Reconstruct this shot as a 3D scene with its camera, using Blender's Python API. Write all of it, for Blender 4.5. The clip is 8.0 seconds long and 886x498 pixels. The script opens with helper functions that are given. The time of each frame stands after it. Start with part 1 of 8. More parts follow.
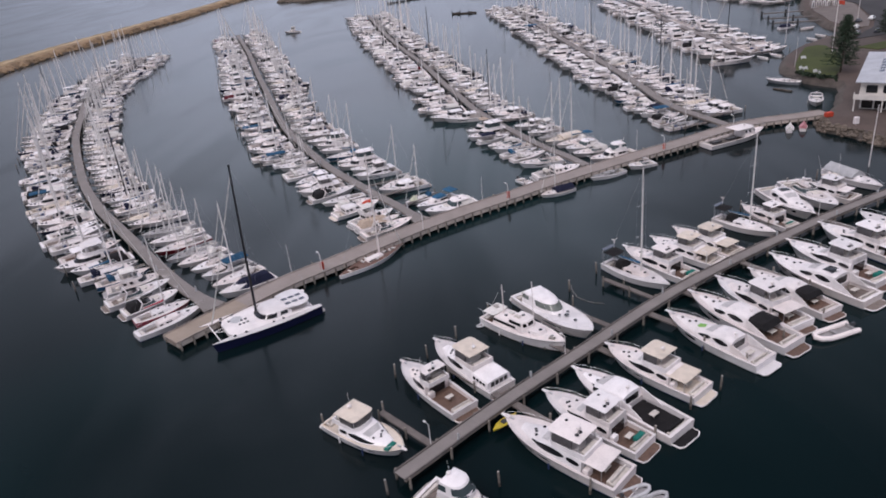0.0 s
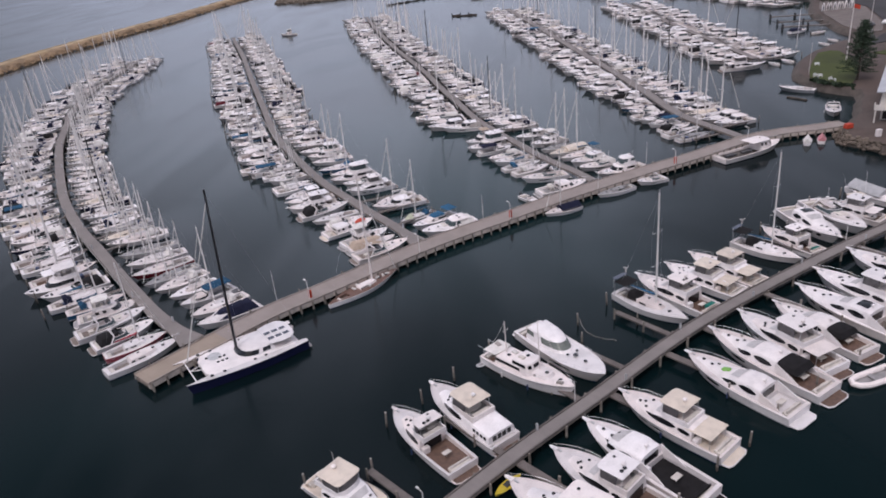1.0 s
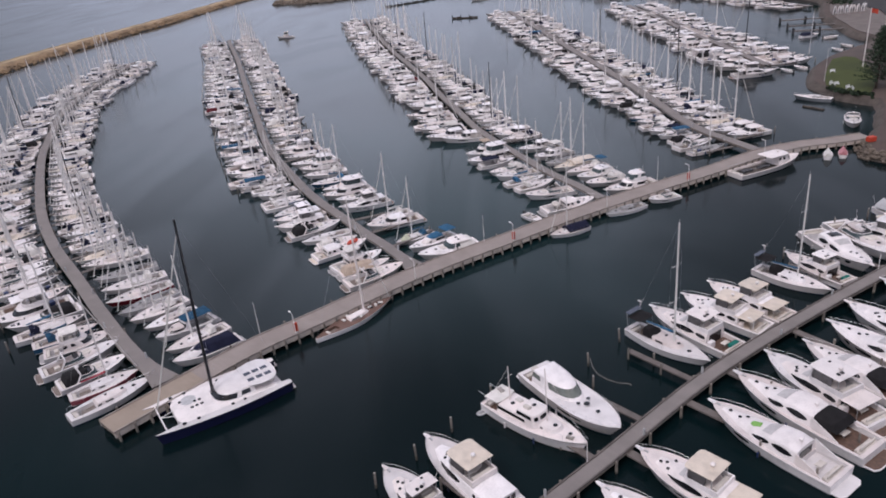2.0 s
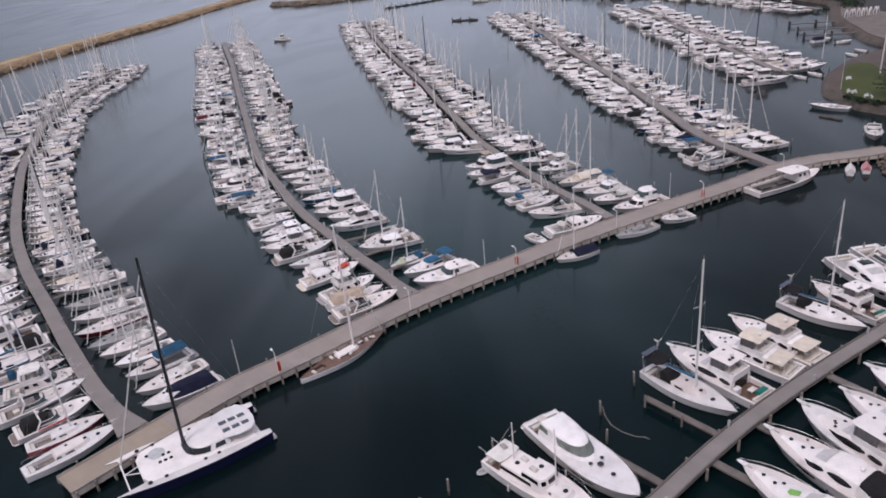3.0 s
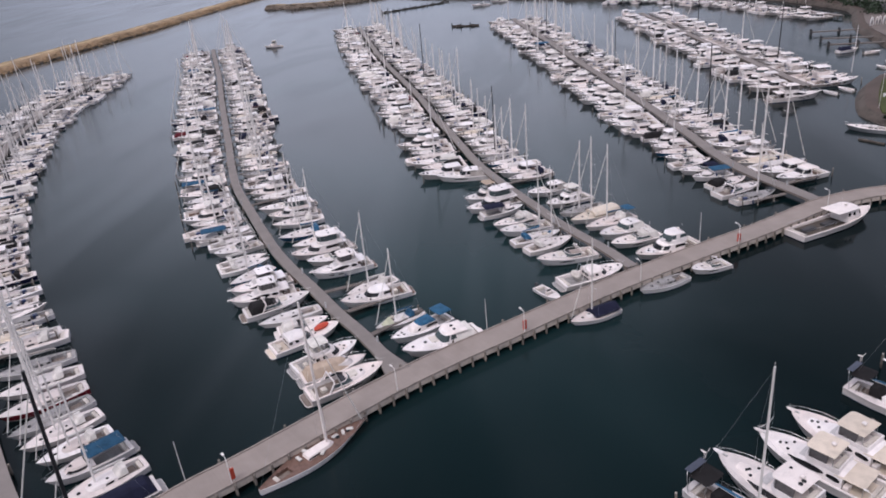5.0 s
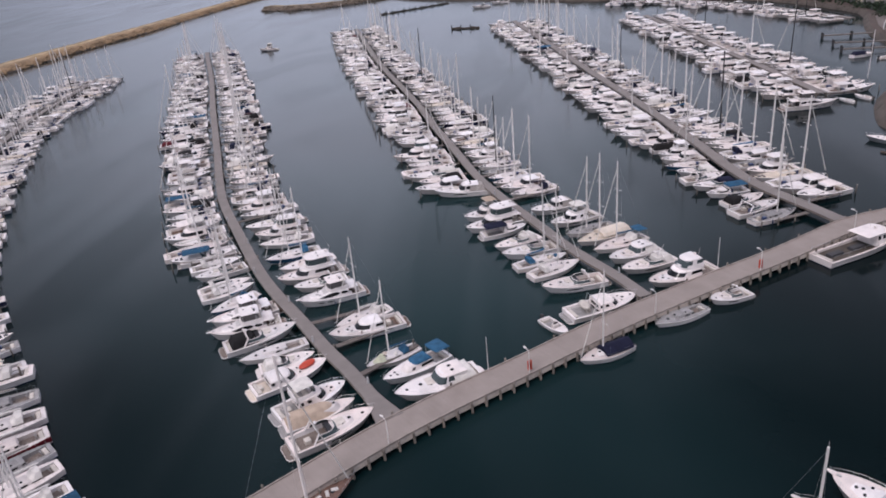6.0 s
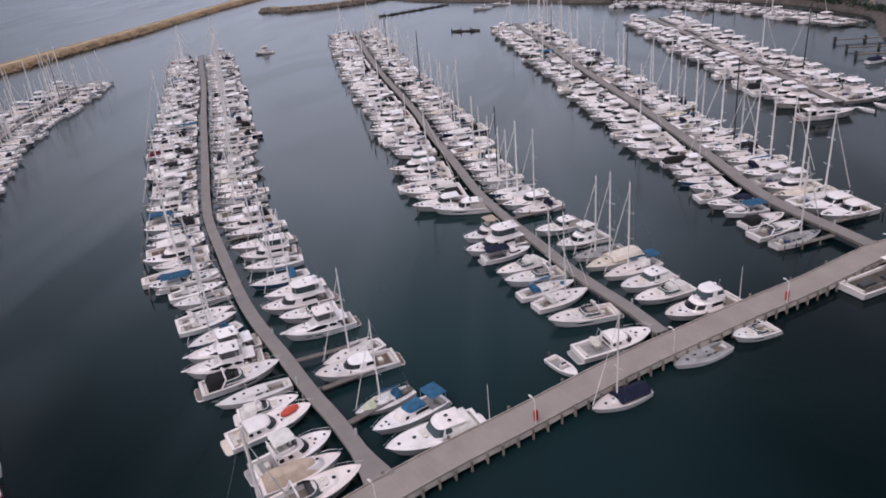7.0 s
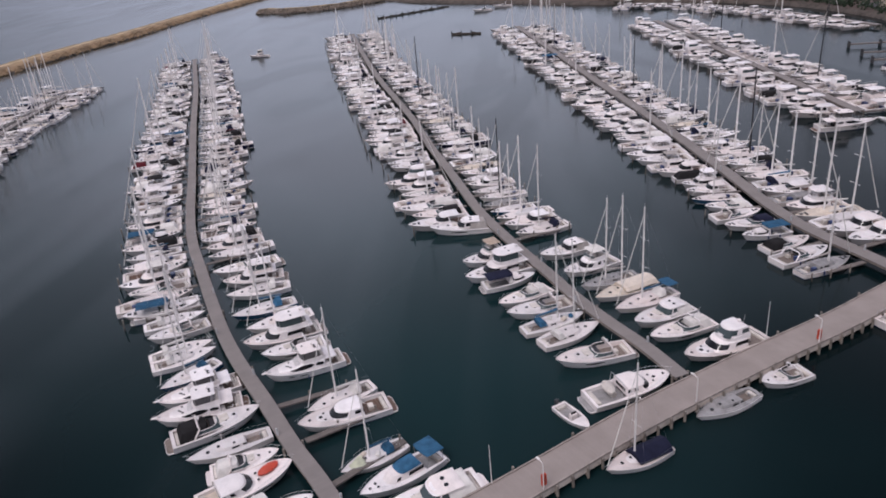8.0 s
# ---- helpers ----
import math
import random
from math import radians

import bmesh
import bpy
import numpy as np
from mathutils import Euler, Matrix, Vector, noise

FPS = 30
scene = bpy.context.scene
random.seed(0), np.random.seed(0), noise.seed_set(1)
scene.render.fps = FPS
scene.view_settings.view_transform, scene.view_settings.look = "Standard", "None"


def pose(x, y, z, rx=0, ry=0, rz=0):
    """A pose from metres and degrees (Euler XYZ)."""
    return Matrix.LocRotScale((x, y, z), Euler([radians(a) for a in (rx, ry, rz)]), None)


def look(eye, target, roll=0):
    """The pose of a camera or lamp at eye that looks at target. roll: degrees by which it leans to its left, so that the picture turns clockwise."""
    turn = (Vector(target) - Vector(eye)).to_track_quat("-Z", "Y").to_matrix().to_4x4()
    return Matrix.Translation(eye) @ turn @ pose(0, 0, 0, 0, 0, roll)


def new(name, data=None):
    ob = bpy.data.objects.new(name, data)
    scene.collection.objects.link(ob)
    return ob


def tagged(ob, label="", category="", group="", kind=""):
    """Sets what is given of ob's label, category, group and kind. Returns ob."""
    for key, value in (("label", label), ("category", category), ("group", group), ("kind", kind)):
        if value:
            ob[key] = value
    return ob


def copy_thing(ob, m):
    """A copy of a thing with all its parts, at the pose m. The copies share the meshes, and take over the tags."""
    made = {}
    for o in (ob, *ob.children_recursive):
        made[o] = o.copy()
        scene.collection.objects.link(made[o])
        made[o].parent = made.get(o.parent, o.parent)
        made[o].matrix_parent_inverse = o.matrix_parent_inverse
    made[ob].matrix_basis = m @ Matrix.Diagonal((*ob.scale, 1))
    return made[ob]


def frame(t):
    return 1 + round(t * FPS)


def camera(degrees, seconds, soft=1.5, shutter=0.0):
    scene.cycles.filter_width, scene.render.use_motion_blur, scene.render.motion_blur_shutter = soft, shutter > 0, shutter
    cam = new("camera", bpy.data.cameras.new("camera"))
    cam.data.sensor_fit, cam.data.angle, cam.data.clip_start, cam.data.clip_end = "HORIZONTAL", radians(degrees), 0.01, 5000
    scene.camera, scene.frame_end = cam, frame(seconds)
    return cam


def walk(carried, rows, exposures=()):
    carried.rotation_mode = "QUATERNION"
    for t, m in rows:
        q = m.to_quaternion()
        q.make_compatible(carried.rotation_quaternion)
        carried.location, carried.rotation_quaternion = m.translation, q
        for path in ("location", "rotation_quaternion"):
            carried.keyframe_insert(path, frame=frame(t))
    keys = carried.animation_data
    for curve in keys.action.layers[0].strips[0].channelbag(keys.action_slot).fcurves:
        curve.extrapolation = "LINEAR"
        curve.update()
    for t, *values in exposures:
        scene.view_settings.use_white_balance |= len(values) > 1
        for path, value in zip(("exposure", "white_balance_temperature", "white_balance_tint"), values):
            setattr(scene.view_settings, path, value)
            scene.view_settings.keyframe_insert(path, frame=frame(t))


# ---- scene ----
cam = camera(64.0, 8.0, soft=1.8)
METRES, EYE, TILT, LEAN, TURN = 79.5, 54.0, 0.0, 0.0, 0.0
ROWS = [
    (0.0, -0.0000, 0.0000, -0.0000, 2.49, -25.05, 5.26),
    (0.5, -0.0001, 0.0627, -0.0002, 2.51, -25.03, 5.25),
    (1.0, -0.0003, 0.1252, -0.0004, 2.52, -25.03, 5.21),
    (1.5, -0.0004, 0.1880, -0.0005, 2.56, -25.02, 5.17),
    (3.0, -0.0008, 0.3756, -0.0011, 2.63, -25.00, 5.11),
    (3.5, -0.0010, 0.4383, -0.0012, 2.65, -24.97, 5.08),
    (4.0, -0.0011, 0.5013, -0.0014, 2.68, -24.96, 5.07),
    (4.5, -0.0012, 0.5642, -0.0016, 2.70, -24.93, 5.08),
    (6.0, -0.0016, 0.7487, -0.0021, 2.73, -24.94, 5.11),
    (6.5, -0.0018, 0.8114, -0.0023, 2.76, -24.94, 5.10),
    (7.0, -0.0019, 0.8739, -0.0024, 2.78, -24.94, 5.10),
    (7.5, -0.0021, 0.9371, -0.0026, 2.81, -24.94, 5.10),
    (8.0, -0.0022, 1.0000, -0.0028, 2.84, -24.93, 5.11),
]
walk(cam, [(t, pose(0, 0, EYE, TILT, LEAN, TURN) @ pose(METRES * x, METRES * y, METRES * z, 90 + pitch, roll, yaw)) for t, x, y, z, yaw, pitch, roll in ROWS],
     exposures=[(0.0, 0.02, 6450, 12), (3.0, 0.05, 6450, 11.5), (4.5, 0.14, 6500, 11.5), (6.0, 0.09, 6500, 12.5), (8.0, -0.02, 6500, 12.5)])
# ---- world and light ----
world = bpy.data.worlds.new("overcast_sky")
scene.world = world
world.use_nodes = True
wn, wl = world.node_tree.nodes, world.node_tree.links
wn.clear()
w_out = wn.new("ShaderNodeOutputWorld")
w_bg = wn.new("ShaderNodeBackground")
w_sky = wn.new("ShaderNodeTexSky")
w_sky.sky_type = "NISHITA"
w_sky.sun_disc = False
w_sky.sun_elevation = radians(48)
w_sky.sun_rotation = radians(200)
w_sky.air_density, w_sky.dust_density, w_sky.ozone_density = 1.0, 4.0, 1.0
w_dim = wn.new("ShaderNodeVectorMath")
w_dim.operation = "SCALE"
w_dim.inputs["Scale"].default_value = 0.1
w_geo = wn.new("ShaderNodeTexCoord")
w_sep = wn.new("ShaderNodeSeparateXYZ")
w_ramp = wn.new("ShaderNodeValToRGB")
sky_tones = w_ramp.color_ramp  # overcast: haze at the horizon, pale low sky, a dark ring added above it, brightest overhead
sky_tones.elements[0].position, sky_tones.elements[0].color = 0.0, (0.55, 0.60, 0.80, 1)
sky_tones.elements[1].position, sky_tones.elements[1].color = 1.0, (2.75, 2.62, 2.95, 1)
# bright ring at 0.28-0.42, dark at 0.60-0.75: added to brighten far water, dim near
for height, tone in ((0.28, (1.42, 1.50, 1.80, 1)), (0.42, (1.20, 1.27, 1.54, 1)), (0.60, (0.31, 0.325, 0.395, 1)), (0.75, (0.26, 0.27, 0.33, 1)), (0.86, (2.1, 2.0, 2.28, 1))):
    sky_tones.elements.new(height).color = tone
w_lobe = wn.new("ShaderNodeMapRange")  # added falloff: sky brighter straight ahead, dimmer to both sides, to darken the picture's edges
w_lobe.interpolation_type = "SMOOTHSTEP"
w_lobe.inputs["From Min"].default_value, w_lobe.inputs["From Max"].default_value = 0.85, 1.0
w_lobe.inputs["To Min"].default_value, w_lobe.inputs["To Max"].default_value = 0.64, 1.24
w_flat = wn.new("ShaderNodeVectorMath")
w_flat.operation = "MULTIPLY"
w_flat.inputs[1].default_value = (1, 1, 0)
w_unit = wn.new("ShaderNodeVectorMath")
w_unit.operation = "NORMALIZE"
w_bear = wn.new("ShaderNodeVectorMath")
w_bear.operation = "DOT_PRODUCT"
w_bear.inputs[1].default_value = (-0.139, 0.990, 0)
w_tone = wn.new("ShaderNodeVectorMath")
w_tone.operation = "SCALE"
w_mix = wn.new("ShaderNodeMix")
w_mix.data_type = "RGBA"
w_mix.inputs["Factor"].default_value = 0.8
wl.new(w_geo.outputs["Generated"], w_sep.inputs[0])
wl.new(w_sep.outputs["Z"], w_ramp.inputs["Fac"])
wl.new(w_sky.outputs["Color"], w_dim.inputs[0])
wl.new(w_dim.outputs["Vector"], w_mix.inputs["A"])
wl.new(w_geo.outputs["Generated"], w_flat.inputs[0])
wl.new(w_flat.outputs["Vector"], w_unit.inputs[0])
wl.new(w_unit.outputs["Vector"], w_bear.inputs[0])
wl.new(w_bear.outputs["Value"], w_lobe.inputs["Value"])
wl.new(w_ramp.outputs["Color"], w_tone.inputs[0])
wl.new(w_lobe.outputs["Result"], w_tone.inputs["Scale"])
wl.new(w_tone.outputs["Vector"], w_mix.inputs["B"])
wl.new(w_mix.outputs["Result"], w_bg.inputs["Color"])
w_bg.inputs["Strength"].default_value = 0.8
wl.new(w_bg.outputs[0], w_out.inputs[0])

sun_data = bpy.data.lights.new("sun", "SUN")
sun_data.energy, sun_data.angle, sun_data.color = 1.45, radians(20), (1.0, 0.935, 0.96)
sun = new("sun", sun_data)
sun.matrix_world = look((-60, -90, 150), (0, 0, 0))

# ---- materials ----
MATS = {}


def nodes_of(name):
    m = bpy.data.materials.new(name)
    m.use_nodes = True
    nt = m.node_tree
    return m, nt.nodes, nt.links, nt.nodes["Principled BSDF"]


def surface(name, col, rough=0.5, metal=0.0, vary=0.12, scale=1.5, fine=14.0, bump=0.0, rand=0.0, dark=None, spec=0.5, alt=None):
    """A worn surface: two scales of tone, a little relief, and a tone of its own for each object."""
    m, n, l, p = nodes_of(name)
    co = n.new("ShaderNodeTexCoord")
    n1, n2 = n.new("ShaderNodeTexNoise"), n.new("ShaderNodeTexNoise")
    n1.inputs["Scale"].default_value, n2.inputs["Scale"].default_value = scale, fine
    n1.inputs["Detail"].default_value = 5
    l.new(co.outputs["Object"], n1.inputs["Vector"])
    l.new(co.outputs["Object"], n2.inputs["Vector"])
    add = n.new("ShaderNodeMath")
    add.operation = "ADD"
    half = n.new("ShaderNodeMath")
    half.operation = "MULTIPLY"
    half.inputs[1].default_value = 0.5
    l.new(n2.outputs["Fac"], half.inputs[0])
    l.new(n1.outputs["Fac"], add.inputs[0])
    l.new(half.outputs[0], add.inputs[1])
    ramp = n.new("ShaderNodeValToRGB")
    lo = dark or tuple(c * (1 - 2.2 * vary) for c in col)
    ramp.color_ramp.elements[0].position, ramp.color_ramp.elements[0].color = 0.45, (*lo, 1)
    ramp.color_ramp.elements[1].position, ramp.color_ramp.elements[1].color = 0.85, (*[min(1, c * (1 + vary * 0.6)) for c in col], 1)
    l.new(add.outputs[0], ramp.inputs["Fac"])
    last = ramp.outputs["Color"]
    if rand:
        info = n.new("ShaderNodeObjectInfo")
        rng = n.new("ShaderNodeMapRange")
        rng.inputs["To Min"].default_value, rng.inputs["To Max"].default_value = 1 - rand, 1 + rand * 0.4
        l.new(info.outputs["Random"], rng.inputs["Value"])
        hsv = n.new("ShaderNodeHueSaturation")
        l.new(rng.outputs["Result"], hsv.inputs["Value"])
        l.new(last, hsv.inputs["Color"])
        last = hsv.outputs["Color"]
        if alt:
            turn = n.new("ShaderNodeMath")
            turn.operation, turn.inputs[1].default_value = "MULTIPLY", 7.13
            frac = n.new("ShaderNodeMath")
            frac.operation = "FRACT"
            soft = n.new("ShaderNodeMath")
            soft.operation, soft.inputs[1].default_value = "POWER", 1.6
            l.new(info.outputs["Random"], turn.inputs[0])
            l.new(turn.outputs[0], frac.inputs[0])
            l.new(frac.outputs[0], soft.inputs[0])
            age = n.new("ShaderNodeMix")
            age.data_type, age.blend_type = "RGBA", "MULTIPLY"
            age.inputs["B"].default_value = (*alt, 1)
            l.new(soft.outputs[0], age.inputs["Factor"])
            l.new(last, age.inputs["A"])
            last = age.outputs["Result"]
    l.new(last, p.inputs["Base Color"])
    p.inputs["Roughness"].default_value = rough
    p.inputs["Metallic"].default_value = metal
    p.inputs["Specular IOR Level"].default_value = spec
    if bump:
        b = n.new("ShaderNodeBump")
        b.inputs["Strength"].default_value, b.inputs["Distance"].default_value = 0.6, bump
        l.new(add.outputs[0], b.inputs["Height"])
        l.new(b.outputs["Normal"], p.inputs["Normal"])
    MATS[name] = m
    return m


def boards(name, col, width, rough=0.8):
    """Weathered boards: narrow joints across the object's x, tone board by board."""
    m, n, l, p = nodes_of(name)
    co = n.new("ShaderNodeUVMap")
    sep = n.new("ShaderNodeSeparateXYZ")
    l.new(co.outputs["UV"], sep.inputs[0])
    div = n.new("ShaderNodeMath")
    div.operation, div.inputs[1].default_value = "DIVIDE", width
    l.new(sep.outputs["X"], div.inputs[0])
    flo, fra = n.new("ShaderNodeMath"), n.new("ShaderNodeMath")
    flo.operation, fra.operation = "FLOOR", "FRACT"
    l.new(div.outputs[0], flo.inputs[0])
    l.new(div.outputs[0], fra.inputs[0])
    white = n.new("ShaderNodeTexWhiteNoise")
    white.noise_dimensions = "1D"
    l.new(flo.outputs[0], white.inputs["W"])
    noi = n.new("ShaderNodeTexNoise")
    noi.inputs["Scale"].default_value, noi.inputs["Detail"].default_value = 0.35, 6
    obj = n.new("ShaderNodeTexCoord")
    l.new(obj.outputs["Object"], noi.inputs["Vector"])
    s = n.new("ShaderNodeMath")
    s.operation = "MULTIPLY_ADD"
    s.inputs[1].default_value = 0.1
    l.new(white.outputs["Value"], s.inputs[0])
    l.new(noi.outputs["Fac"], s.inputs[2])
    ramp = n.new("ShaderNodeValToRGB")
    ramp.color_ramp.elements[0].position, ramp.color_ramp.elements[0].color = 0.3, (*[c * 0.82 for c in col], 1)
    ramp.color_ramp.elements[1].position, ramp.color_ramp.elements[1].color = 0.95, (*[c * 1.15 for c in col], 1)
    l.new(s.outputs[0], ramp.inputs["Fac"])
    gap = n.new("ShaderNodeMath")
    gap.operation, gap.inputs[1].default_value = "LESS_THAN", 0.05
    l.new(fra.outputs[0], gap.inputs[0])
    mix = n.new("ShaderNodeMix")
    mix.data_type = "RGBA"
    l.new(gap.outputs[0], mix.inputs["Factor"])
    l.new(ramp.outputs["Color"], mix.inputs["A"])
    mix.inputs["B"].default_value = (*[c * 0.8 for c in col], 1)
    l.new(mix.outputs["Result"], p.inputs["Base Color"])
    p.inputs["Roughness"].default_value = rough
    MATS[name] = m
    return m


def glassy(name, col, rough=0.06):
    m, n, l, p = nodes_of(name)
    p.inputs["Base Color"].default_value = (*col, 1)
    p.inputs["Roughness"].default_value = rough
    p.inputs["IOR"].default_value = 1.5
    MATS[name] = m
    return m


def sea(name):
    """Harbour water: dark and clear, with wind ripples and smoother lanes."""
    m, n, l, p = nodes_of(name)
    co = n.new("ShaderNodeTexCoord")
    mp = n.new("ShaderNodeMapping")
    mp.inputs["Rotation"].default_value = (0, 0, radians(28))
    mp.inputs["Scale"].default_value = (1.0, 0.28, 1.0)
    l.new(co.outputs["Object"], mp.inputs["Vector"])
    lanes = n.new("ShaderNodeTexNoise")
    lanes.inputs["Scale"].default_value, lanes.inputs["Detail"].default_value, lanes.inputs["Distortion"].default_value = 0.022, 4, 1.2
    l.new(mp.outputs["Vector"], lanes.inputs["Vector"])
    rough = n.new("ShaderNodeMapRange")
    rough.inputs["From Min"].default_value, rough.inputs["From Max"].default_value = 0.35, 0.68
    rough.inputs["To Min"].default_value, rough.inputs["To Max"].default_value = 0.1, 0.24
    l.new(lanes.outputs["Fac"], rough.inputs["Value"])
    l.new(rough.outputs["Result"], p.inputs["Roughness"])
    rip, rip2 = n.new("ShaderNodeTexNoise"), n.new("ShaderNodeTexNoise")
    rip.inputs["Scale"].default_value, rip.inputs["Detail"].default_value = 0.9, 4
    rip2.inputs["Scale"].default_value, rip2.inputs["Detail"].default_value = 0.16, 3
    l.new(co.outputs["Object"], rip.inputs["Vector"])
    l.new(co.outputs["Object"], rip2.inputs["Vector"])
    add = n.new("ShaderNodeMath")
    add.operation, add.inputs[1].default_value = "MULTIPLY_ADD", 0.7
    l.new(rip2.outputs["Fac"], add.inputs[0])
    l.new(rip.outputs["Fac"], add.inputs[2])
    stre = n.new("ShaderNodeMapRange")
    stre.inputs["From Min"].default_value, stre.inputs["From Max"].default_value = 0.35, 0.7
    stre.inputs["To Min"].default_value, stre.inputs["To Max"].default_value = 0.02, 0.085
    l.new(lanes.outputs["Fac"], stre.inputs["Value"])
    b = n.new("ShaderNodeBump")
    b.inputs["Distance"].default_value = 0.25
    l.new(stre.outputs["Result"], b.inputs["Strength"])
    l.new(add.outputs[0], b.inputs["Height"])
    l.new(b.outputs["Normal"], p.inputs["Normal"])
    deep = n.new("ShaderNodeTexNoise")
    deep.inputs["Scale"].default_value, deep.inputs["Detail"].default_value = 0.012, 2
    l.new(co.outputs["Object"], deep.inputs["Vector"])
    ramp = n.new("ShaderNodeValToRGB")
    ramp.color_ramp.elements[0].position, ramp.color_ramp.elements[0].color = 0.36, (0.0017, 0.0064, 0.0076, 1)
    ramp.color_ramp.elements[1].position, ramp.color_ramp.elements[1].color = 0.85, (0.0085, 0.027, 0.030, 1)
    last = deep.outputs["Fac"]
    for centre, near, far, high, low in (((-16, 180, 0), 8, 84, 0.27, -0.1), ((-14, 122, 0), 4, 30, 0.06, 0.0)):  # two paler, greener patches, fading with distance from their centres
        teal_spot = n.new("ShaderNodeVectorMath")
        teal_spot.operation = "DISTANCE"
        teal_spot.inputs[1].default_value = centre
        l.new(co.outputs["Object"], teal_spot.inputs[0])
        fall = n.new("ShaderNodeMapRange")
        fall.interpolation_type = "SMOOTHSTEP"
        fall.inputs["From Min"].default_value, fall.inputs["From Max"].default_value = near, far
        fall.inputs["To Min"].default_value, fall.inputs["To Max"].default_value = high, low
        l.new(teal_spot.outputs["Value"], fall.inputs["Value"])
        tone_sum = n.new("ShaderNodeMath")
        tone_sum.operation = "ADD"
        l.new(last, tone_sum.inputs[0])
        l.new(fall.outputs["Result"], tone_sum.inputs[1])
        last = tone_sum.outputs[0]
    l.new(last, ramp.inputs["Fac"])
    l.new(ramp.outputs["Color"], p.inputs["Base Color"])
    p.inputs["IOR"].default_value = 1.24
    # specular level varies with the lanes: paler streaks of reflection put in
    lane_spec = n.new("ShaderNodeMapRange")
    lane_spec.inputs["From Min"].default_value, lane_spec.inputs["From Max"].default_value = 0.42, 0.66
    lane_spec.inputs["To Min"].default_value, lane_spec.inputs["To Max"].default_value = 0.31, 0.96
    l.new(lanes.outputs["Fac"], lane_spec.inputs["Value"])
    sep = n.new("ShaderNodeSeparateXYZ")
    l.new(co.outputs["Object"], sep.inputs[0])
    sea_dim = n.new("ShaderNodeMapRange")  # reflection turned down beyond the breakwater to darken the open sea
    sea_dim.inputs["From Min"].default_value, sea_dim.inputs["From Max"].default_value = -300, -262
    sea_dim.inputs["To Min"].default_value, sea_dim.inputs["To Max"].default_value = 0.66, 1.0
    l.new(sep.outputs["X"], sea_dim.inputs["Value"])
    sheen = n.new("ShaderNodeMath")
    sheen.operation = "MULTIPLY"
    l.new(lane_spec.outputs["Result"], sheen.inputs[0])
    l.new(sea_dim.outputs["Result"], sheen.inputs[1])
    l.new(sheen.outputs[0], p.inputs["Specular IOR Level"])
    MATS[name] = m
    return m


sea("water")
surface("gelcoat", (0.83, 0.79, 0.79), 0.3, vary=0.08, scale=0.7, fine=6, rand=0.15, alt=(0.98, 0.925, 0.885))
surface("deck_white", (0.76, 0.725, 0.725), 0.5, vary=0.1, scale=0.5, fine=9, rand=0.2, alt=(0.92, 0.85, 0.81))
surface("cream", (0.66, 0.575, 0.485), 0.45, vary=0.10, scale=0.9, rand=0.12)
surface("grey_deck", (0.30, 0.29, 0.29), 0.6, vary=0.18, scale=1.2, rand=0.15)
surface("navy_hull", (0.011, 0.013, 0.045), 0.18, vary=0.1, scale=0.6)
surface("blue_hull", (0.03, 0.09, 0.17), 0.22, vary=0.1, scale=0.6)
surface("red_hull", (0.20, 0.018, 0.03), 0.25, vary=0.12, scale=0.6)
surface("red_side", (0.34, 0.055, 0.085), 0.3, vary=0.15, scale=0.6)
surface("antifoul", (0.02, 0.022, 0.03), 0.7, vary=0.2)
surface("stripe_blue", (0.03, 0.05, 0.13), 0.3, vary=0.1)
surface("stripe_grey", (0.25, 0.26, 0.28), 0.3, vary=0.1)
surface("teak_red", (0.155, 0.09, 0.07), 0.65, vary=0.25, scale=2.5, fine=30)
surface("teak", (0.135, 0.082, 0.06), 0.65, vary=0.2, scale=2.5, fine=30, rand=0.15)
surface("teak_grey", (0.19, 0.155, 0.135), 0.75, vary=0.2, scale=2.5, fine=30, rand=0.15)
surface("canvas_blue", (0.035, 0.115, 0.21), 0.85, vary=0.2, scale=1.2, rand=0.4, spec=0.15)
surface("canvas_navy", (0.014, 0.016, 0.036), 0.85, vary=0.2, scale=1.2, spec=0.15)
surface("canvas_black", (0.016, 0.015, 0.016), 0.8, vary=0.2, scale=1.2, spec=0.15)
surface("canvas_white", (0.70, 0.67, 0.64), 0.8, vary=0.1, scale=1.2, rand=0.15, spec=0.15)
surface("canvas_grey", (0.36, 0.33, 0.31), 0.85, vary=0.15, scale=1.2, spec=0.15)
surface("canvas_tan", (0.44, 0.35, 0.28), 0.85, vary=0.12, scale=1.2, rand=0.1, spec=0.15)
surface("canvas_rose", (0.36, 0.07, 0.09), 0.85, vary=0.2, scale=1.2, spec=0.15)
surface("canvas_burgundy", (0.10, 0.015, 0.022), 0.85, vary=0.15, scale=1.2, spec=0.15)
surface("canvas_green", (0.02, 0.16, 0.13), 0.85, vary=0.15, scale=1.2, spec=0.15)
surface("canvas_lime", (0.56, 0.58, 0.44), 0.85, vary=0.15, scale=1.2, spec=0.15)
surface("lime", (0.2, 0.42, 0.10), 0.7, vary=0.12)
surface("yellow", (0.55, 0.42, 0.03), 0.5, vary=0.15)
surface("orange_red", (0.5, 0.055, 0.025), 0.55, vary=0.12)
surface("pink", (0.5, 0.2, 0.22), 0.6, vary=0.12)
surface("steel", (0.55, 0.55, 0.56), 0.42, metal=0.8, vary=0.05)
surface("alloy", (0.84, 0.80, 0.78), 0.4, metal=0.0, vary=0.06, scale=0.4, rand=0.2)
surface("carbon", (0.02, 0.02, 0.024), 0.35, vary=0.15)
surface("rubber", (0.05, 0.05, 0.055), 0.75, vary=0.2)
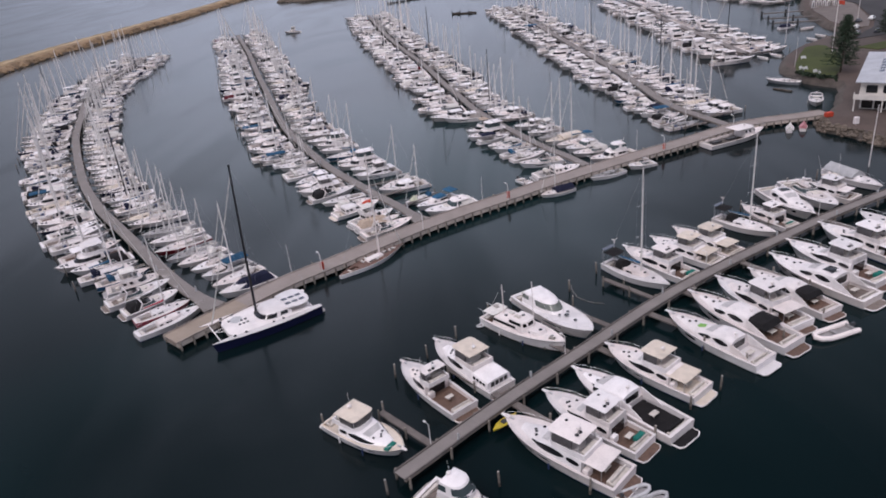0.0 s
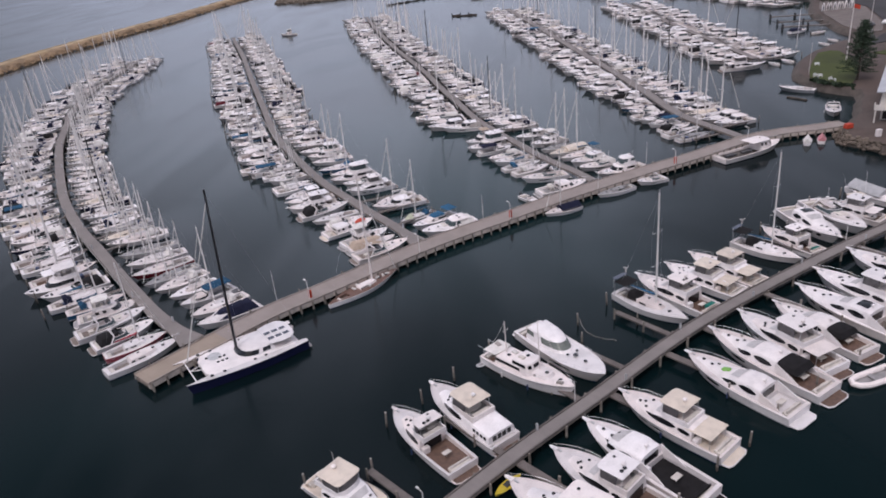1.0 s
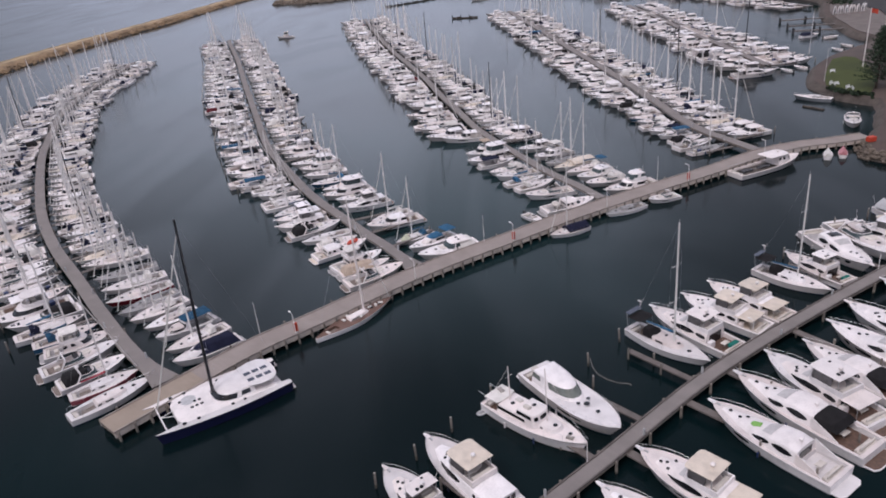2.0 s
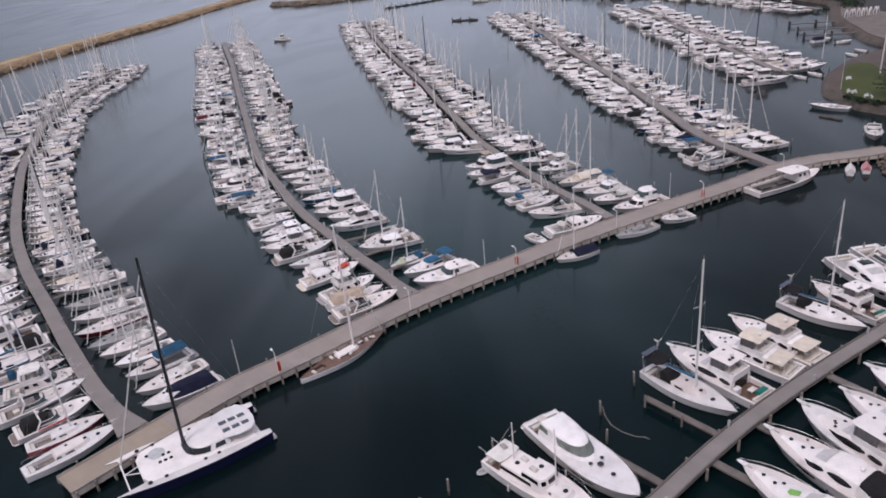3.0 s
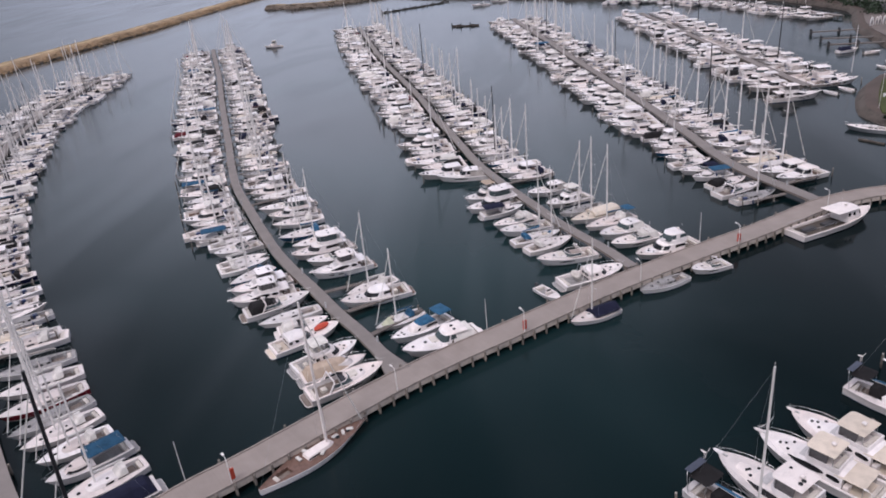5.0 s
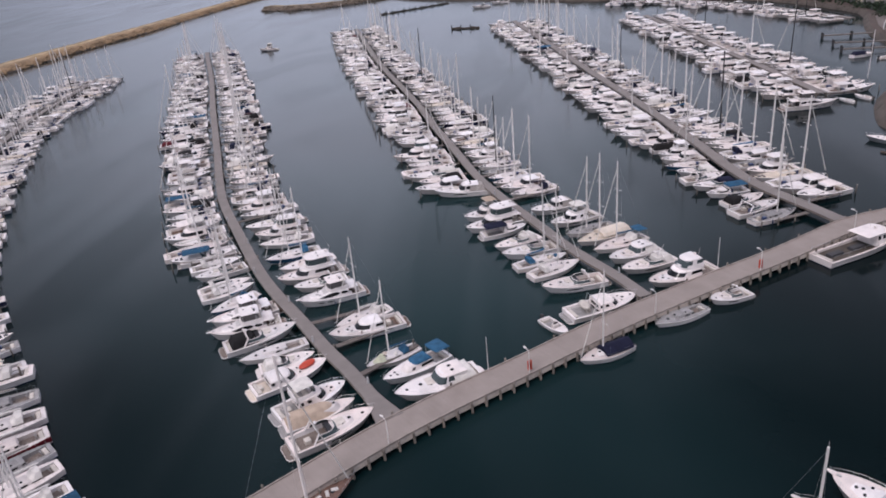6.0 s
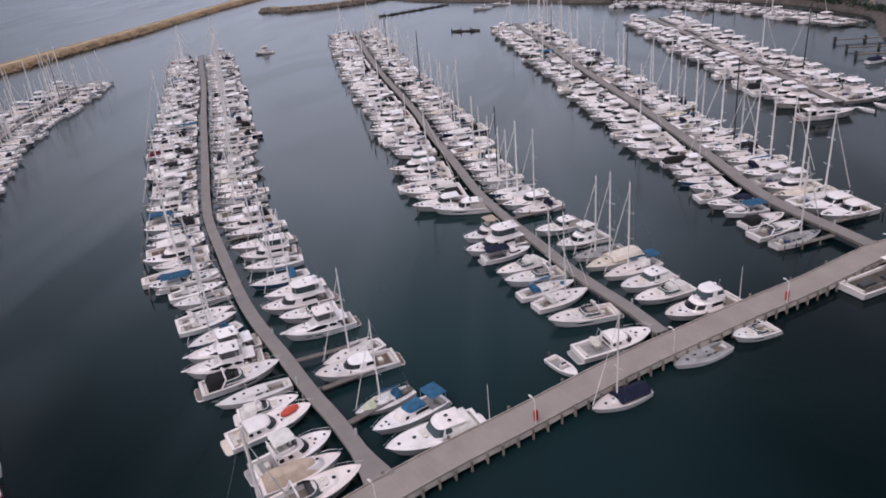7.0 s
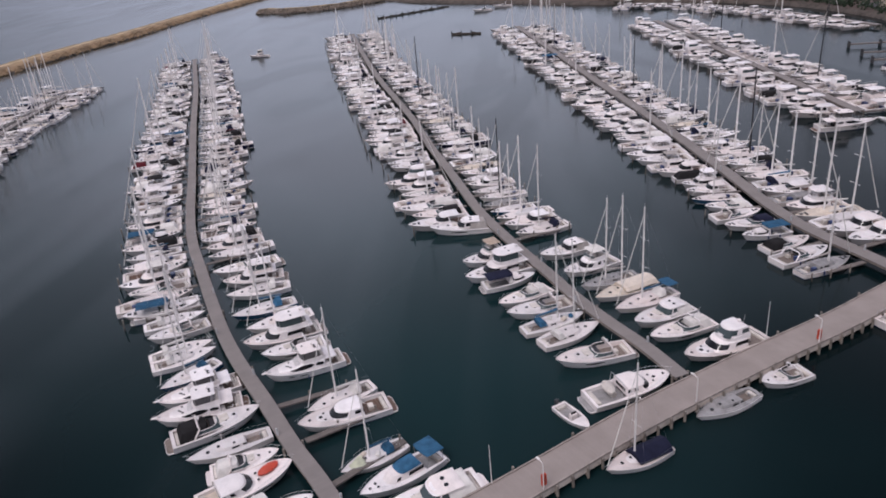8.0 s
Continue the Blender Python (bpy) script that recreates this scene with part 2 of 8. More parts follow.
surface("tube_grey_cover", (0.5, 0.48, 0.48), 0.8, vary=0.12)
surface("clear_panel", (0.10, 0.094, 0.097), 0.3, vary=0.3, scale=1.5)
surface("tube_grey", (0.48, 0.48, 0.49), 0.55, vary=0.12, rand=0.2)
surface("rope", (0.26, 0.24, 0.22), 0.9, vary=0.1)
surface("seat", (0.62, 0.57, 0.52), 0.6, vary=0.12, rand=0.15)
surface("engine", (0.045, 0.047, 0.052), 0.35, vary=0.15)
surface("pile_wood", (0.22, 0.19, 0.165), 0.9, vary=0.25, scale=1.0, fine=10, bump=0.02, rand=0.3)
surface("beam_wood", (0.23, 0.19, 0.165), 0.9, vary=0.25, scale=0.8, fine=8, bump=0.02)
surface("fascia_wood", (0.56, 0.485, 0.43), 0.85, vary=0.2, scale=0.7, fine=6, bump=0.01)
surface("kerb_wood", (0.31, 0.265, 0.24), 0.85, vary=0.2, scale=0.7, fine=6, bump=0.01)
surface("finger_wood", (0.145, 0.125, 0.115), 0.85, vary=0.2, scale=0.8, fine=8, bump=0.01, rand=0.15)
surface("pile_cap", (0.40, 0.36, 0.33), 0.85, vary=0.2)
surface("screen_green", (0.15, 0.165, 0.15), 0.2, vary=0.25, scale=1.0)
surface("rock", (0.15, 0.12, 0.095), 0.95, vary=0.3, scale=0.35, fine=2.2, bump=0.2, rand=0.2)
surface("rock_tan", (0.27, 0.185, 0.11), 0.95, vary=0.3, scale=0.2, fine=1.6, bump=0.15)
surface("rock_dark", (0.085, 0.07, 0.06), 0.95, vary=0.3, scale=0.35, fine=2.2, bump=0.2)
surface("track_sand", (0.42, 0.31, 0.20), 0.95, vary=0.22, scale=0.08, fine=0.9, bump=0.05)
surface("scrub", (0.25, 0.18, 0.09), 0.95, vary=0.35, scale=0.12, fine=1.3, bump=0.1)
surface("grass", (0.046, 0.058, 0.009), 0.95, vary=0.25, scale=0.08, fine=2.5, bump=0.03)
surface("paving", (0.085, 0.062, 0.053), 0.9, vary=0.18, scale=0.12, fine=1.5, bump=0.01)
surface("asphalt", (0.04, 0.038, 0.04), 0.9, vary=0.2, scale=0.1, fine=2.0, bump=0.01)
surface("concrete", (0.155, 0.13, 0.118), 0.85, vary=0.15, scale=0.3, fine=3, bump=0.01)
surface("render_wall", (0.66, 0.62, 0.58), 0.8, vary=0.1, scale=0.3, fine=4)
surface("metal_roof", (0.44, 0.45, 0.48), 0.45, vary=0.12, scale=0.25, fine=2)
surface("solar", (0.07, 0.08, 0.11), 0.2, vary=0.1)
surface("pile_dark", (0.075, 0.062, 0.052), 0.9, vary=0.25, scale=1.0, fine=10)
surface("needles", (0.02, 0.038, 0.018), 0.9, vary=0.3, scale=0.6, fine=3, rand=0.2)
surface("bark", (0.09, 0.07, 0.055), 0.95, vary=0.25)
surface("car_white", (0.7, 0.7, 0.7), 0.25, vary=0.05)
surface("car_dark", (0.03, 0.032, 0.04), 0.25, vary=0.1)
surface("car_silver", (0.36, 0.37, 0.39), 0.3, metal=0.4, vary=0.08)
boards("jetty_boards", (0.295, 0.252, 0.23), 0.2)
boards("jetty_boards_sand", (0.315, 0.255, 0.205), 0.2)
boards("jetty_boards_grey", (0.222, 0.198, 0.187), 0.2)
glassy("dark_glass", (0.012, 0.013, 0.016))
glassy("tint_glass", (0.05, 0.07, 0.075), 0.1)
glassy("hatch_glass", (0.02, 0.022, 0.026), 0.15)

# ---- mesh tools ----


class Shape:
    """Collects points and faces (with a material slot each) for one mesh."""

    def __init__(self):
        self.v, self.f, self.m = [], [], []

    def pts(self, ps):
        i = len(self.v)
        self.v.extend([tuple(p) for p in ps])
        return list(range(i, i + len(ps)))

    def face(self, ids, slot=0):
        self.f.append(tuple(ids))
        self.m.append(slot)

    def bridge(self, a, b, closed=False, slot=0):
        n = len(a)
        for i in range(n if closed else n - 1):
            j = (i + 1) % n
            self.face((a[i], a[j], b[j], b[i]), slot)

    def box(self, x0, x1, y0, y1, z0, z1, slot=0, bev=0.0):
        b = min(bev, (x1 - x0) / 2.2, (y1 - y0) / 2.2)
        lo = self.pts([(x0, y0, z0), (x1, y0, z0), (x1, y1, z0), (x0, y1, z0)])
        if b <= 0:
            hi = self.pts([(x0, y0, z1), (x1, y0, z1), (x1, y1, z1), (x0, y1, z1)])
            self.bridge(lo, hi, True, slot)
        else:
            md = self.pts([(x0, y0, z1 - b), (x1, y0, z1 - b), (x1, y1, z1 - b), (x0, y1, z1 - b)])
            hi = self.pts([(x0 + b, y0 + b, z1), (x1 - b, y0 + b, z1), (x1 - b, y1 - b, z1), (x0 + b, y1 - b, z1)])
            self.bridge(lo, md, True, slot)
            self.bridge(md, hi, True, slot)
        self.face(hi, slot)
        self.face(lo[::-1], slot)

    def tube(self, path, r, sides=5, slot=0, r_end=None, cap=True):
        """A round bar along a line of points, tapering from r to r_end."""
        path = [Vector(p) for p in path]
        rings = []
        for i, p in enumerate(path):
            d = (path[min(i + 1, len(path) - 1)] - path[max(i - 1, 0)]).normalized()
            a = d.orthogonal().normalized() if abs(d.z) > 0.9 else d.cross(Vector((0, 0, 1))).normalized()
            c = d.cross(a)
            rr = r if r_end is None else r + (r_end - r) * i / (len(path) - 1)
            rings.append(self.pts([p + (a * math.cos(2 * math.pi * k / sides) + c * math.sin(2 * math.pi * k / sides)) * rr for k in range(sides)]))
        for a, b in zip(rings, rings[1:]):
            self.bridge(a, b, True, slot)
        if cap:
            self.face(rings[0][::-1], slot)
            self.face(rings[-1], slot)

    def lathe(self, rings, sides=7):
        """A round post from (radius, height, slot of the band above) rows."""
        ids = [self.pts([(r * math.cos(6.2832 * k / sides), r * math.sin(6.2832 * k / sides), z) for k in range(sides)]) for r, z, _ in rings]
        for a, b, (_, _, slot) in zip(ids, ids[1:], rings):
            self.bridge(a, b, True, slot)
        self.face(ids[0][::-1], rings[0][2])
        self.face(ids[-1], rings[-1][2])

    def slab(self, outline, z0, z1, slot=0, bev=0.05, crown=0.0):
        """A flat piece with a rounded upper edge, from a closed outline."""
        turn = sum(p[0] * q[1] - q[0] * p[1] for p, q in zip(outline, outline[1:] + outline[:1]))
        outline = outline if turn > 0 else outline[::-1]
        cx = sum(p[0] for p in outline) / len(outline)
        cy = sum(p[1] for p in outline) / len(outline)

        def ring(s, z):
            return self.pts([(p[0] + (cx - p[0]) * s, p[1] + (cy - p[1]) * s, z) for p in outline])

        w = max(0.3, max(abs(p[1] - cy) for p in outline))
        k = min(0.3, bev / w)
        a, b, c, d = ring(k, z0), ring(0, z0 + bev * 0.5), ring(0, z1 - bev), ring(k, z1)
        self.face(a[::-1], slot)
        self.bridge(a, b, True, slot)
        self.bridge(b, c, True, slot)
        self.bridge(c, d, True, slot)
        e = ring(0.5, z1 + crown)
        self.bridge(d, e, True, slot)
        self.face(e, slot)


def mesh_of(name, sh, mats, sharp=38):
    me = bpy.data.meshes.new(name)
    me.from_pydata(sh.v, [], sh.f)
    for m in mats if isinstance(mats, (list, tuple)) else [mats]:
        me.materials.append(MATS[m])
    me.polygons.foreach_set("material_index", sh.m)
    me.polygons.foreach_set("use_smooth", [True] * len(sh.f))
    me.update()
    me.set_sharp_from_angle(angle=radians(sharp))
    return me


def part(name, sh, mats, parent, label="", at=None):
    ob = new(name, mesh_of(name, sh, mats))
    ob.parent = parent
    if at is not None:
        ob.matrix_basis = at
    if label:
        ob["label"] = label
    return ob


def thing(name, label, category, group="", kind="", at=None):
    ob = new(name)
    ob.empty_display_size = 0.3
    tagged(ob, label, category, group, kind)
    if at is not None:
        ob.matrix_basis = at
    return ob

# ---- boats ----


class Form:
    """The lines of a hull: x runs forward from the transom, z up from the waterline."""

    def __init__(self, L, B, h0, h1, um=0.42, tr=0.9, p=2.2, q=0.8, rake=1.0, flare=0.4, lift=1.8):
        self.L, self.B, self.h0, self.h1 = L, B, h0, h1
        self.um, self.tr, self.p, self.q, self.rake, self.flare, self.lift = um, tr, p, q, rake, flare, lift

    def hb(self, u):
        if u <= self.um:
            k = self.tr + (1 - self.tr) * math.sin(math.pi / 2 * u / self.um)
        else:
            k = max(0.0, 1 - ((u - self.um) / (1 - self.um)) ** self.p) ** self.q
        return self.B / 2 * k

    def sheer(self, u):
        return self.h0 + (self.h1 - self.h0) * u**self.lift

    def at(self, u, z):
        s = self.sheer(u)
        v = max(0.0, min(1.0, z / s))
        a = 0.9 - self.flare * u * u
        w = self.hb(u) * (a + (1 - a) * v**0.75) * (0.55 if z < 0 else 1)
        return -self.L / 2 + u * self.L - self.rake * (1 - v) * u**3, w

    def x(self, u):
        return -self.L / 2 + u * self.L


def hull(form, parent, mats=("gelcoat", "stripe_blue", "antifoul"), n=15, band=0.14, label="", sheer_line=False, ports=()):
    sh = Shape()
    cols = []
    for i in range(n + 1):
        u = 1 - (1 - i / n) ** 1.25
        s = form.sheer(u)
        zs = (-0.4, 0.02, 0.02 + band, 0.5 * s, 0.86 * s, 0.9 * s, s)
        side = []
        for k, z in enumerate(zs):
            x, w = form.at(u, z)
            side.append((x, w + (0.035 if k == 5 else 0.0), z))
        cols.append((sh.pts([(x, y, z) for x, y, z in side]), sh.pts([(x, -y, z) for x, y, z in side])))
    slots = (2, 1, 0, 0, 1 if sheer_line else 0, 0)
    for (pa, sa), (pb, sb) in zip(cols, cols[1:]):
        for k, slot in enumerate(slots):
            sh.face((pb[k], pa[k], pa[k + 1], pb[k + 1]), slot)
            sh.face((sa[k], sb[k], sb[k + 1], sa[k + 1]), slot)
    p, s = cols[0]
    for k, slot in enumerate(slots):
        sh.face((p[k], s[k], s[k + 1], p[k + 1]), slot)
    for u0, u1 in ports:
        for sgn in (1, -1):
            top, low = [], []
            for i in range(4):
                u = u0 + (u1 - u0) * i / 3
                for rowl, h in ((top, 0.8 - 0.04 * (i in (0, 3))), (low, 0.55 + 0.06 * (i in (0, 3)))):
                    x, w = form.at(u, h * form.sheer(u))
                    rowl.append((x, sgn * (w + 0.03), h * form.sheer(u)))
            sh.bridge(sh.pts(top), sh.pts(low), False, 3)
    return part("hull", sh, list(mats) + (["dark_glass"] if ports else []), parent, label)


def deck(form, parent, u0, u1, cw, floor, mat="deck_white", floor_mat="teak", toe=0.07, n=14, camber=0.08, joined=False):
    """The deck with its toe rail, and the cockpit well let into it between u0 and u1."""
    sh = Shape()

    def strip(ua, ub, open_, k):
        rows = []
        for i in range(k + 1):
            u = ua + (ub - ua) * i / k
            h, s, x = form.hb(u), form.sheer(u), form.x(u)
            inner = min(h * 0.86, cw) if open_ else 0.0
            t1, t2 = min(0.07, h * 0.3), min(0.11, h * 0.45)
            rise = s - toe + camber * (1 - (inner / max(h, 0.01)) ** 2)
            half = [(h, s), (h - t1, s), (h - t2, s - toe), (max(inner, 0), rise)]
            rows.append((sh.pts([(x, y, z) for y, z in half]), sh.pts([(x, -y, z) for y, z in half])))
        for (pa, sa), (pb, sb) in zip(rows, rows[1:]):
            for j in range(3):
                sh.face((pa[j], pa[j + 1], pb[j + 1], pb[j]))
                sh.face((sa[j + 1], sa[j], sb[j], sb[j + 1]))
        return rows

    strip(0, u0, False, 1)
    strip(u1, 1, False, n)
    rows = strip(u0, u1, True, 5)
    ck = sh if joined else Shape()
    if not joined:
        part("deck", sh, mat, parent)
    else:
        sh.m = [1] * len(sh.m)
    ring = []
    for i in range(6):
        u = u0 + (u1 - u0) * i / 5
        inner = min(form.hb(u) * 0.86, cw)
        ring.append((form.x(u), inner, form.sheer(u) - toe + camber * 0.5))
    top = ck.pts(ring) + ck.pts([(x, -y, z) for x, y, z in reversed(ring)])
    low = ck.pts([(x, y * 0.96, floor) for x, y, z in ring]) + ck.pts([(x, -y * 0.96, floor) for x, y, z in reversed(ring)])
    ck.bridge(low, top, True, 1)
    ck.face(low[::-1], 0)
    x0, y0 = ring[0][0], ring[0][1]
    ck.box(x0 + 0.05, x0 + 0.55, -y0 * 0.8, y0 * 0.8, floor, floor + 0.42, 2, 0.06)
    if joined:
        k = form.L / 10.5
        for u, y, sx, sy in ((0.9, 0.0, 0.28, 0.26), (0.83, 0.25, 0.2, 0.2), (0.83, -0.25, 0.2, 0.2)):
            z = form.sheer(u) - toe + camber
            ck.box(form.x(u) - sx * k, form.x(u) + sx * k, (y - sy) * k, (y + sy) * k, z - 0.1, z + 0.05, 3, 0.03)
        for u, s in ((0.3, 1), (0.3, -1), (0.55, 1), (0.55, -1)):
            x, w = form.at(u, 0.6)
            ck.tube([(x, s * (w + 0.12), 0.25), (x, s * (w + 0.12), 0.95)], 0.12, 5, 4)
        xm = x0 + (ring[-1][0] - x0) * 0.62
        ck.box(xm, xm + 0.7 * k, -y0 * 0.8, -y0 * 0.15, floor, floor + 0.75, 4, 0.06)
        ck.box(xm - 0.3 * k, xm + 0.3 * k, y0 * 0.3, y0 * 0.8, floor, floor + 0.55, 2, 0.06)
    part("deck" if joined else "cockpit", ck, [floor_mat, mat, "seat"] + (["hatch_glass", "stripe_blue"] if joined else []), parent, "teak cockpit sole with pale seats" if "teak" in floor_mat and not joined else "")


def plan(xa, xf, w, rnd=0.4, m=4, n=6, pw=0.75):
    """A closed outline, straight at the sides and rounded at the front, aft port corner first."""
    xm = xf - (xf - xa) * rnd
    half = [(xa + (xm - xa) * i / m, w) for i in range(m + 1)]
    half += [(xm + (xf - xm) * math.sin(k / n * math.pi / 2), w * math.cos(k / n * math.pi / 2) ** pw) for k in range(1, n)]
    half.append((xf, 0.0))
    return half + [(x, -y) for x, y in reversed(half[:-1])]


def house(parent, name, xa, xf, w, zb, zt, fs=0.8, bs=0.1, tumble=0.12, rnd=0.4, mat="gelcoat", panes=(), glass="dark_glass", crown=0.06, label="", inset=()):
    """A deckhouse with sloping sides, a crowned roof and glass set on its sides."""
    lo, hi = plan(xa, xf, w, rnd), plan(xa + bs, xf - fs, max(0.15, w - tumble), rnd)
    n = len(lo)
    sh = Shape()
    r = 0.09
    a = sh.pts([(x, y, zb) for x, y in lo])
    b = sh.pts([(x, y, zt - r) for x, y in hi])
    cx = sum(p[0] for p in hi) / n
    c = sh.pts([(x + (cx - x) * 0.05, y * 0.92, zt) for x, y in hi])
    d = sh.pts([(x + (cx - x) * 0.5, y * 0.45, zt + crown) for x, y in hi])
    sh.bridge(b, a, True)
    sh.bridge(c, b, True)
    sh.bridge(d, c, True)
    sh.face(d[::-1])
    for i0, i1, h0, h1 in inset:
        for ids in (list(range(i0, i1 + 1)), [n - 1 - i for i in range(i1, i0 - 1, -1)]):
            lower, upper = [], []
            for i in ids:
                (x0, y0), (x1, y1) = lo[i], hi[i]
                for ln, h in ((lower, h0), (upper, h1)):
                    ln.append((x0 + (x1 - x0) * h, (y0 + (y1 - y0) * h) * 1.02 + math.copysign(0.015, y0), zb + (zt - r - zb) * h))
            sh.bridge(sh.pts(upper), sh.pts(lower), False, 1)
    ob = part(name, sh, [mat, glass] if inset else mat, parent, label)

    def on(i, h, off):
        (x0, y0), (x1, y1) = lo[i], hi[i]
        x, y = x0 + (x1 - x0) * h, y0 + (y1 - y0) * h
        p, q = lo[max(i - 1, 0)], lo[min(i + 1, n - 1)]
        tx, ty = q[0] - p[0], q[1] - p[1]
        k = math.hypot(tx, ty) or 1
        return (x - ty / k * off, y + tx / k * off, zb + (zt - r - zb) * h)

    for i0, i1, h0, h1, pname in panes:
        for flip in ((0, 1) if i1 < 10 else (0,)):
            ids = [n - 1 - i for i in range(i1, i0 - 1, -1)] if flip else list(range(i0, i1 + 1))
            g = Shape()
            A, B2 = g.pts([on(i, h0, 0.03) for i in ids]), g.pts([on(i, h1, 0.03) for i in ids])
            A0, B0 = g.pts([on(i, h0, -0.01) for i in ids]), g.pts([on(i, h1, -0.01) for i in ids])
            g.bridge(B2, A)
            g.bridge(A, A0)
            g.bridge(B0, B2)
            g.face((A[0], B2[0], B0[0], A0[0]))
            g.face((A[-1], A0[-1], B0[-1], B2[-1]))
            part(pname, g, glass, ob)
    return ob


def tub(parent, name, xa, xf, w, zb, zt, floor, mat="gelcoat", inside="grey_deck", fs=-0.15, rnd=0.4, thick=0.14):
    """An open bridge: low walls round a sunken floor, with two benches."""
    lo, hi = plan(xa, xf, w, rnd), plan(xa, xf + fs, w - 0.05, rnd)
    n = len(lo)
    sh = Shape()
    cx = (xa + xf) / 2
    a = sh.pts([(x, y, zb) for x, y in lo])
    b = sh.pts([(x, y, zt) for x, y in hi])
    k = 1 - thick / w
    c = sh.pts([(cx + (x - cx) * k, y * k, zt) for x, y in hi])
    d = sh.pts([(cx + (x - cx) * k, y * k, floor) for x, y in hi])
    sh.bridge(b, a, True)
    sh.bridge(c, b, True)
    sh.bridge(d, c, True)
    sh.face(d[::-1], 1)
    sh.box(cx - 0.2, cx + 0.35, -w * 0.75, w * 0.1, floor, floor + 0.45, 2, 0.06)
    sh.box(xa + 0.25, xa + 0.75, -w * 0.7, w * 0.7, floor, floor + 0.42, 2, 0.06)
    sh.box(xf - (xf - xa) * 0.32, xf - (xf - xa) * 0.22, -w * 0.35, w * 0.5, floor, floor + 0.62, 0, 0.05)
    return part(name, sh, [mat, inside, "seat"], parent)


def posts(parent, name, spots, z0, z1, r=0.03, mat="steel"):
    for x, y in spots:
        sh = Shape()
        sh.tube([(x, y, z0), (x, y, z1)], r, 5)
        part(name, sh, mat, parent)


def bow_rail(form, parent, ua=0.52, h=0.5, mat="steel"):
    sh = Shape()
    us = [ua + (0.985 - ua) * i / 9 for i in range(10)]

    def p(u, s, z):
        return (form.x(u), s * max(0.05, form.hb(u) - 0.09), form.sheer(u) + z)

    line = [p(u, 1, h * min(1, 0.25 + 3 * (u - ua))) for u in us]
    line.append((form.x(1.0) + 0.25, 0, form.sheer(1) + h))
    line += [(x, -y, z) for x, y, z in reversed(line[:-1])]
    sh.tube(line, 0.015, 4)
    for u in us[1::2]:
        for s in (1, -1):
            sh.tube([p(u, s, 0), p(u, s, h * min(1, 0.25 + 3 * (u - ua)))], 0.012, 4)
    part("bow_rail", sh, mat, parent)


def hatch(parent, x, y, z, size=0.5, slope=-4):
    sh = Shape()
    r = size * 0.52
    sh.slab([(r * math.cos(a * math.pi / 4 + 0.39), r * math.sin(a * math.pi / 4 + 0.39)) for a in range(8)], -0.05, 0.05, 0, 0.03, 0.01)
    part("hatch", sh, "hatch_glass", parent, at=pose(x, y, z, 0, slope, 0))


def platform(form, parent, length=0.9, z=0.28, mat="teak"):
    sh = Shape()
    x, w = form.x(0), form.hb(0)
    out = [(x + 0.05, w * 0.9), (x + 0.05, -w * 0.9), (x - length * 0.75, -w * 0.86), (x - length, -w * 0.6), (x - length, w * 0.6), (x - length * 0.75, w * 0.86)]
    sh.slab(out[::-1], z - 0.16, z, 1, 0.03)
    sh.slab([(a + (x - a) * 0.1 - 0.03, b * 0.93) for a, b in out[::-1]], z - 0.02, z + 0.012, 0, 0.005)
    part("swim_platform", sh, [mat, "gelcoat"], parent)


def radar(parent, x, z, r=0.3):
    sh = Shape()
    ring = [(x + r * math.cos(a * math.pi / 5), r * math.sin(a * math.pi / 5)) for a in range(10)]
    sh.slab(ring, z + 0.25, z + 0.48, 0, 0.08, 0.03)
    sh.tube([(x, 0, z), (x, 0, z + 0.3)], 0.06, 5)
    sh.tube([(x - 0.35, 0.5, z), (x - 0.6, 0.5, z + 1.6)], 0.014, 4)
    part("radar", sh, "gelcoat", parent)


def arch(parent, x, w, z0, z1, lean=0.5, mat="gelcoat", r=0.1):
    sh = Shape()
    sh.tube([(x + lean, w, z0), (x, w * 0.94, z1 - 0.25), (x - 0.08, w * 0.8, z1), (x - 0.08, -w * 0.8, z1), (x, -w * 0.94, z1 - 0.25), (x + lean, -w, z0)], r, 6)
    part("arch", sh, mat, parent)


def hull_windows(form, parent, spans, h0=0.5, h1=0.72):
    """Dark glass set in the topsides, a pane a side for each span."""
    for u0, u1 in spans:
        for sgn in (1, -1):
            g = Shape()
            top, low, top0, low0 = [], [], [], []
            for i in range(5):
                u = u0 + (u1 - u0) * i / 4
                s = form.sheer(u)
                e = 0.07 * abs(i - 2) / 2
                for rowl, h, off in ((top, h1 - e, 0.025), (low, h0 + e, 0.025), (top0, h1 - e, -0.03), (low0, h0 + e, -0.03)):
                    x, w = form.at(u, h * s)
                    rowl.append((x, sgn * (w + off), h * s))
            a, b, c, d = g.pts(top), g.pts(low), g.pts(top0), g.pts(low0)
            g.bridge(a, b)
            g.bridge(c, a)
            g.bridge(b, d)
            g.face((a[0], b[0], d[0], c[0]))
            g.face((a[-1], c[-1], d[-1], b[-1]))
            part("hull_window", g, "dark_glass", parent)


def aft_door(parent, x, z0, z1, w):
    g = Shape()
    g.box(x - 0.05, x + 0.04, -w, w, z0, z1, 0, 0.02)
    part("saloon_door", g, "dark_glass", parent)


def outriggers(parent, x, y, z, h):
    for s in (1, -1):
        sh = Shape()
        sh.tube([(x, s * y, z), (x - 0.9, s * (y + 0.5), z + h * 0.6), (x - 1.7, s * (y + 0.9), z + h)], 0.03, 4, r_end=0.012)
        part("outrigger", sh, "alloy", parent)


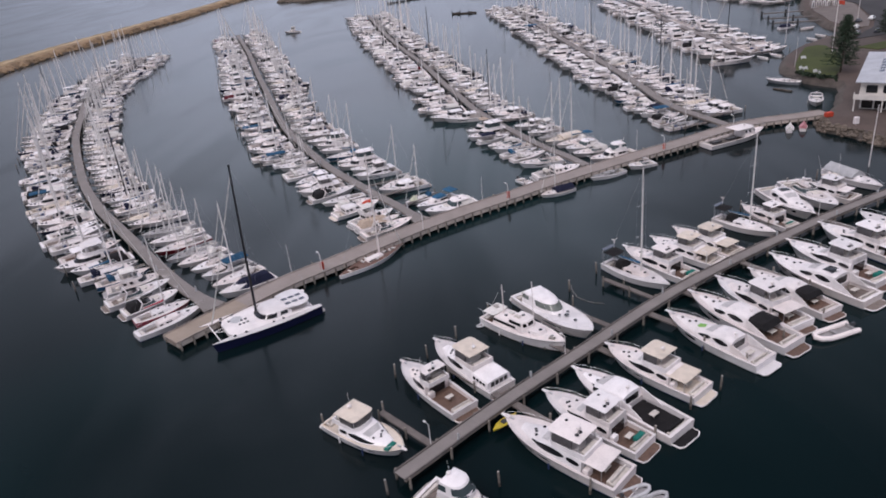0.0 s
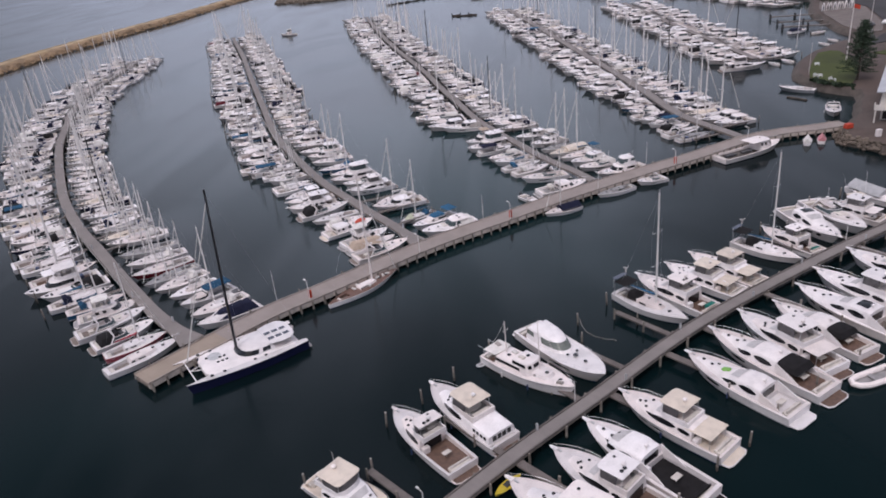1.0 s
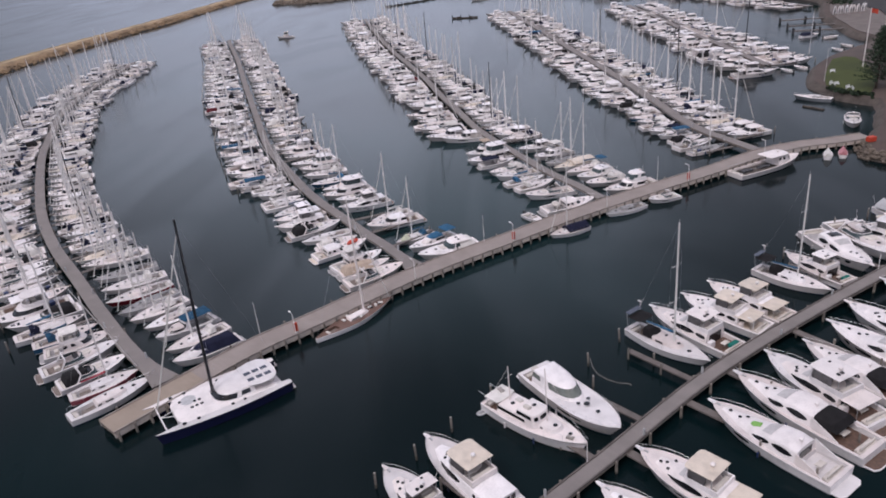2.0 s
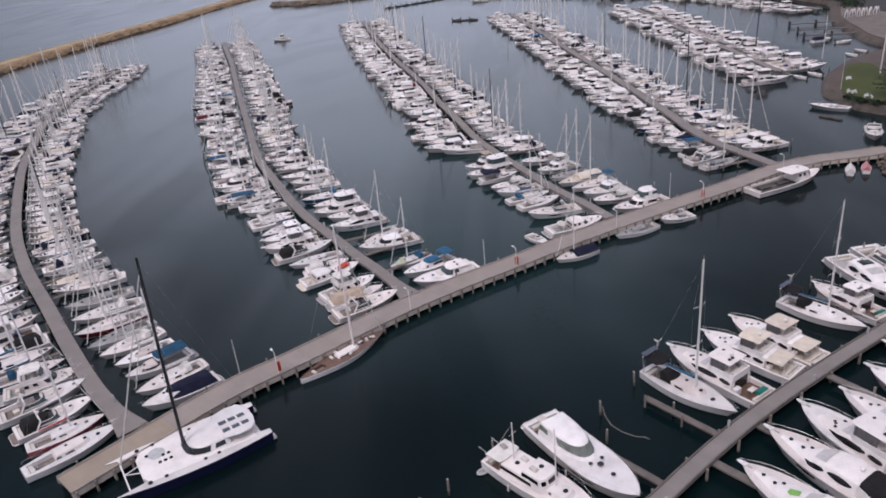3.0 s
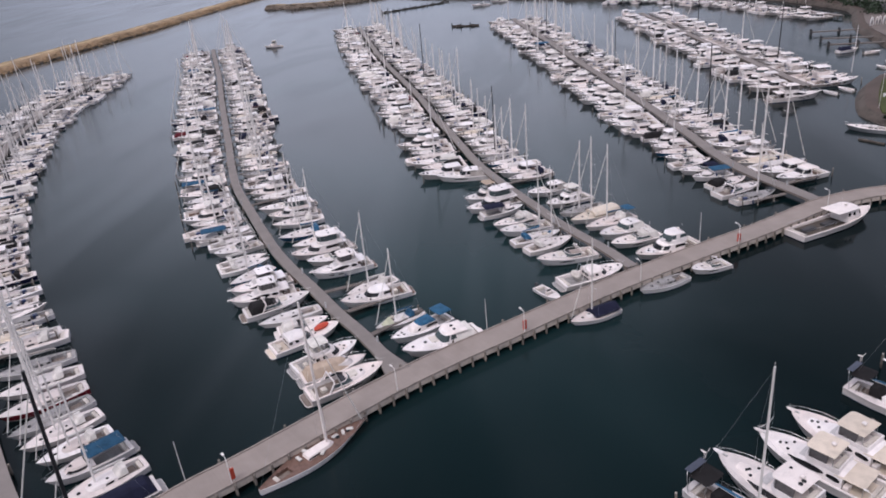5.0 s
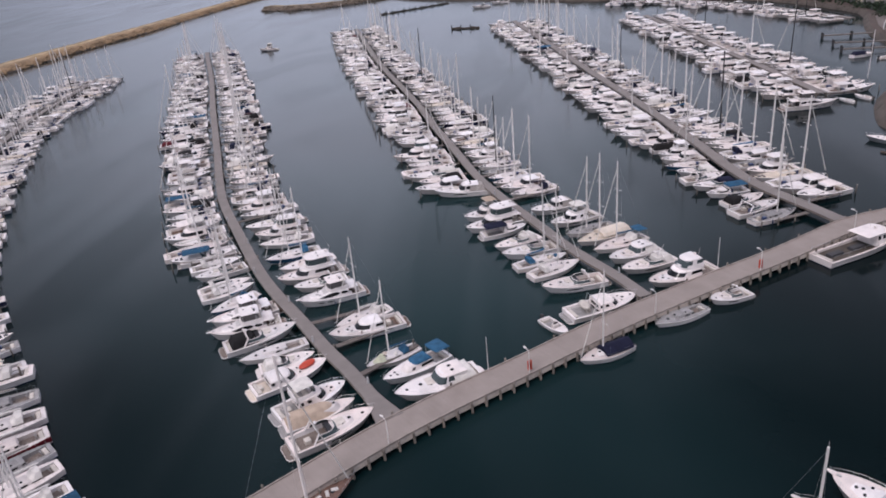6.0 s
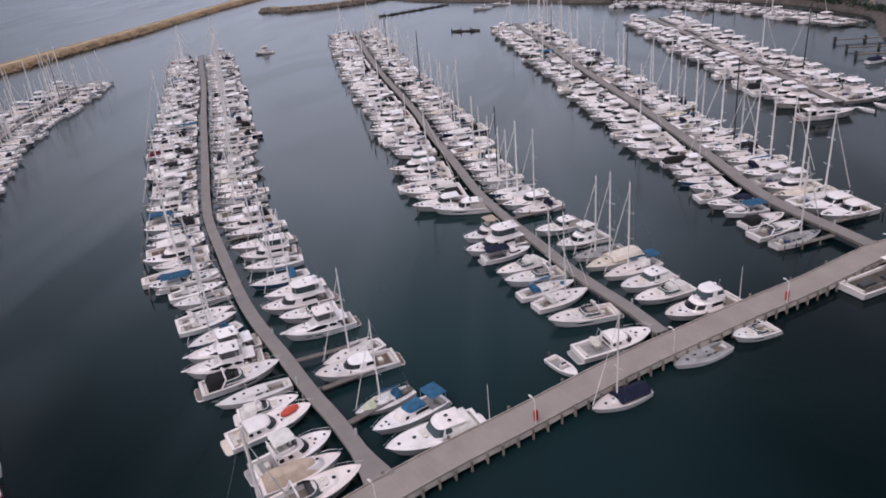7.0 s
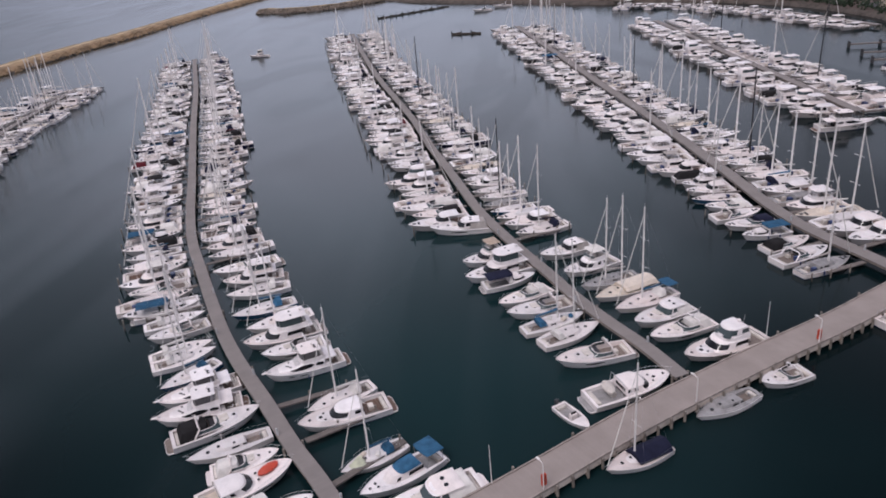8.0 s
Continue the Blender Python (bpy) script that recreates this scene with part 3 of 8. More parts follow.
def sun_pad(parent, x0, x1, w, z, mat="seat", tilt=-3):
    sh = Shape()
    sh.slab([(x0 - (x0 + x1) / 2, -w), (x1 - (x0 + x1) / 2, -w * 0.8), (x1 - (x0 + x1) / 2, w * 0.8), (x0 - (x0 + x1) / 2, w)], -0.04, 0.1, 0, 0.05)
    part("sun_pad", sh, mat, parent, at=pose((x0 + x1) / 2, 0, z, 0, tilt, 0))


def fenders(form, parent, us, z=0.5):
    for i, u in enumerate(us):
        s = 1 if i % 2 else -1
        sh = Shape()
        x, y = form.x(u), s * (form.hb(u) + 0.1)
        sh.tube([(x, y, z - 0.35), (x, y, z - 0.25), (x, y, z + 0.25), (x, y, z + 0.35)], 0.1, 6)
        part("fender", sh, "stripe_blue" if i % 3 else "gelcoat", parent)


def motor(label, L=13.0, B=4.2, top="hard", fly=True, cabin=(-0.2, 0.27), sole="teak", hullmats=("gelcoat", "stripe_blue", "antifoul"), house_mat="gelcoat", top_mat="gelcoat",
          cover=None, aft_roof=False, trunk=True, lean=False, low=1.0, category="motor yacht", name="motor_cruiser", strip=True, green=False, rods=False, clears=True, glass="dark_glass", wide=0.41, bend=0.42):
    """A motor yacht with a saloon; top is what stands over the bridge: hard, bimini, dome or none."""
    k = L / 13.0
    f = Form(L, B, 1.15 * k * low, 1.8 * k * low, um=0.46, tr=0.93, p=2.7, q=0.8, rake=1.4 * k)
    root = thing(name, label, category)
    body = hull(f, root, hullmats, 11 if lean else 15)
    c0, c1 = cabin[0] * L, cabin[1] * L
    deck(f, root, 0.035, 0.5 + cabin[0] + 0.01, B * 0.4, 0.62 * k, floor_mat=sole, n=8 if lean else 14, joined=lean)
    zd = f.sheer(0.62) - 0.12
    zt = 2.75 * k if fly else 2.45 * k
    w = B * wide
    sides = [(0, 3, 0.5, 0.86, "side_window")] if strip else [(0, 1, 0.5, 0.86, "side_window"), (2, 3, 0.5, 0.86, "side_window")]
    band = [(1, 19, 0.42, 0.88, "window_band")] if lean else sides + [(5, 15, 0.42, 0.9, "windscreen")]
    house(root, "cabin", c0, c1, w, 1.1 * k * low, zt, fs=1.5 * k, tumble=(0.14 + 2.5 * (0.41 - wide)) * k, rnd=bend, mat=house_mat, panes=band, glass=glass)
    if trunk and not lean:
        house(root, "coachroof", c1 - 1.2 * k, c1 + 0.13 * L, B * 0.25, zd - 0.2, zd + 0.32 * k, fs=0.35 * k, tumble=0.1, rnd=0.6, mat="deck_white", crown=0.05)
    if not lean:
        bow_rail(f, root)
        platform(f, root, 0.95 * k, 0.3 * k, sole)
        hatch(root, c1 + 0.05 * L, 0.0, zd + 0.36 * k, 0.55 * k)
        for s in (1, -1):
            hatch(root, c1 + 0.01 * L, s * B * 0.15, zd + 0.34 * k, 0.34 * k)
        hatch(root, c1 + 0.17 * L, 0.0, f.sheer(0.94) + 0.02, 0.4 * k)
        fenders(f, root, (0.5,), 0.45)
        hull_windows(f, body, ((0.5, 0.74),))
        aft_door(root, c0 + 0.08, 0.75 * k, zt - 0.5 * k, w * 0.6)
        tb = Shape()
        tb.box(c0 - 0.13 * L, c0 - 0.07 * L, -0.45, 0.45, 0.62 * k, 1.25 * k, 0, 0.05)
        part("cockpit_table", tb, "seat", root)
        if rods:
            outriggers(root, c0 + 0.1 * L, w * 0.9, zt, 6.5 * k)
    if fly:
        fa, ff = c0 - (0.1 * L if aft_roof else 0.03 * L), c0 + (c1 - c0) * 0.62
        if aft_roof:
            sh = Shape()
            sh.slab(plan(fa - 0.05 * L, c0 + 0.3, w, 0.15), zt - 0.14, zt - 0.02, 0, 0.04)
            part("cockpit_roof", sh, house_mat, root)
            posts(root, "stanchion", ((fa, w * 0.85), (fa, -w * 0.85)), 0.9 * k, zt - 0.1, 0.035)
        tub(root, "flybridge", fa, ff, w * 0.88, zt - 0.05, zt + 0.62 * k, zt + 0.1 * k, fs=-0.05)
        g = Shape()
        o = plan(ff - 1.0 * k, ff - 0.08, w * 0.8, 0.6)[4:17]
        a, b = g.pts([(x, y, zt + 0.58 * k) for x, y in o]), g.pts([(x - 0.28 * k, y * 0.97, zt + 0.98 * k) for x, y in o])
        b2 = g.pts([(x - 0.32 * k, y * 0.95, zt + 0.98 * k) for x, y in o])
        a2 = g.pts([(x - 0.04 * k, y * 0.98, zt + 0.58 * k) for x, y in o])
        g.bridge(b, a)
        g.bridge(b2, b)
        g.bridge(a2, b2)
        if not lean and top != "hard":
            part("bridge_screen", g, "tint_glass", root)
        ha, hf = fa + 0.1 * k, ff - 0.35 * k
        zr = zt + 2.0 * k
        if top in ("hard", "dome"):
            if top == "dome":
                house(root, "hardtop", ha, hf + 0.3 * k, w * 0.84, zt + 0.55 * k, zr, fs=0.7 * k, bs=0.25, tumble=0.14, rnd=0.55, mat=top_mat, panes=[(1, 19, 0.28, 0.82, "window_band")] if lean else [(0, 3, 0.3, 0.8, "side_window"), (5, 15, 0.25, 0.85, "windscreen")], glass="tint_glass", crown=0.12)
            else:
                sh = Shape()
                sh.slab(plan(ha, hf + 0.2 * k, w * 0.9, 0.3), zr - 0.12, zr, 0, 0.05, 0.05)
                if lean:
                    for x, y in ((ha + 0.25, 0.78), (hf - 0.25, 0.78), (ha + 0.25, -0.78), (hf - 0.25, -0.78)):
                        sh.tube([(x, y * w, zt + 0.3), (x, y * w, zr - 0.08)], 0.035, 4)
                part("hardtop", sh, top_mat, root)
                posts(root, "stanchion", [] if lean else [(x, s * w * 0.78) for x in (ha + 0.25, hf - 0.25) for s in (1, -1)], zt + 0.3, zr - 0.1)
                if not lean and clears:
                    cl = Shape()
                    o = plan(ha + 0.3, hf + 0.1 * k, w * 0.82, 0.35)[1:20]
                    a, b = cl.pts([(x, y, zt + 0.55 * k) for x, y in o]), cl.pts([(x - 0.1, y * 0.98, zr - 0.1) for x, y in o])
                    a2, b2 = cl.pts([(x - 0.03, y * 0.97, zt + 0.55 * k) for x, y in o]), cl.pts([(x - 0.13, y * 0.95, zr - 0.1) for x, y in o])
                    cl.bridge(b, a)
                    cl.bridge(a2, b2)
                    part("bridge_screen", cl, "tint_glass", root, "tinted clear panel round the bridge")
                if not lean:
                    hatch(root, (ha + hf) / 2, w * 0.35, zr + 0.03, 0.4 * k, 0)
                    hatch(root, (ha + hf) / 2, -w * 0.35, zr + 0.03, 0.4 * k, 0)
            if not lean:
                radar(root, ha + 0.6 * k, zr)
        elif top == "bimini":
            sh = Shape()
            sh.slab(plan(ha + 0.2, hf, w * 0.86, 0.12), zr - 0.1, zr - 0.03, 0, 0.03, 0.12)
            if lean:
                for x, y in ((ha + 0.3, 0.8), (hf - 0.1, 0.8), (ha + 0.3, -0.8), (hf - 0.1, -0.8)):
                    sh.tube([(x, y * w, zt + 0.3), (x, y * w, zr - 0.06)], 0.025, 4)
            part("bimini", sh, top_mat, root)
            posts(root, "stanchion", [] if lean else [(x, s * w * 0.8) for x in (ha + 0.3, hf - 0.1) for s in (1, -1)], zt + 0.3, zr - 0.08, 0.02)
            if not lean:
                arch(root, fa + 0.1, w * 0.9, zt + 0.1, zt + 1.25 * k, 0.4)
        else:
            arch(root, fa + 0.2, w * 0.92, zt + 0.1, zt + 1.4 * k, 0.6)
        if top == "none" and not lean:
            radar(root, fa + 0.15, zt + 1.4 * k)
    elif top == "hard":
        sh = Shape()
        sh.slab(plan(c0 - 0.1 * L, c1 - 0.1 * L, w * 0.95, 0.3), zt + 0.06, zt + 0.18, 0, 0.05, 0.04)
        part("hardtop", sh, top_mat, root)
        radar(root, c0 + 0.4, zt + 0.15)
    if cover:
        house(root, "cockpit_cover", -0.47 * L, c0 + 0.25, B * 0.41, 1.05 * k, 1.95 * k, fs=0.05, bs=0.5 * k, tumble=0.3, rnd=0.12, mat=cover, crown=0.08)
    if green:
        sh = Shape()
        sh.slab([(-0.7, 0.5), (-0.75, -0.5), (0.6, -0.6), (0.8, 0.1), (0.3, 0.55)], 0, 0.25, 0, 0.1, 0.08)
        part("folded_float", sh, "lime", root, "bright green folded cover", at=pose(c1 - 0.05 * L, 0.2 * B, zt - 0.25, 0, 12, 20))
    return root


def sport(label, L=12.0, B=3.8, cover=None, hullmats=("gelcoat", "stripe_grey", "antifoul"), sole="teak", screen="dark_glass", hard=False, arch_mat="gelcoat", lean=False, long=0.0, category="motor boat", name="sports_cruiser", dark_roof=False, green=False):
    """A low express cruiser: long foredeck, raked screen, arch over an open or covered cockpit."""
    k = L / 12.0
    f = Form(L, B, 1.15 * k, 1.75 * k, um=0.44, tr=0.93, rake=1.6 * k, p=2.5, q=0.82)
    root = thing(name, label, category)
    body = hull(f, root, hullmats, 11 if lean else 15, sheer_line=lean and hard, ports=((0.4, 0.56), (0.62, 0.7)) if lean else ())
    xa = (-0.06 - long) * L
    deck(f, root, 0.04, 0.5 - 0.02 - long, B * 0.41, 0.55 * k, floor_mat=sole, n=8 if lean else 14, joined=lean)
    zd = f.sheer(0.6) - 0.1
    house(root, "coachroof", xa, 0.36 * L, B * 0.33, zd - 0.25, zd + 0.42 * k, fs=1.7 * k, tumble=0.22, rnd=0.62, mat="deck_white", panes=[] if lean else [(1, 3, 0.35, 0.75, "side_window")], crown=0.06, inset=[(0, 5, 0.4, 0.8)] if lean else ())
    if hard:
        house(root, "wheelhouse", xa - 0.1 * L, xa + 0.16 * L, B * 0.37, zd - 0.05, 2.6 * k, fs=1.25 * k, bs=0.3, tumble=0.2 * k, rnd=0.5, mat="gelcoat",
              panes=[(1, 19, 0.34, 0.94, "windscreen")] if lean else [(0, 3, 0.4, 0.9, "side_window"), (4, 16, 0.3, 0.94, "windscreen")], glass=screen, crown=0.07)
    else:
        sc = Shape()
        base, head = plan(xa - 0.16 * L, xa + 0.17 * L, B * 0.385, 0.55), plan(xa - 0.13 * L, xa + 0.07 * L, B * 0.34, 0.55)
        for inset, slot in ((0.0, 0), (0.05, 0)):
            a = sc.pts([(x - inset, y * (1 - inset), zd + 0.1) for x, y in base])
            b = sc.pts([(x - inset, y * (1 - inset), 1.95 * k) for x, y in head])
            sc.bridge(*((b, a) if not inset else (a, b)), False, slot)
        part("windscreen", sc, "tint_glass" if screen == "dark_glass" else screen, root)
        fr = Shape()
        fr.tube([(x, y, 1.96 * k) for x, y in head], 0.05 * k, 5)
        fr.tube([(x, y, zd + 0.14) for x, y in base], 0.06 * k, 5)
        fr.box(xa - 0.02 * L, xa + 0.05 * L, -B * 0.3, B * 0.3, zd - 0.1, zd + 0.45 * k, 1, 0.08)
        part("screen_frame", fr, ["gelcoat", "carbon"], root)
    if hard:
        sh = Shape()
        sh.slab(plan(xa - 0.24 * L, xa + 0.05 * L, B * 0.36, 0.35), 2.5 * k, 2.63 * k, 0, 0.05, 0.05)
        if lean:
            for y in (1, -1):
                sh.tube([(xa - 0.22 * L, y * B * 0.32, 0.9 * k), (xa - 0.22 * L, y * B * 0.32, 2.55 * k)], 0.05, 4)
        part("hardtop", sh, "canvas_black" if dark_roof else "gelcoat", root)
        if not lean:
            posts(root, "stanchion", ((xa - 0.22 * L, B * 0.32), (xa - 0.22 * L, -B * 0.32)), 0.9 * k, 2.55 * k, 0.05, "gelcoat")
        if not lean:
            hatch(root, xa - 0.1 * L, B * 0.12, 2.69 * k, 0.5 * k, 0)
            hatch(root, xa - 0.1 * L, -B * 0.12, 2.69 * k, 0.5 * k, 0)
    elif not (lean and cover):
        arch(root, xa - 0.13 * L, B * 0.41, 1.1 * k, 2.65 * k, -0.9 * k, arch_mat, 0.13 * k)
    if cover:
        house(root, "canopy", -0.42 * L, xa - 0.03 * L, B * 0.40, 1.1 * k, 2.35 * k, fs=0.1, bs=0.5 * k, tumble=0.35, rnd=0.15, mat=cover, crown=0.1)
    if not lean:
        bow_rail(f, root, 0.55)
        platform(f, root, 0.9 * k, 0.3 * k, sole)
        hatch(root, 0.2 * L, 0, zd + 0.44 * k, 0.5 * k)
        for s in (1, -1):
            hatch(root, 0.1 * L, s * B * 0.16, zd + 0.43 * k, 0.34 * k)
        hatch(root, 0.36 * L, 0, f.sheer(0.86) + 0.03, 0.42 * k)
        fenders(f, root, (0.5,), 0.45)
        hull_windows(f, body, ((0.42, 0.68),))
        sun_pad(root, 0.02 * L, 0.14 * L, B * 0.2, zd + 0.46 * k)
        tb = Shape()
        tb.box(-0.33 * L, -0.26 * L, -0.4, 0.4, 0.55 * k, 1.1 * k, 0, 0.05)
        part("cockpit_table", tb, "seat", root)
        if green:
            sh = Shape()
            sh.slab([(-0.9, 0.55), (-0.95, -0.5), (0.7, -0.6), (1.0, 0.1), (0.4, 0.6)], 0, 0.25, 0, 0.1, 0.08)
            part("folded_float", sh, "lime", root, "bright green folded cover", at=pose(0.06 * L, 0.14 * B, zd + 0.5 * k, 0, 4, 20))
        if not hard:
            radar(root, xa - 0.12 * L, 2.65 * k, 0.22)
    return root


def section(st, x):
    """The cross measures of a lofted house at x: foot half-width and height, head half-width and height."""
    for a, b in zip(st, st[1:]):
        if a[0] <= x <= b[0]:
            t = (x - a[0]) / (b[0] - a[0])
            t = t * t * (3 - 2 * t) * 0.45 + t * 0.55
            return [p + (q - p) * t for p, q in zip(a[1:], b[1:])]
    return list(st[-1][1:]) if x > st[-1][0] else list(st[0][1:])


def loft(parent, name, st, mat, crown=0.1, n=16, label=""):
    """A streamlined house drawn through stations (x, foot half-width, foot z, head half-width, head z) from aft to fore."""
    sh = Shape()
    rings = []
    x0, x1 = st[0][0], st[-1][0]
    for i in range(n + 1):
        x = x0 + (x1 - x0) * i / n
        wb, zb, wt, zt = section(st, x)
        h = zt - zb
        r = min(0.24, h * 0.3, wt * 0.4)
        m = 1 - r / h
        c = crown * min(1, wt)
        half = [(wb, zb), (wb + (wt - wb) * m * 0.5, zb + h * m * 0.5), (wb + (wt - wb) * m, zt - r), (wt - 0.3 * r, zt - 0.28 * r), (wt - 1.2 * r, zt), (wt * 0.45, zt + 0.7 * c)]
        rings.append(sh.pts([(x, y, z) for y, z in half] + [(x, 0, zt + c)] + [(x, -y, z) for y, z in reversed(half)]))
    for a, b in zip(rings, rings[1:]):
        sh.bridge(a, b)
    sh.face(rings[0])
    sh.face(rings[-1][::-1])
    return part(name, sh, mat, parent, label)


def swoosh(parent, st, x0, x1, mid=0.55, half=0.2, skew=0.0, blunt=0.55, name="side_window", glass="dark_glass"):
    """A tapered pane on each side of a lofted house."""
    for sgn in (1, -1):
        g = Shape()
        lines = [[], [], [], []]
        for i in range(9):
            t = i / 8
            x = x0 + (x1 - x0) * t
            wb, zb, wt, zt = section(st, x)
            a = half * max(0.02, math.sin(math.pi * t)) ** blunt
            c = mid + skew * (t - 0.5)
            for ln, h, off in zip(lines, (c + a, c - a, c + a, c - a), (0.03, 0.03, -0.03, -0.03)):
                ln.append((x, sgn * (wb + (wt - wb) * h + off), zb + (zt - zb) * h))
        a, b, c, d = (g.pts(ln) for ln in lines)
        g.bridge(a, b)
        g.bridge(c, a)
        g.bridge(b, d)
        part(name, g, glass, parent)


def roof_glass(parent, st, x0, x1, w0, w1, crown=0.1, name="windscreen", glass="tint_glass"):
    """A pane lying on the top of a lofted house."""
    g = Shape()
    rows = []
    for i in range(5):
        t = i / 4
        wb, zb, wt, zt = section(st, x0 + (x1 - x0) * t)
        w = (w0 + (w1 - w0) * t) * wt
        rows.append(g.pts([(x0 + (x1 - x0) * t, w * j / 3, zt + crown * min(1, wt) * (1 - abs(w * j / 3 / wt) ** 1.5) + 0.035) for j in range(-3, 4)]))
    for a, b in zip(rows, rows[1:]):
        g.bridge(a, b)
    part(name, g, glass, parent)


def pulpit(f, parent, k):
    sh = Shape()
    sh.slab([(-0.5 * k, -0.32 * k), (0.45 * k, -0.16 * k), (0.6 * k, 0), (0.45 * k, 0.16 * k), (-0.5 * k, 0.32 * k)], -0.06, 0.06, 0, 0.03)
    part("bow_pulpit", sh, "gelcoat", parent, at=pose(f.x(1.0), 0, f.sheer(1) + 0.02))
    an = Shape()
    an.box(-0.1 * k, 0.4 * k, -0.09, 0.09, 0.06, 0.2, 0, 0.04)
    part("windlass", an, "steel", parent, at=pose(f.x(0.93), 0, f.sheer(0.93)))


def cockpit_gear(root, x0, x1, w, z, k, cushion="seat"):
    """Settee, table and lockers round a cockpit sole."""
    so = Shape()
    so.box(x0 + 0.1, x0 + 0.7 * k, -w * 0.7, w * 0.7, z, z + 0.45 * k, 0, 0.08)
    so.box(x0 + 0.1, x0 + 0.26 * k, -w * 0.7, w * 0.7, z + 0.45 * k, z + 0.85 * k, 0, 0.06)
    part("settee", so, cushion, root)
    tb = Shape()
    xm = x0 + (x1 - x0) * 0.5
    tb.box(xm - 0.35 * k, xm + 0.35 * k, -0.55 * k, 0.55 * k, z + 0.62 * k, z + 0.7 * k, 0, 0.03)
    tb.tube([(xm, 0, z), (xm, 0, z + 0.64 * k)], 0.07, 6)
    part("cockpit_table", tb, "seat", root)
    lk = Shape()
    lk.box(x1 - 0.7 * k, x1 - 0.1, w * 0.45, w * 0.92, z, z + 0.9 * k, 0, 0.06)
    part("cockpit_locker", lk, "gelcoat", root)


def cruiser(label, L=14.5, B=4.5, top_mat="gelcoat", sole="teak", hard=(-0.22, 0.05), awning=None, aft_cabin=False, cushion="seat", dots=(0.42, 0.2), deck_mat="deck_white", name="motor_cruiser", clutter=None, clutter_at=-0.415, aft=-0.24, rods=False):
    """A flybridge yacht: streamlined house with sweeping side glass, open bridge under a hardtop, sunken cockpit aft."""
    k = L / 14.5
    f = Form(L, B, 1.3 * k, 2.0 * k, um=0.46, tr=0.93, p=2.6, q=0.8, rake=1.5 * k)
    root = thing(name, label, "motor yacht")
    body = hull(f, root, ("gelcoat", "stripe_blue", "antifoul"))
    xa = (-0.45 if aft_cabin else aft) * L
    deck(f, root, 0.02, 0.035 if aft_cabin else 0.5 + aft, B * 0.43, 0.75 * k, mat=deck_mat, floor_mat=sole)
    st = [(xa, 0.43 * B, 1.1 * k, 0.4 * B, (2.3 if aft_cabin else 2.6) * k)]
    if aft_cabin:
        st.append((-0.24 * L, 0.43 * B, 1.1 * k, 0.4 * B, 2.45 * k))
    st += [(-0.08 * L, 0.43 * B, 1.15 * k, 0.385 * B, 2.75 * k), (0.05 * L, 0.41 * B, 1.25 * k, 0.35 * B, 2.6 * k), (0.13 * L, 0.36 * B, 1.35 * k, 0.29 * B, 2.2 * k), (0.22 * L, 0.28 * B, 1.5 * k, 0.2 * B, 2.02 * k), (0.33 * L, 0.16 * B, 1.6 * k, 0.09 * B, 1.98 * k)]
    st = st[:1] + [row for row in st[1:] if row[0] > xa + 0.03 * L]
    shell = loft(root, "house", st, "gelcoat", 0.1 * k)
    swoosh(shell, st, max(-0.1 * L, xa + 0.02 * L), 0.2 * L, 0.58, 0.25, -0.1, 0.4)
    if aft_cabin:
        for i in range(4):
            pane = Shape()
            pane.box(xa - 0.05, xa + 0.06, (-0.3 + 0.155 * i) * B, (-0.185 + 0.155 * i) * B, 1.45 * k, 2.1 * k, 0, 0.01)
            part("aft_window", pane, "dark_glass", shell)
            swoosh(shell, st, (-0.42 + 0.045 * i) * L, (-0.388 + 0.045 * i) * L, 0.6, 0.16, 0, 0.12)
    else:
        if aft < -0.2:
            swoosh(shell, st, -0.225 * L, -0.12 * L, 0.62, 0.17, 0, 0.3)
        aft_door(root, xa - 0.01, 0.8 * k, 2.3 * k, B * 0.27)
        cockpit_gear(root, -0.46 * L, xa, B * 0.42, 0.75 * k, k, cushion)
    roof_glass(shell, st, 0.055 * L, 0.125 * L, 0.8, 0.7, 0.1 * k, glass="tube_grey_cover")
    zt = 2.68 * k
    h0, h1 = hard[0] * L, hard[1] * L
    wf = B * 0.37
    bridge = tub(root, "flybridge", h0 - 0.04 * L, h1 + 0.02 * L, wf, zt - 0.1, zt + 0.55 * k, zt + 0.06, fs=-0.2 * k, rnd=0.3)
    zr = zt + 1.85 * k
    cl = Shape()
    o = plan(h0 + 0.35 * k, h1 - 0.05, wf * 0.94, 0.25)[1:20]
    a, b = cl.pts([(x, y, zt + 0.5 * k) for x, y in o]), cl.pts([(x - 0.15 * k, y * 0.97, zr - 0.06) for x, y in o])
    a2, b2 = cl.pts([(x - 0.04, y * 0.96, zt + 0.5 * k) for x, y in o]), cl.pts([(x - 0.19 * k, y * 0.93, zr - 0.06) for x, y in o])
    cl.bridge(b, a)
    cl.bridge(a2, b2)
    part("bridge_screen", cl, "clear_panel", bridge, "tinted clear panel round the bridge")
    sh = Shape()
    sh.slab(plan(h0, h1, wf, 0.16, pw=0.35), zr - 0.1, zr, 0, 0.06, 0.06)
    lid = part("hardtop", sh, top_mat, root)
    posts(root, "stanchion", [(x, s * wf * 0.86) for x in (h0 + 0.2, h1 - 0.5 * k) for s in (1, -1)], zt + 0.3, zr - 0.06, 0.035)
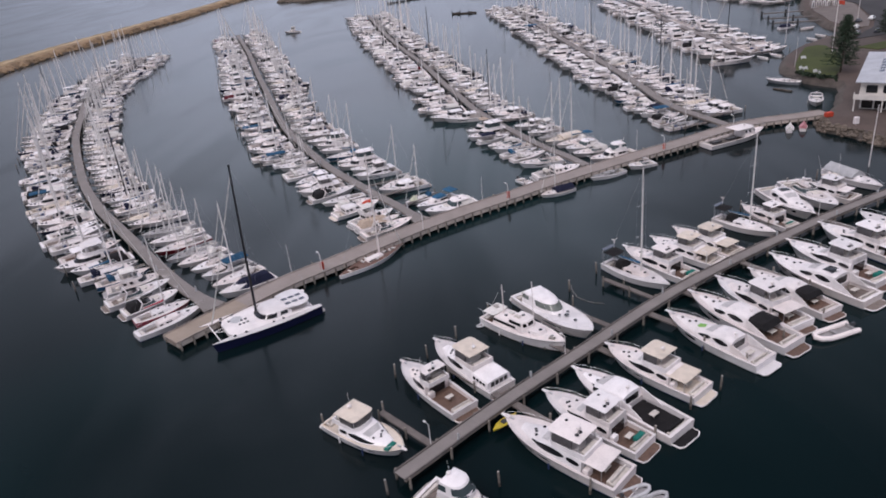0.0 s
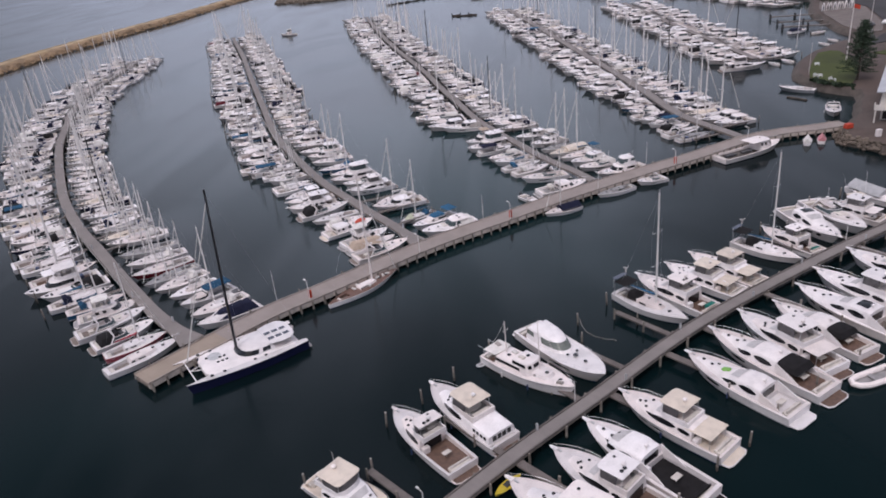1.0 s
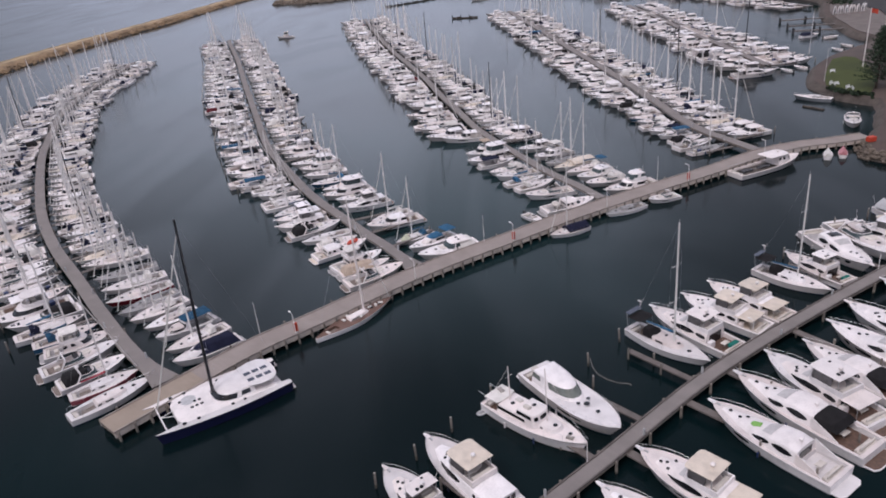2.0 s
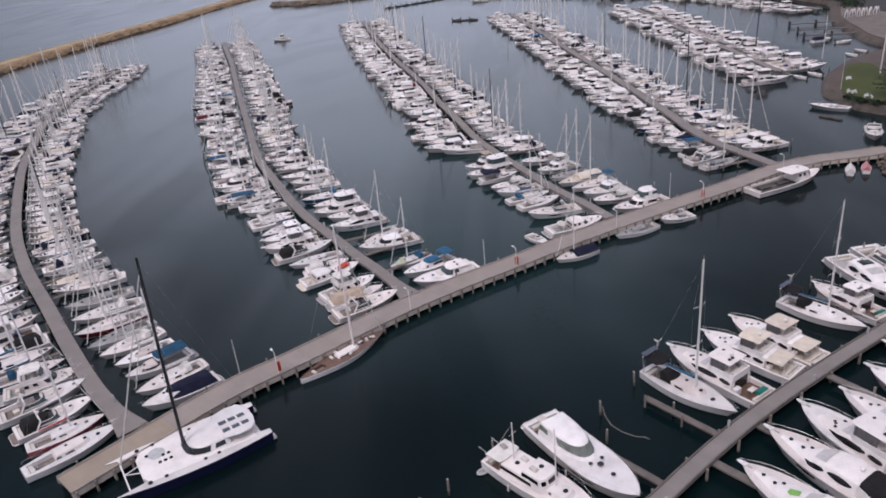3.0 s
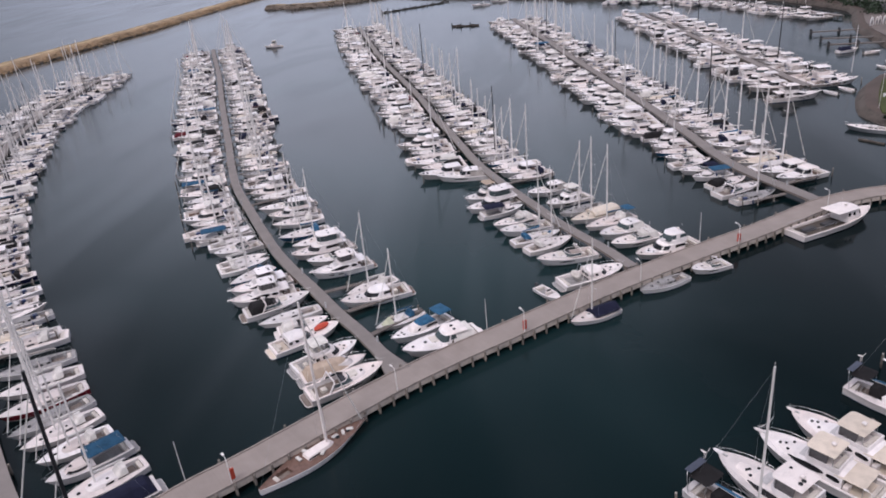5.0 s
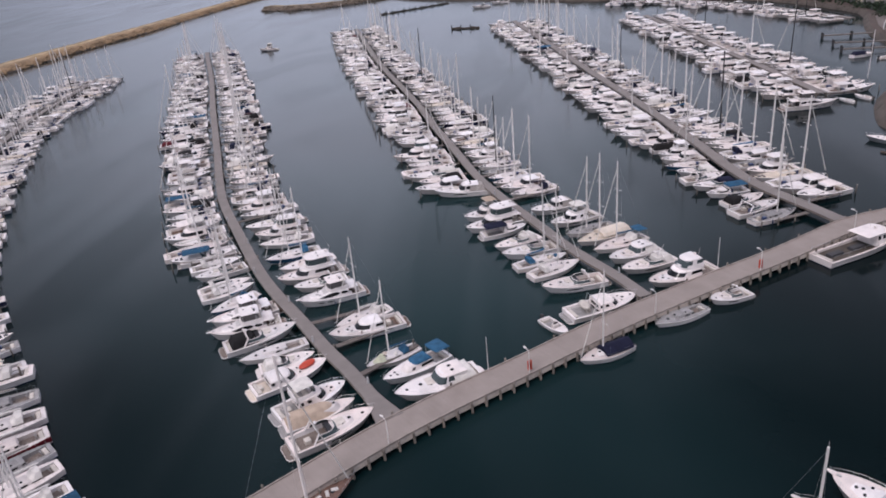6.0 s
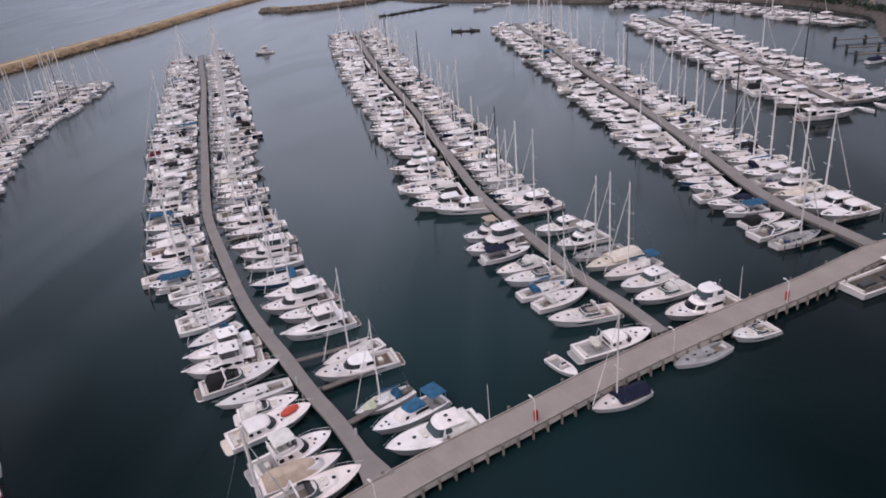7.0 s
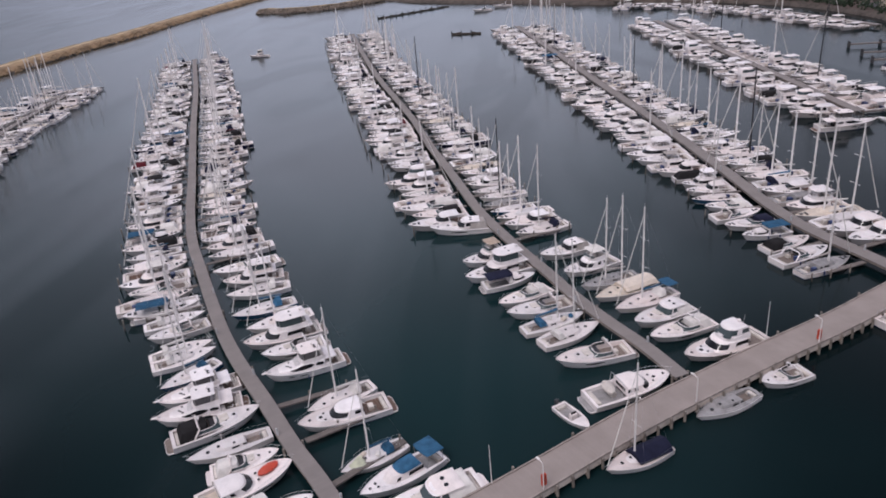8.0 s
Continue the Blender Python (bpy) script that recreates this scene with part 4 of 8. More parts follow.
    if top_mat == "gelcoat":
        for y in (0.06, -0.06) if dots else ():
            hatch(lid, h0 + (h1 - h0) * 0.22, y * B + 0.1 * B, zr + 0.06, 0.46 * k, 0)
        hatch(lid, h0 + (h1 - h0) * 0.75, -0.12 * B, zr + 0.06, 0.34 * k, 0)
    radar(lid, h0 + 0.3 * (h1 - h0), zr, 0.26)
    if awning:
        aw = Shape()
        aw.slab(plan(-0.4 * L, h0 + 0.1, B * 0.39, 0.1, pw=0.4), zt - 0.2 * k, zt - 0.1 * k, 0, 0.04, 0.07)
        part("cockpit_roof", aw, awning, root)
        posts(root, "stanchion", ((-0.385 * L, B * 0.35), (-0.385 * L, -B * 0.35)), 1.0 * k, zt - 0.12 * k, 0.035)
    if clutter:
        cc = Shape()
        zc = 1.2 * k if clutter_at < 0 else f.sheer(0.5 + clutter_at)
        cc.box((clutter_at - 0.025) * L, (clutter_at + 0.025) * L, -0.28 * B, 0.05 * B, zc - 0.1, zc + (0.5 if clutter_at < 0 else 0.4) * k, 0, 0.12)
        part("locker_cover", cc, clutter, root, "green canvas locker cover")
    if rods:
        outriggers(root, xa + 0.08 * L, wf * 0.95, zt, 5.5 * k)
    zf = f.sheer(0.78)
    for x, y in ((dots[0] - 0.5 + 0.3, 0.0), (dots[0] - 0.5 + 0.26, 0.16), (dots[0] - 0.5 + 0.26, -0.16), (dots[1], 0.06)):
        wb, zb, wt, z = section(st, x * L)
        hatch(root, x * L, y * B, z + 0.07 if abs(y) * B < wt else zf - 0.02, 0.36 * k)
    bow_rail(f, root)
    pulpit(f, root, k)
    platform(f, root, 1.1 * k, 0.32 * k, sole)
    fenders(f, root, (0.3, 0.5, 0.62), 0.5)
    hull_windows(f, body, ((0.5, 0.62), (0.66, 0.76)), 0.52, 0.68)
    return root


def express(label, L=15.5, B=4.6, sole="teak", roof=(-0.2, 2.9), soft=None, sunroof=False, green=False, hullmats=("gelcoat", "stripe_grey", "antifoul"), cushion="seat", ovals=((0.6, 0.74),), name="sports_cruiser"):
    """An express yacht: one smooth shell from foredeck to hardtop with leaf-shaped side glass, wings down to the cockpit."""
    k = L / 15.5
    f = Form(L, B, 1.3 * k, 2.0 * k, um=0.44, tr=0.92, p=2.5, q=0.82, rake=1.7 * k)
    root = thing(name, label, "motor yacht")
    body = hull(f, root, hullmats)
    xa, zr = roof[0] * L, roof[1] * k
    deck(f, root, 0.03, 0.5 + roof[0] - 0.01, B * 0.42, 0.7 * k, floor_mat=sole)
    st = [(xa, 0.4 * B, 1.15 * k, 0.33 * B, zr - 0.12 * k), (xa + 0.1 * L, 0.42 * B, 1.15 * k, 0.355 * B, zr), (xa + 0.2 * L, 0.41 * B, 1.2 * k, 0.34 * B, zr - 0.1 * k), (xa + 0.3 * L, 0.37 * B, 1.35 * k, 0.28 * B, zr - 0.55 * k),
          (0.2 * L, 0.29 * B, 1.5 * k, 0.2 * B, 2.0 * k), (0.32 * L, 0.17 * B, 1.65 * k, 0.1 * B, 1.95 * k), (0.4 * L, 0.09 * B, 1.7 * k, 0.05 * B, 1.95 * k)]
    shell = loft(root, "house", st, "gelcoat", 0.16 * k, 18)
    swoosh(shell, st, xa + 0.2 * L, xa + 0.34 * L, 0.56, 0.22, -0.1)
    swoosh(shell, st, xa + 0.03 * L, xa + 0.18 * L, 0.6, 0.2, 0.1)
    roof_glass(shell, st, xa + 0.21 * L, xa + 0.29 * L, 0.75, 0.65, 0.16 * k, glass="tube_grey_cover")
    if sunroof:
        roof_glass(shell, st, xa + 0.05 * L, xa + 0.15 * L, 0.55, 0.55, 0.16 * k, "sunroof", "hatch_glass")
    aft_door(root, xa - 0.01, 0.75 * k, zr - 0.5 * k, B * 0.24)
    for s in (1, -1):
        wg = Shape()
        y = s * 0.4 * B
        prof = [(xa + 0.05, zr - 0.2 * k), (xa - 0.05 * L, zr - 0.55 * k), (xa - 0.13 * L, 1.75 * k), (xa - 0.19 * L, 1.2 * k), (xa + 0.05, 1.1 * k)]
        a = wg.pts([(x, y - 0.07 * s * max(0, z - 1.2), z) for x, z in prof])
        b = wg.pts([(x, y - 0.1 * s - 0.07 * s * max(0, z - 1.2), z) for x, z in prof])
        wg.face(a)
        wg.face(b[::-1])
        wg.bridge(a, b, True)
        part("wing", wg, "gelcoat", root)
    cockpit_gear(root, -0.46 * L, xa, B * 0.4, 0.7 * k, k, cushion)
    if soft:
        house(root, "soft_top", xa - 0.17 * L, xa + 0.02 * L, B * 0.37, zr - 0.75 * k, zr - 0.1 * k, fs=0.1, bs=0.5 * k, tumble=0.25, rnd=0.2, mat=soft, crown=0.1)
    if green:
        sh = Shape()
        sh.slab([(-0.55, 0.35), (-0.6, -0.3), (0.45, -0.4), (0.6, 0.1), (0.25, 0.4)], 0, 0.2, 0, 0.08, 0.06)
        wb, zb, wt, z = section(st, 0.12 * L)
        part("folded_float", sh, "lime", root, "green folded cover", at=pose(0.12 * L, 0.05 * B, z + 0.08, 0, 10, 20))
    for x, y in ((0.34, 0.0), (0.25, 0.05), (0.21, -0.06)):
        wb, zb, wt, z = section(st, x * L)
        hatch(root, x * L, y * B, z + 0.12 * k, 0.4 * k)
    bow_rail(f, root, 0.55)
    pulpit(f, root, k)
    platform(f, root, 1.3 * k, 0.32 * k, sole)
    fenders(f, root, (0.3, 0.5), 0.5)
    hull_windows(f, body, ovals, 0.5, 0.8)
    radar(shell, xa + 0.04 * L, zr, 0.24)
    return root


def rig(root, L, B, xm, zdeck, H, mat="alloy", jib=True, boom=True, cover="canvas_blue", lean=False, fore=None, r=0.1, rake=0.14):
    mast = Shape()
    mast.tube([(xm, 0, zdeck - 0.4), (xm - rake * 0.45, 0, zdeck + H * 0.5), (xm - rake, 0, zdeck + H)], r, 6, r_end=r * 0.7)
    mast.tube([(xm - rake, 0, zdeck + H - 0.02), (xm - rake, 0, zdeck + H + 0.5)], 0.012, 4)
    for h in (0.36, 0.66):
        mast.tube([(xm - 0.25, B * 0.25, zdeck + H * h), (xm - 0.02, 0, zdeck + H * h), (xm - 0.25, -B * 0.25, zdeck + H * h)], 0.035, 4)
    if not lean:
        part("mast", mast, mat, root)
    xf = fore if fore is not None else L / 2 - 0.25
    wire = Shape()
    top = (xm - rake * 0.97, 0, zdeck + H * 0.985)
    for s in (1, -1):
        wire.tube([(xm - 0.3, s * B * 0.43, zdeck - 0.1), (xm - 0.25, s * B * 0.25, zdeck + H * 0.36), (xm - 0.25, s * B * 0.25, zdeck + H * 0.66), top], 0.007, 3, cap=False)
    wire.tube([(-L / 2 + 0.15, 0, zdeck - 0.1), top], 0.007, 3, cap=False)
    if not lean:
        part("rigging", wire, "steel", root)
    if jib:
        j = mast if lean else Shape()
        a, b = Vector((xf, 0, zdeck + 0.35)), Vector((xm - rake * 0.9, 0, zdeck + H * 0.93))
        j.tube([a, a.lerp(b, 0.08), a.lerp(b, 0.5), a.lerp(b, 0.96), b], r * 0.55, 5, 1 if lean else 0, r_end=0.04)
        if not lean:
            part("furled_headsail", j, "canvas_white", root)
    if lean:
        part("mast", mast, [mat, "canvas_white"], root)
    if boom:
        bl = L * 0.36
        bo = Shape()
        bo.tube([(xm - 0.1, 0, zdeck + 1.15), (xm - bl, 0, zdeck + 1.1)], 0.06, 5)
        if not lean:
            part("boom", bo, mat, root)
        co = Shape()
        path = [(xm - 0.06, 0, zdeck + 1.55), (xm - 0.3, 0, zdeck + 1.38), (xm - bl * 0.5, 0, zdeck + 1.3), (xm - bl + 0.1, 0, zdeck + 1.2)]
        co.tube(path, 0.2, 6, r_end=0.09)
        part("sail_cover", co, cover, root)


def sail(label, L=11.0, B=3.5, cover="canvas_blue", hullmats=("gelcoat", "stripe_blue", "antifoul"), deck_mat="deck_white", bimini=None, hood="canvas_navy", gantry=False, mast_mat="alloy", tall=1.34, lean=False, jib=True, clutter=False, boom_tent=None, no_mast=False, fore_tent=None, tent_high=1.35, category="sailing yacht", name="sailing_yacht"):
    k = L / 11.0
    f = Form(L, B, 1.0 * k, 1.22 * k, um=0.45, tr=0.66, p=1.9, q=0.95, rake=1.1 * k, flare=0.25)
    root = thing(name, label, category)
    body = hull(f, root, hullmats, 11 if lean else 15, band=0.1, sheer_line=lean and cover != "canvas_white")
    deck(f, root, 0.05, 0.3, B * 0.26, 0.5 * k, mat=deck_mat, floor_mat="teak_grey", toe=0.05, n=8 if lean else 14, camber=0.1, joined=lean)
    zd = f.sheer(0.5)
    house(root, "cabin_trunk", -0.2 * L, 0.2 * L, B * 0.27, zd - 0.15, zd + 0.42 * k, fs=0.7 * k, tumble=0.1, rnd=0.5, mat=deck_mat, panes=[] if lean else [(0, 1, 0.4, 0.85, "side_window"), (2, 4, 0.4, 0.85, "side_window")], crown=0.05, inset=[(0, 1, 0.35, 0.85), (2, 4, 0.35, 0.85)] if lean else ())
    if not no_mast:
        rig(root, L, B, 0.06 * L, zd + 0.4 * k, L * tall, mast_mat, jib, boom_tent is None, cover, lean, r=0.16 if lean else 0.14)
    if hood:
        house(root, "spray_hood", -0.27 * L, -0.12 * L, B * 0.28, zd + 0.2, zd + 1.1 * k, fs=0.8 * k, bs=-0.05, tumble=0.15, rnd=0.35, mat=hood, crown=0.05)
    if bimini:
        sh = Shape()
        sh.slab(plan(-0.46 * L, -0.28 * L, B * 0.33, 0.12), zd + 1.75 * k, zd + 1.82 * k, 0, 0.03, 0.08)
        part("bimini", sh, bimini, root)
        posts(root, "stanchion", [(x * L, s * B * 0.3) for x in (-0.45, -0.3) for s in (1, -1)], zd - 0.2, zd + 1.76 * k, 0.018)
    if boom_tent:
        sh = Shape()
        z0, z1 = zd + 0.55 * k, zd + tent_high * k
        rows = []
        for x in (-0.44, -0.3, -0.1, 0.08):
            rows.append(sh.pts([(x * L, B * 0.42, z0 - 0.3), (x * L, B * 0.3, z0 + 0.25), (x * L, 0, z1), (x * L, -B * 0.3, z0 + 0.25), (x * L, -B * 0.42, z0 - 0.3)]))
        for a, b in zip(rows, rows[1:]):
            sh.bridge(a, b)
        sh.face(rows[0][::-1])
        sh.face(rows[-1])
        part("boom_tent", sh, boom_tent, root)
    if gantry:
        arch(root, -0.47 * L, B * 0.34, zd - 0.2, zd + 2.1 * k, 0.3, "steel", 0.035)
        sh = Shape()
        sh.box(-0.5 * L, -0.44 * L, -B * 0.3, B * 0.3, zd + 2.13 * k, zd + 2.17 * k, 0, 0.01)
        part("solar_panel", sh, "solar", root)
        w = Shape()
        w.tube([(-0.47 * L, B * 0.3, zd), (-0.47 * L, B * 0.3, zd + 2.9 * k)], 0.03, 5)
        w.tube([(-0.47 * L - 0.35, B * 0.3, zd + 2.9 * k), (-0.47 * L + 0.2, B * 0.3, zd + 2.9 * k)], 0.09, 6)
        for a in range(3):
            w.tube([(-0.47 * L + 0.2, B * 0.3, zd + 2.9 * k), (-0.47 * L + 0.2, B * 0.3 + 0.6 * math.cos(a * 2.094 + 0.4), zd + 2.9 * k + 0.6 * math.sin(a * 2.094 + 0.4))], 0.03, 3)
        part("wind_generator", w, "gelcoat", root)
    if fore_tent:
        ft = Shape()
        rows = [ft.pts([(x * L, w, zd + 0.12), (x * L, 0, zd + h), (x * L, -w, zd + 0.12)]) for x, w, h in ((0.16, 0.75, 0.95), (0.22, 0.8, 1.25), (0.36, 0.35, 0.5))]
        for a, b in zip(rows, rows[1:]):
            ft.bridge(a, b)
        ft.face(rows[0][::-1])
        ft.face(rows[-1])
        part("fore_tent", ft, fore_tent, root, "pale green tent rigged over the fore hatch")
    if clutter:
        for i, (x, y, mm) in enumerate(((0.2, 0.1, "tube_grey"), (0.12, -0.2, "cream"), (-0.05, 0.1, "canvas_white"), (0.27, -0.02, "canvas_blue"))):
            sh = Shape()
            sh.box(-0.45, 0.4, -0.3, 0.3, 0, 0.35, 0, 0.14)
            part("deck_bag", sh, mm, root, at=pose(x * L, y * B, zd + (0.35 if x < 0.2 else 0.02), 0, 0, 25 * i))
    if not lean:
        bow_rail(f, root, 0.72, 0.6)
        rl = Shape()
        for s in (1, -1):
            us = [0.03 + 0.1 * i for i in range(8)]
            rl.tube([(f.x(u), s * (f.hb(u) - 0.06), f.sheer(u) + 0.6) for u in us], 0.012, 3, cap=False)
            for u in us:
                rl.tube([(f.x(u), s * (f.hb(u) - 0.06), f.sheer(u)), (f.x(u), s * (f.hb(u) - 0.06), f.sheer(u) + 0.6)], 0.014, 3)
        part("guard_rail", rl, "steel", root)
        hatch(root, 0.25 * L, 0, f.sheer(0.75) + 0.06, 0.5 * k)
        hatch(root, 0.12 * L, 0, zd + 0.47 * k, 0.4 * k)
        hatch(root, -0.06 * L, 0.1 * B, zd + 0.48 * k, 0.35 * k)
        wh = Shape()
        pts = [(-0.38 * L, 0.42 * math.cos(a * math.pi / 6), 1.25 * k + 0.42 * math.sin(a * math.pi / 6)) for a in range(13)]
        wh.tube(pts, 0.02, 4, cap=False)
        wh.tube([(-0.38 * L, 0, 0.5 * k), (-0.36 * L, 0, 1.25 * k)], 0.09, 5)
        part("steering_wheel", wh, "steel", root)
    return root


def canopy_boat(label, L=8.5, B=2.9, cover="canvas_blue", hullmats=("gelcoat", "stripe_blue", "antifoul"), full=False, lean=False, category="motor boat", name="canopy_boat"):
    k = L / 8.5
    f = Form(L, B, 0.95 * k, 1.35 * k, rake=1.0 * k)
    root = thing(name, label, category)
    body = hull(f, root, hullmats, 11)
    deck(f, root, 0.05, 0.5, B * 0.4, 0.45 * k, floor_mat="grey_deck", n=8, joined=lean)
    zd = f.sheer(0.6) - 0.05
    house(root, "cabin", -0.05 * L, 0.33 * L, B * 0.34, zd - 0.2, zd + 0.6 * k, fs=0.9 * k, tumble=0.15, rnd=0.5, mat="deck_white", panes=[(1, 9, 0.45, 0.8, "side_window")] if not full else [])
    if full:
        house(root, "boat_cover", -0.46 * L, 0.3 * L, B * 0.42, f.sheer(0.4) - 0.05, f.sheer(0.4) + 0.95 * k, fs=1.3 * k, bs=0.6, tumble=0.55, rnd=0.4, mat=cover, crown=0.12)
    else:
        sh = Shape()
        sh.slab(plan(-0.44 * L, 0.04 * L, B * 0.42, 0.12), 2.25 * k, 2.33 * k, 0, 0.03, 0.14)
        if lean:
            for x, y in ((-0.42, 1), (0, 1), (-0.42, -1), (0, -1)):
                sh.tube([(x * L, y * B * 0.38, 0.8 * k), (x * L, y * B * 0.38, 2.28 * k)], 0.022, 4)
        part("canopy", sh, cover, root)
        posts(root, "stanchion", [] if lean else [(x * L, s * B * 0.38) for x in (-0.42, 0.0) for s in (1, -1)], 0.8 * k, 2.28 * k, 0.022)
        house(root, "screen_base", -0.04 * L, 0.1 * L, B * 0.36, zd, 1.95 * k, fs=0.6 * k, tumble=0.12, rnd=0.45, mat="gelcoat", panes=[(4, 16, 0.3, 0.94, "windscreen")])
    if not lean:
        bow_rail(f, root, 0.6, 0.5)
        hatch(root, 0.2 * L, 0, zd + 0.64 * k, 0.4)
        platform(f, root, 0.6 * k, 0.3, "grey_deck")
    return root


def tender(label, L=3.6, B=1.7, tube_mat="tube_grey", inside="grey_deck", cover=None, motor_on=True):
    root = thing("inflatable_tender", label, "dinghy")
    r = B * 0.13
    w = B / 2 - r
    path = [(-L / 2, w, r), (-L * 0.1, w, r), (L * 0.22, w * 0.95, r * 1.15), (L * 0.4, w * 0.6, r * 1.5), (L * 0.47, 0, r * 1.7), (L * 0.4, -w * 0.6, r * 1.5), (L * 0.22, -w * 0.95, r * 1.15), (-L * 0.1, -w, r), (-L / 2, -w, r)]
    sh = Shape()
    sh.tube(path, r, 8)
    part("tube", sh, tube_mat, root)
    fl = Shape()
    fl.slab([(-L * 0.44, -w), (L * 0.25, -w * 0.9), (L * 0.42, 0), (L * 0.25, w * 0.9), (-L * 0.44, w)], -0.1, 0.12, 0, 0.03)
    fl.box(-L * 0.44, -L * 0.41, -w, w, 0.1, 0.5, 0, 0.01)
    fl.box(-L * 0.08, L * 0.02, -w * 0.9, w * 0.9, 0.28, 0.36, 0, 0.02)
    part("floor", fl, cover or inside, root)
    if motor_on:
        en = Shape()
        en.box(-L * 0.54, -L * 0.43, -0.17, 0.17, 0.45, 0.85, 0, 0.08)
        en.box(-L * 0.51, -L * 0.46, -0.06, 0.06, -0.3, 0.5, 0)
        part("outboard_motor", en, "engine", root)
    return root


def dinghy(label, L=5.5, B=2.1, cover=None):
    f = Form(L, B, 0.6, 0.85, rake=0.6)
    root = thing("runabout", label, "dinghy")
    body = hull(f, root, ("gelcoat", "gelcoat", "antifoul"), 11, band=0.08)
    deck(f, root, 0.05, 0.62, B * 0.38, 0.22, floor_mat="grey_deck", n=7, camber=0.06)
    sh = Shape()
    sh.box(-0.3, 0.25, -0.4, 0.4, 0.2, 0.95, 0, 0.1)
    part("console", sh, "gelcoat", root)
    g = Shape()
    g.box(0.05, 0.1, -0.36, 0.36, 0.95, 1.25, 0, 0.01)
    part("windscreen", g, "dark_glass", root)
    en = Shape()
    en.box(-L / 2 - 0.45, -L / 2 - 0.02, -0.22, 0.22, 0.55, 1.15, 0, 0.12)
    en.box(-L / 2 - 0.32, -L / 2 - 0.12, -0.07, 0.07, -0.4, 0.6, 0)
    part("outboard_motor", en, "engine", root)
    if cover:
        sh = Shape()
        sh.slab(plan(-0.45 * L, 0.0, B * 0.4, 0.15), 0.75, 1.0, 0, 0.1, 0.1)
        part("boat_cover", sh, cover, root)
    return root


def catamaran(label, L=17.0, B=7.9):
    """A large sailing catamaran: two navy hulls, white bridge deck and saloon, trampolines between the bows, tall black mast."""
    root = thing("sailing_catamaran", label, "catamaran")
    for s in (1, -1):
        f = Form(L, 1.9, 1.3, 1.5, um=0.42, tr=0.42, p=1.9, q=0.9, rake=0.5, flare=0.15)
        sh_root = hull(f, root, ("navy_hull", "navy_hull", "antifoul"), 16, label="navy blue hull")
        sh_root.matrix_basis = pose(0, s * (B / 2 - 0.95), 0)
        d = Shape()
        us = [i / 16 for i in range(17)]
        a = d.pts([(f.x(u), s * (B / 2 - 0.95) + f.hb(u) + 0.01, f.sheer(u) + 0.02) for u in us])
        m = d.pts([(f.x(u), s * (B / 2 - 0.95), f.sheer(u) + 0.1) for u in us])
        b = d.pts([(f.x(u), s * (B / 2 - 0.95) - f.hb(u) - 0.01, f.sheer(u) + 0.02) for u in us])
        d.bridge(m, a)
        d.bridge(b, m)
        part("hull_deck", d, "deck_white", root)
        hatch(root, 0.3 * L, s * (B / 2 - 0.95), 1.6, 0.5, 0)
        hatch(root, 0.2 * L, s * (B / 2 - 0.95), 1.55, 0.45, 0)
        hatch(root, -0.05 * L, s * (B / 2 - 0.95), 1.5, 0.4, 0)
        hatch(root, -0.14 * L, s * (B / 2 - 0.95), 1.48, 0.4, 0)
        st = Shape()
        for i in range(2):
            st.box(-L / 2 - 0.35 + 0.4 * i, -L / 2 + 0.1 + 0.4 * i, s * (B / 2 - 0.95) - 0.36, s * (B / 2 - 0.95) + 0.36, 0.2, 0.55 + 0.45 * i, 0, 0.08)
        part("stern_step", st, "deck_white", root)
    br = Shape()
    br.slab([(-0.4 * L, -B / 2 + 1.0), (0.29 * L, -B / 2 + 1.0), (0.33 * L, -1.6), (0.33 * L, 1.6), (0.29 * L, B / 2 - 1.0), (-0.4 * L, B / 2 - 1.0)], 0.7, 1.52, 0, 0.12, 0.06)
    part("bridge_deck", br, "gelcoat", root)
    house(root, "saloon", -0.24 * L, 0.06 * L, 2.55, 1.4, 2.4, fs=0.9, bs=0.1, tumble=0.45, rnd=0.5, mat="gelcoat", panes=[(1, 2, 0.35, 0.85, "side_window"), (2, 3, 0.35, 0.85, "side_window"), (4, 16, 0.3, 0.88, "windscreen")], crown=0.12)
    rf = Shape()
    half = [(-0.2, 2.3), (-0.3, 2.75), (-0.38, 2.65), (-0.425, 1.9), (-0.44, 0.7)]
    rf.slab([(x * L, y) for x, y in half] + [(x * L, -y) for x, y in reversed(half)], 2.36, 2.5, 0, 0.06, 0.07)
    part("cockpit_roof", rf, "gelcoat", root)
    posts(root, "stanchion", ((-0.39 * L, 1.6), (-0.39 * L, -1.6)), 1.5, 2.4, 0.04)
    for i in range(6):
        so = Shape()
        so.box(-0.42, 0.42, -0.3, 0.3, 0, 0.05, 0, 0.01)
        part("solar_panel", so, "solar", root, at=pose((-0.37 + 0.065 * (i % 3)) * L, 1.25 if i < 3 else -0.2, 2.56))
    for x, y in ((0.13, 0.5), (0.13, -0.5), (0.165, 0.5), (0.165, -0.5), (0.2, 0.5), (0.26, -1.4)):
        hatch(root, x * L, y, 1.6, 0.42, 0)
    pad = Shape()
    pad.slab([(0.95 * math.cos(a * math.pi / 8), 0.95 * math.sin(a * math.pi / 8)) for a in range(16)], 0, 0.03, 0, 0.01)
    part("deck_pad", pad, "tube_grey", root, at=pose(0.2 * L, -1.2, 1.57))
    for s in (1, -1):
        ck = Shape()
        ck.box(-0.4 * L, -0.36 * L, s * 1.0 - 0.7, s * 1.0 + 0.7, 1.5, 1.9, 0, 0.06)
        part("cockpit_seat", ck, "seat", root)
    bm = Shape()
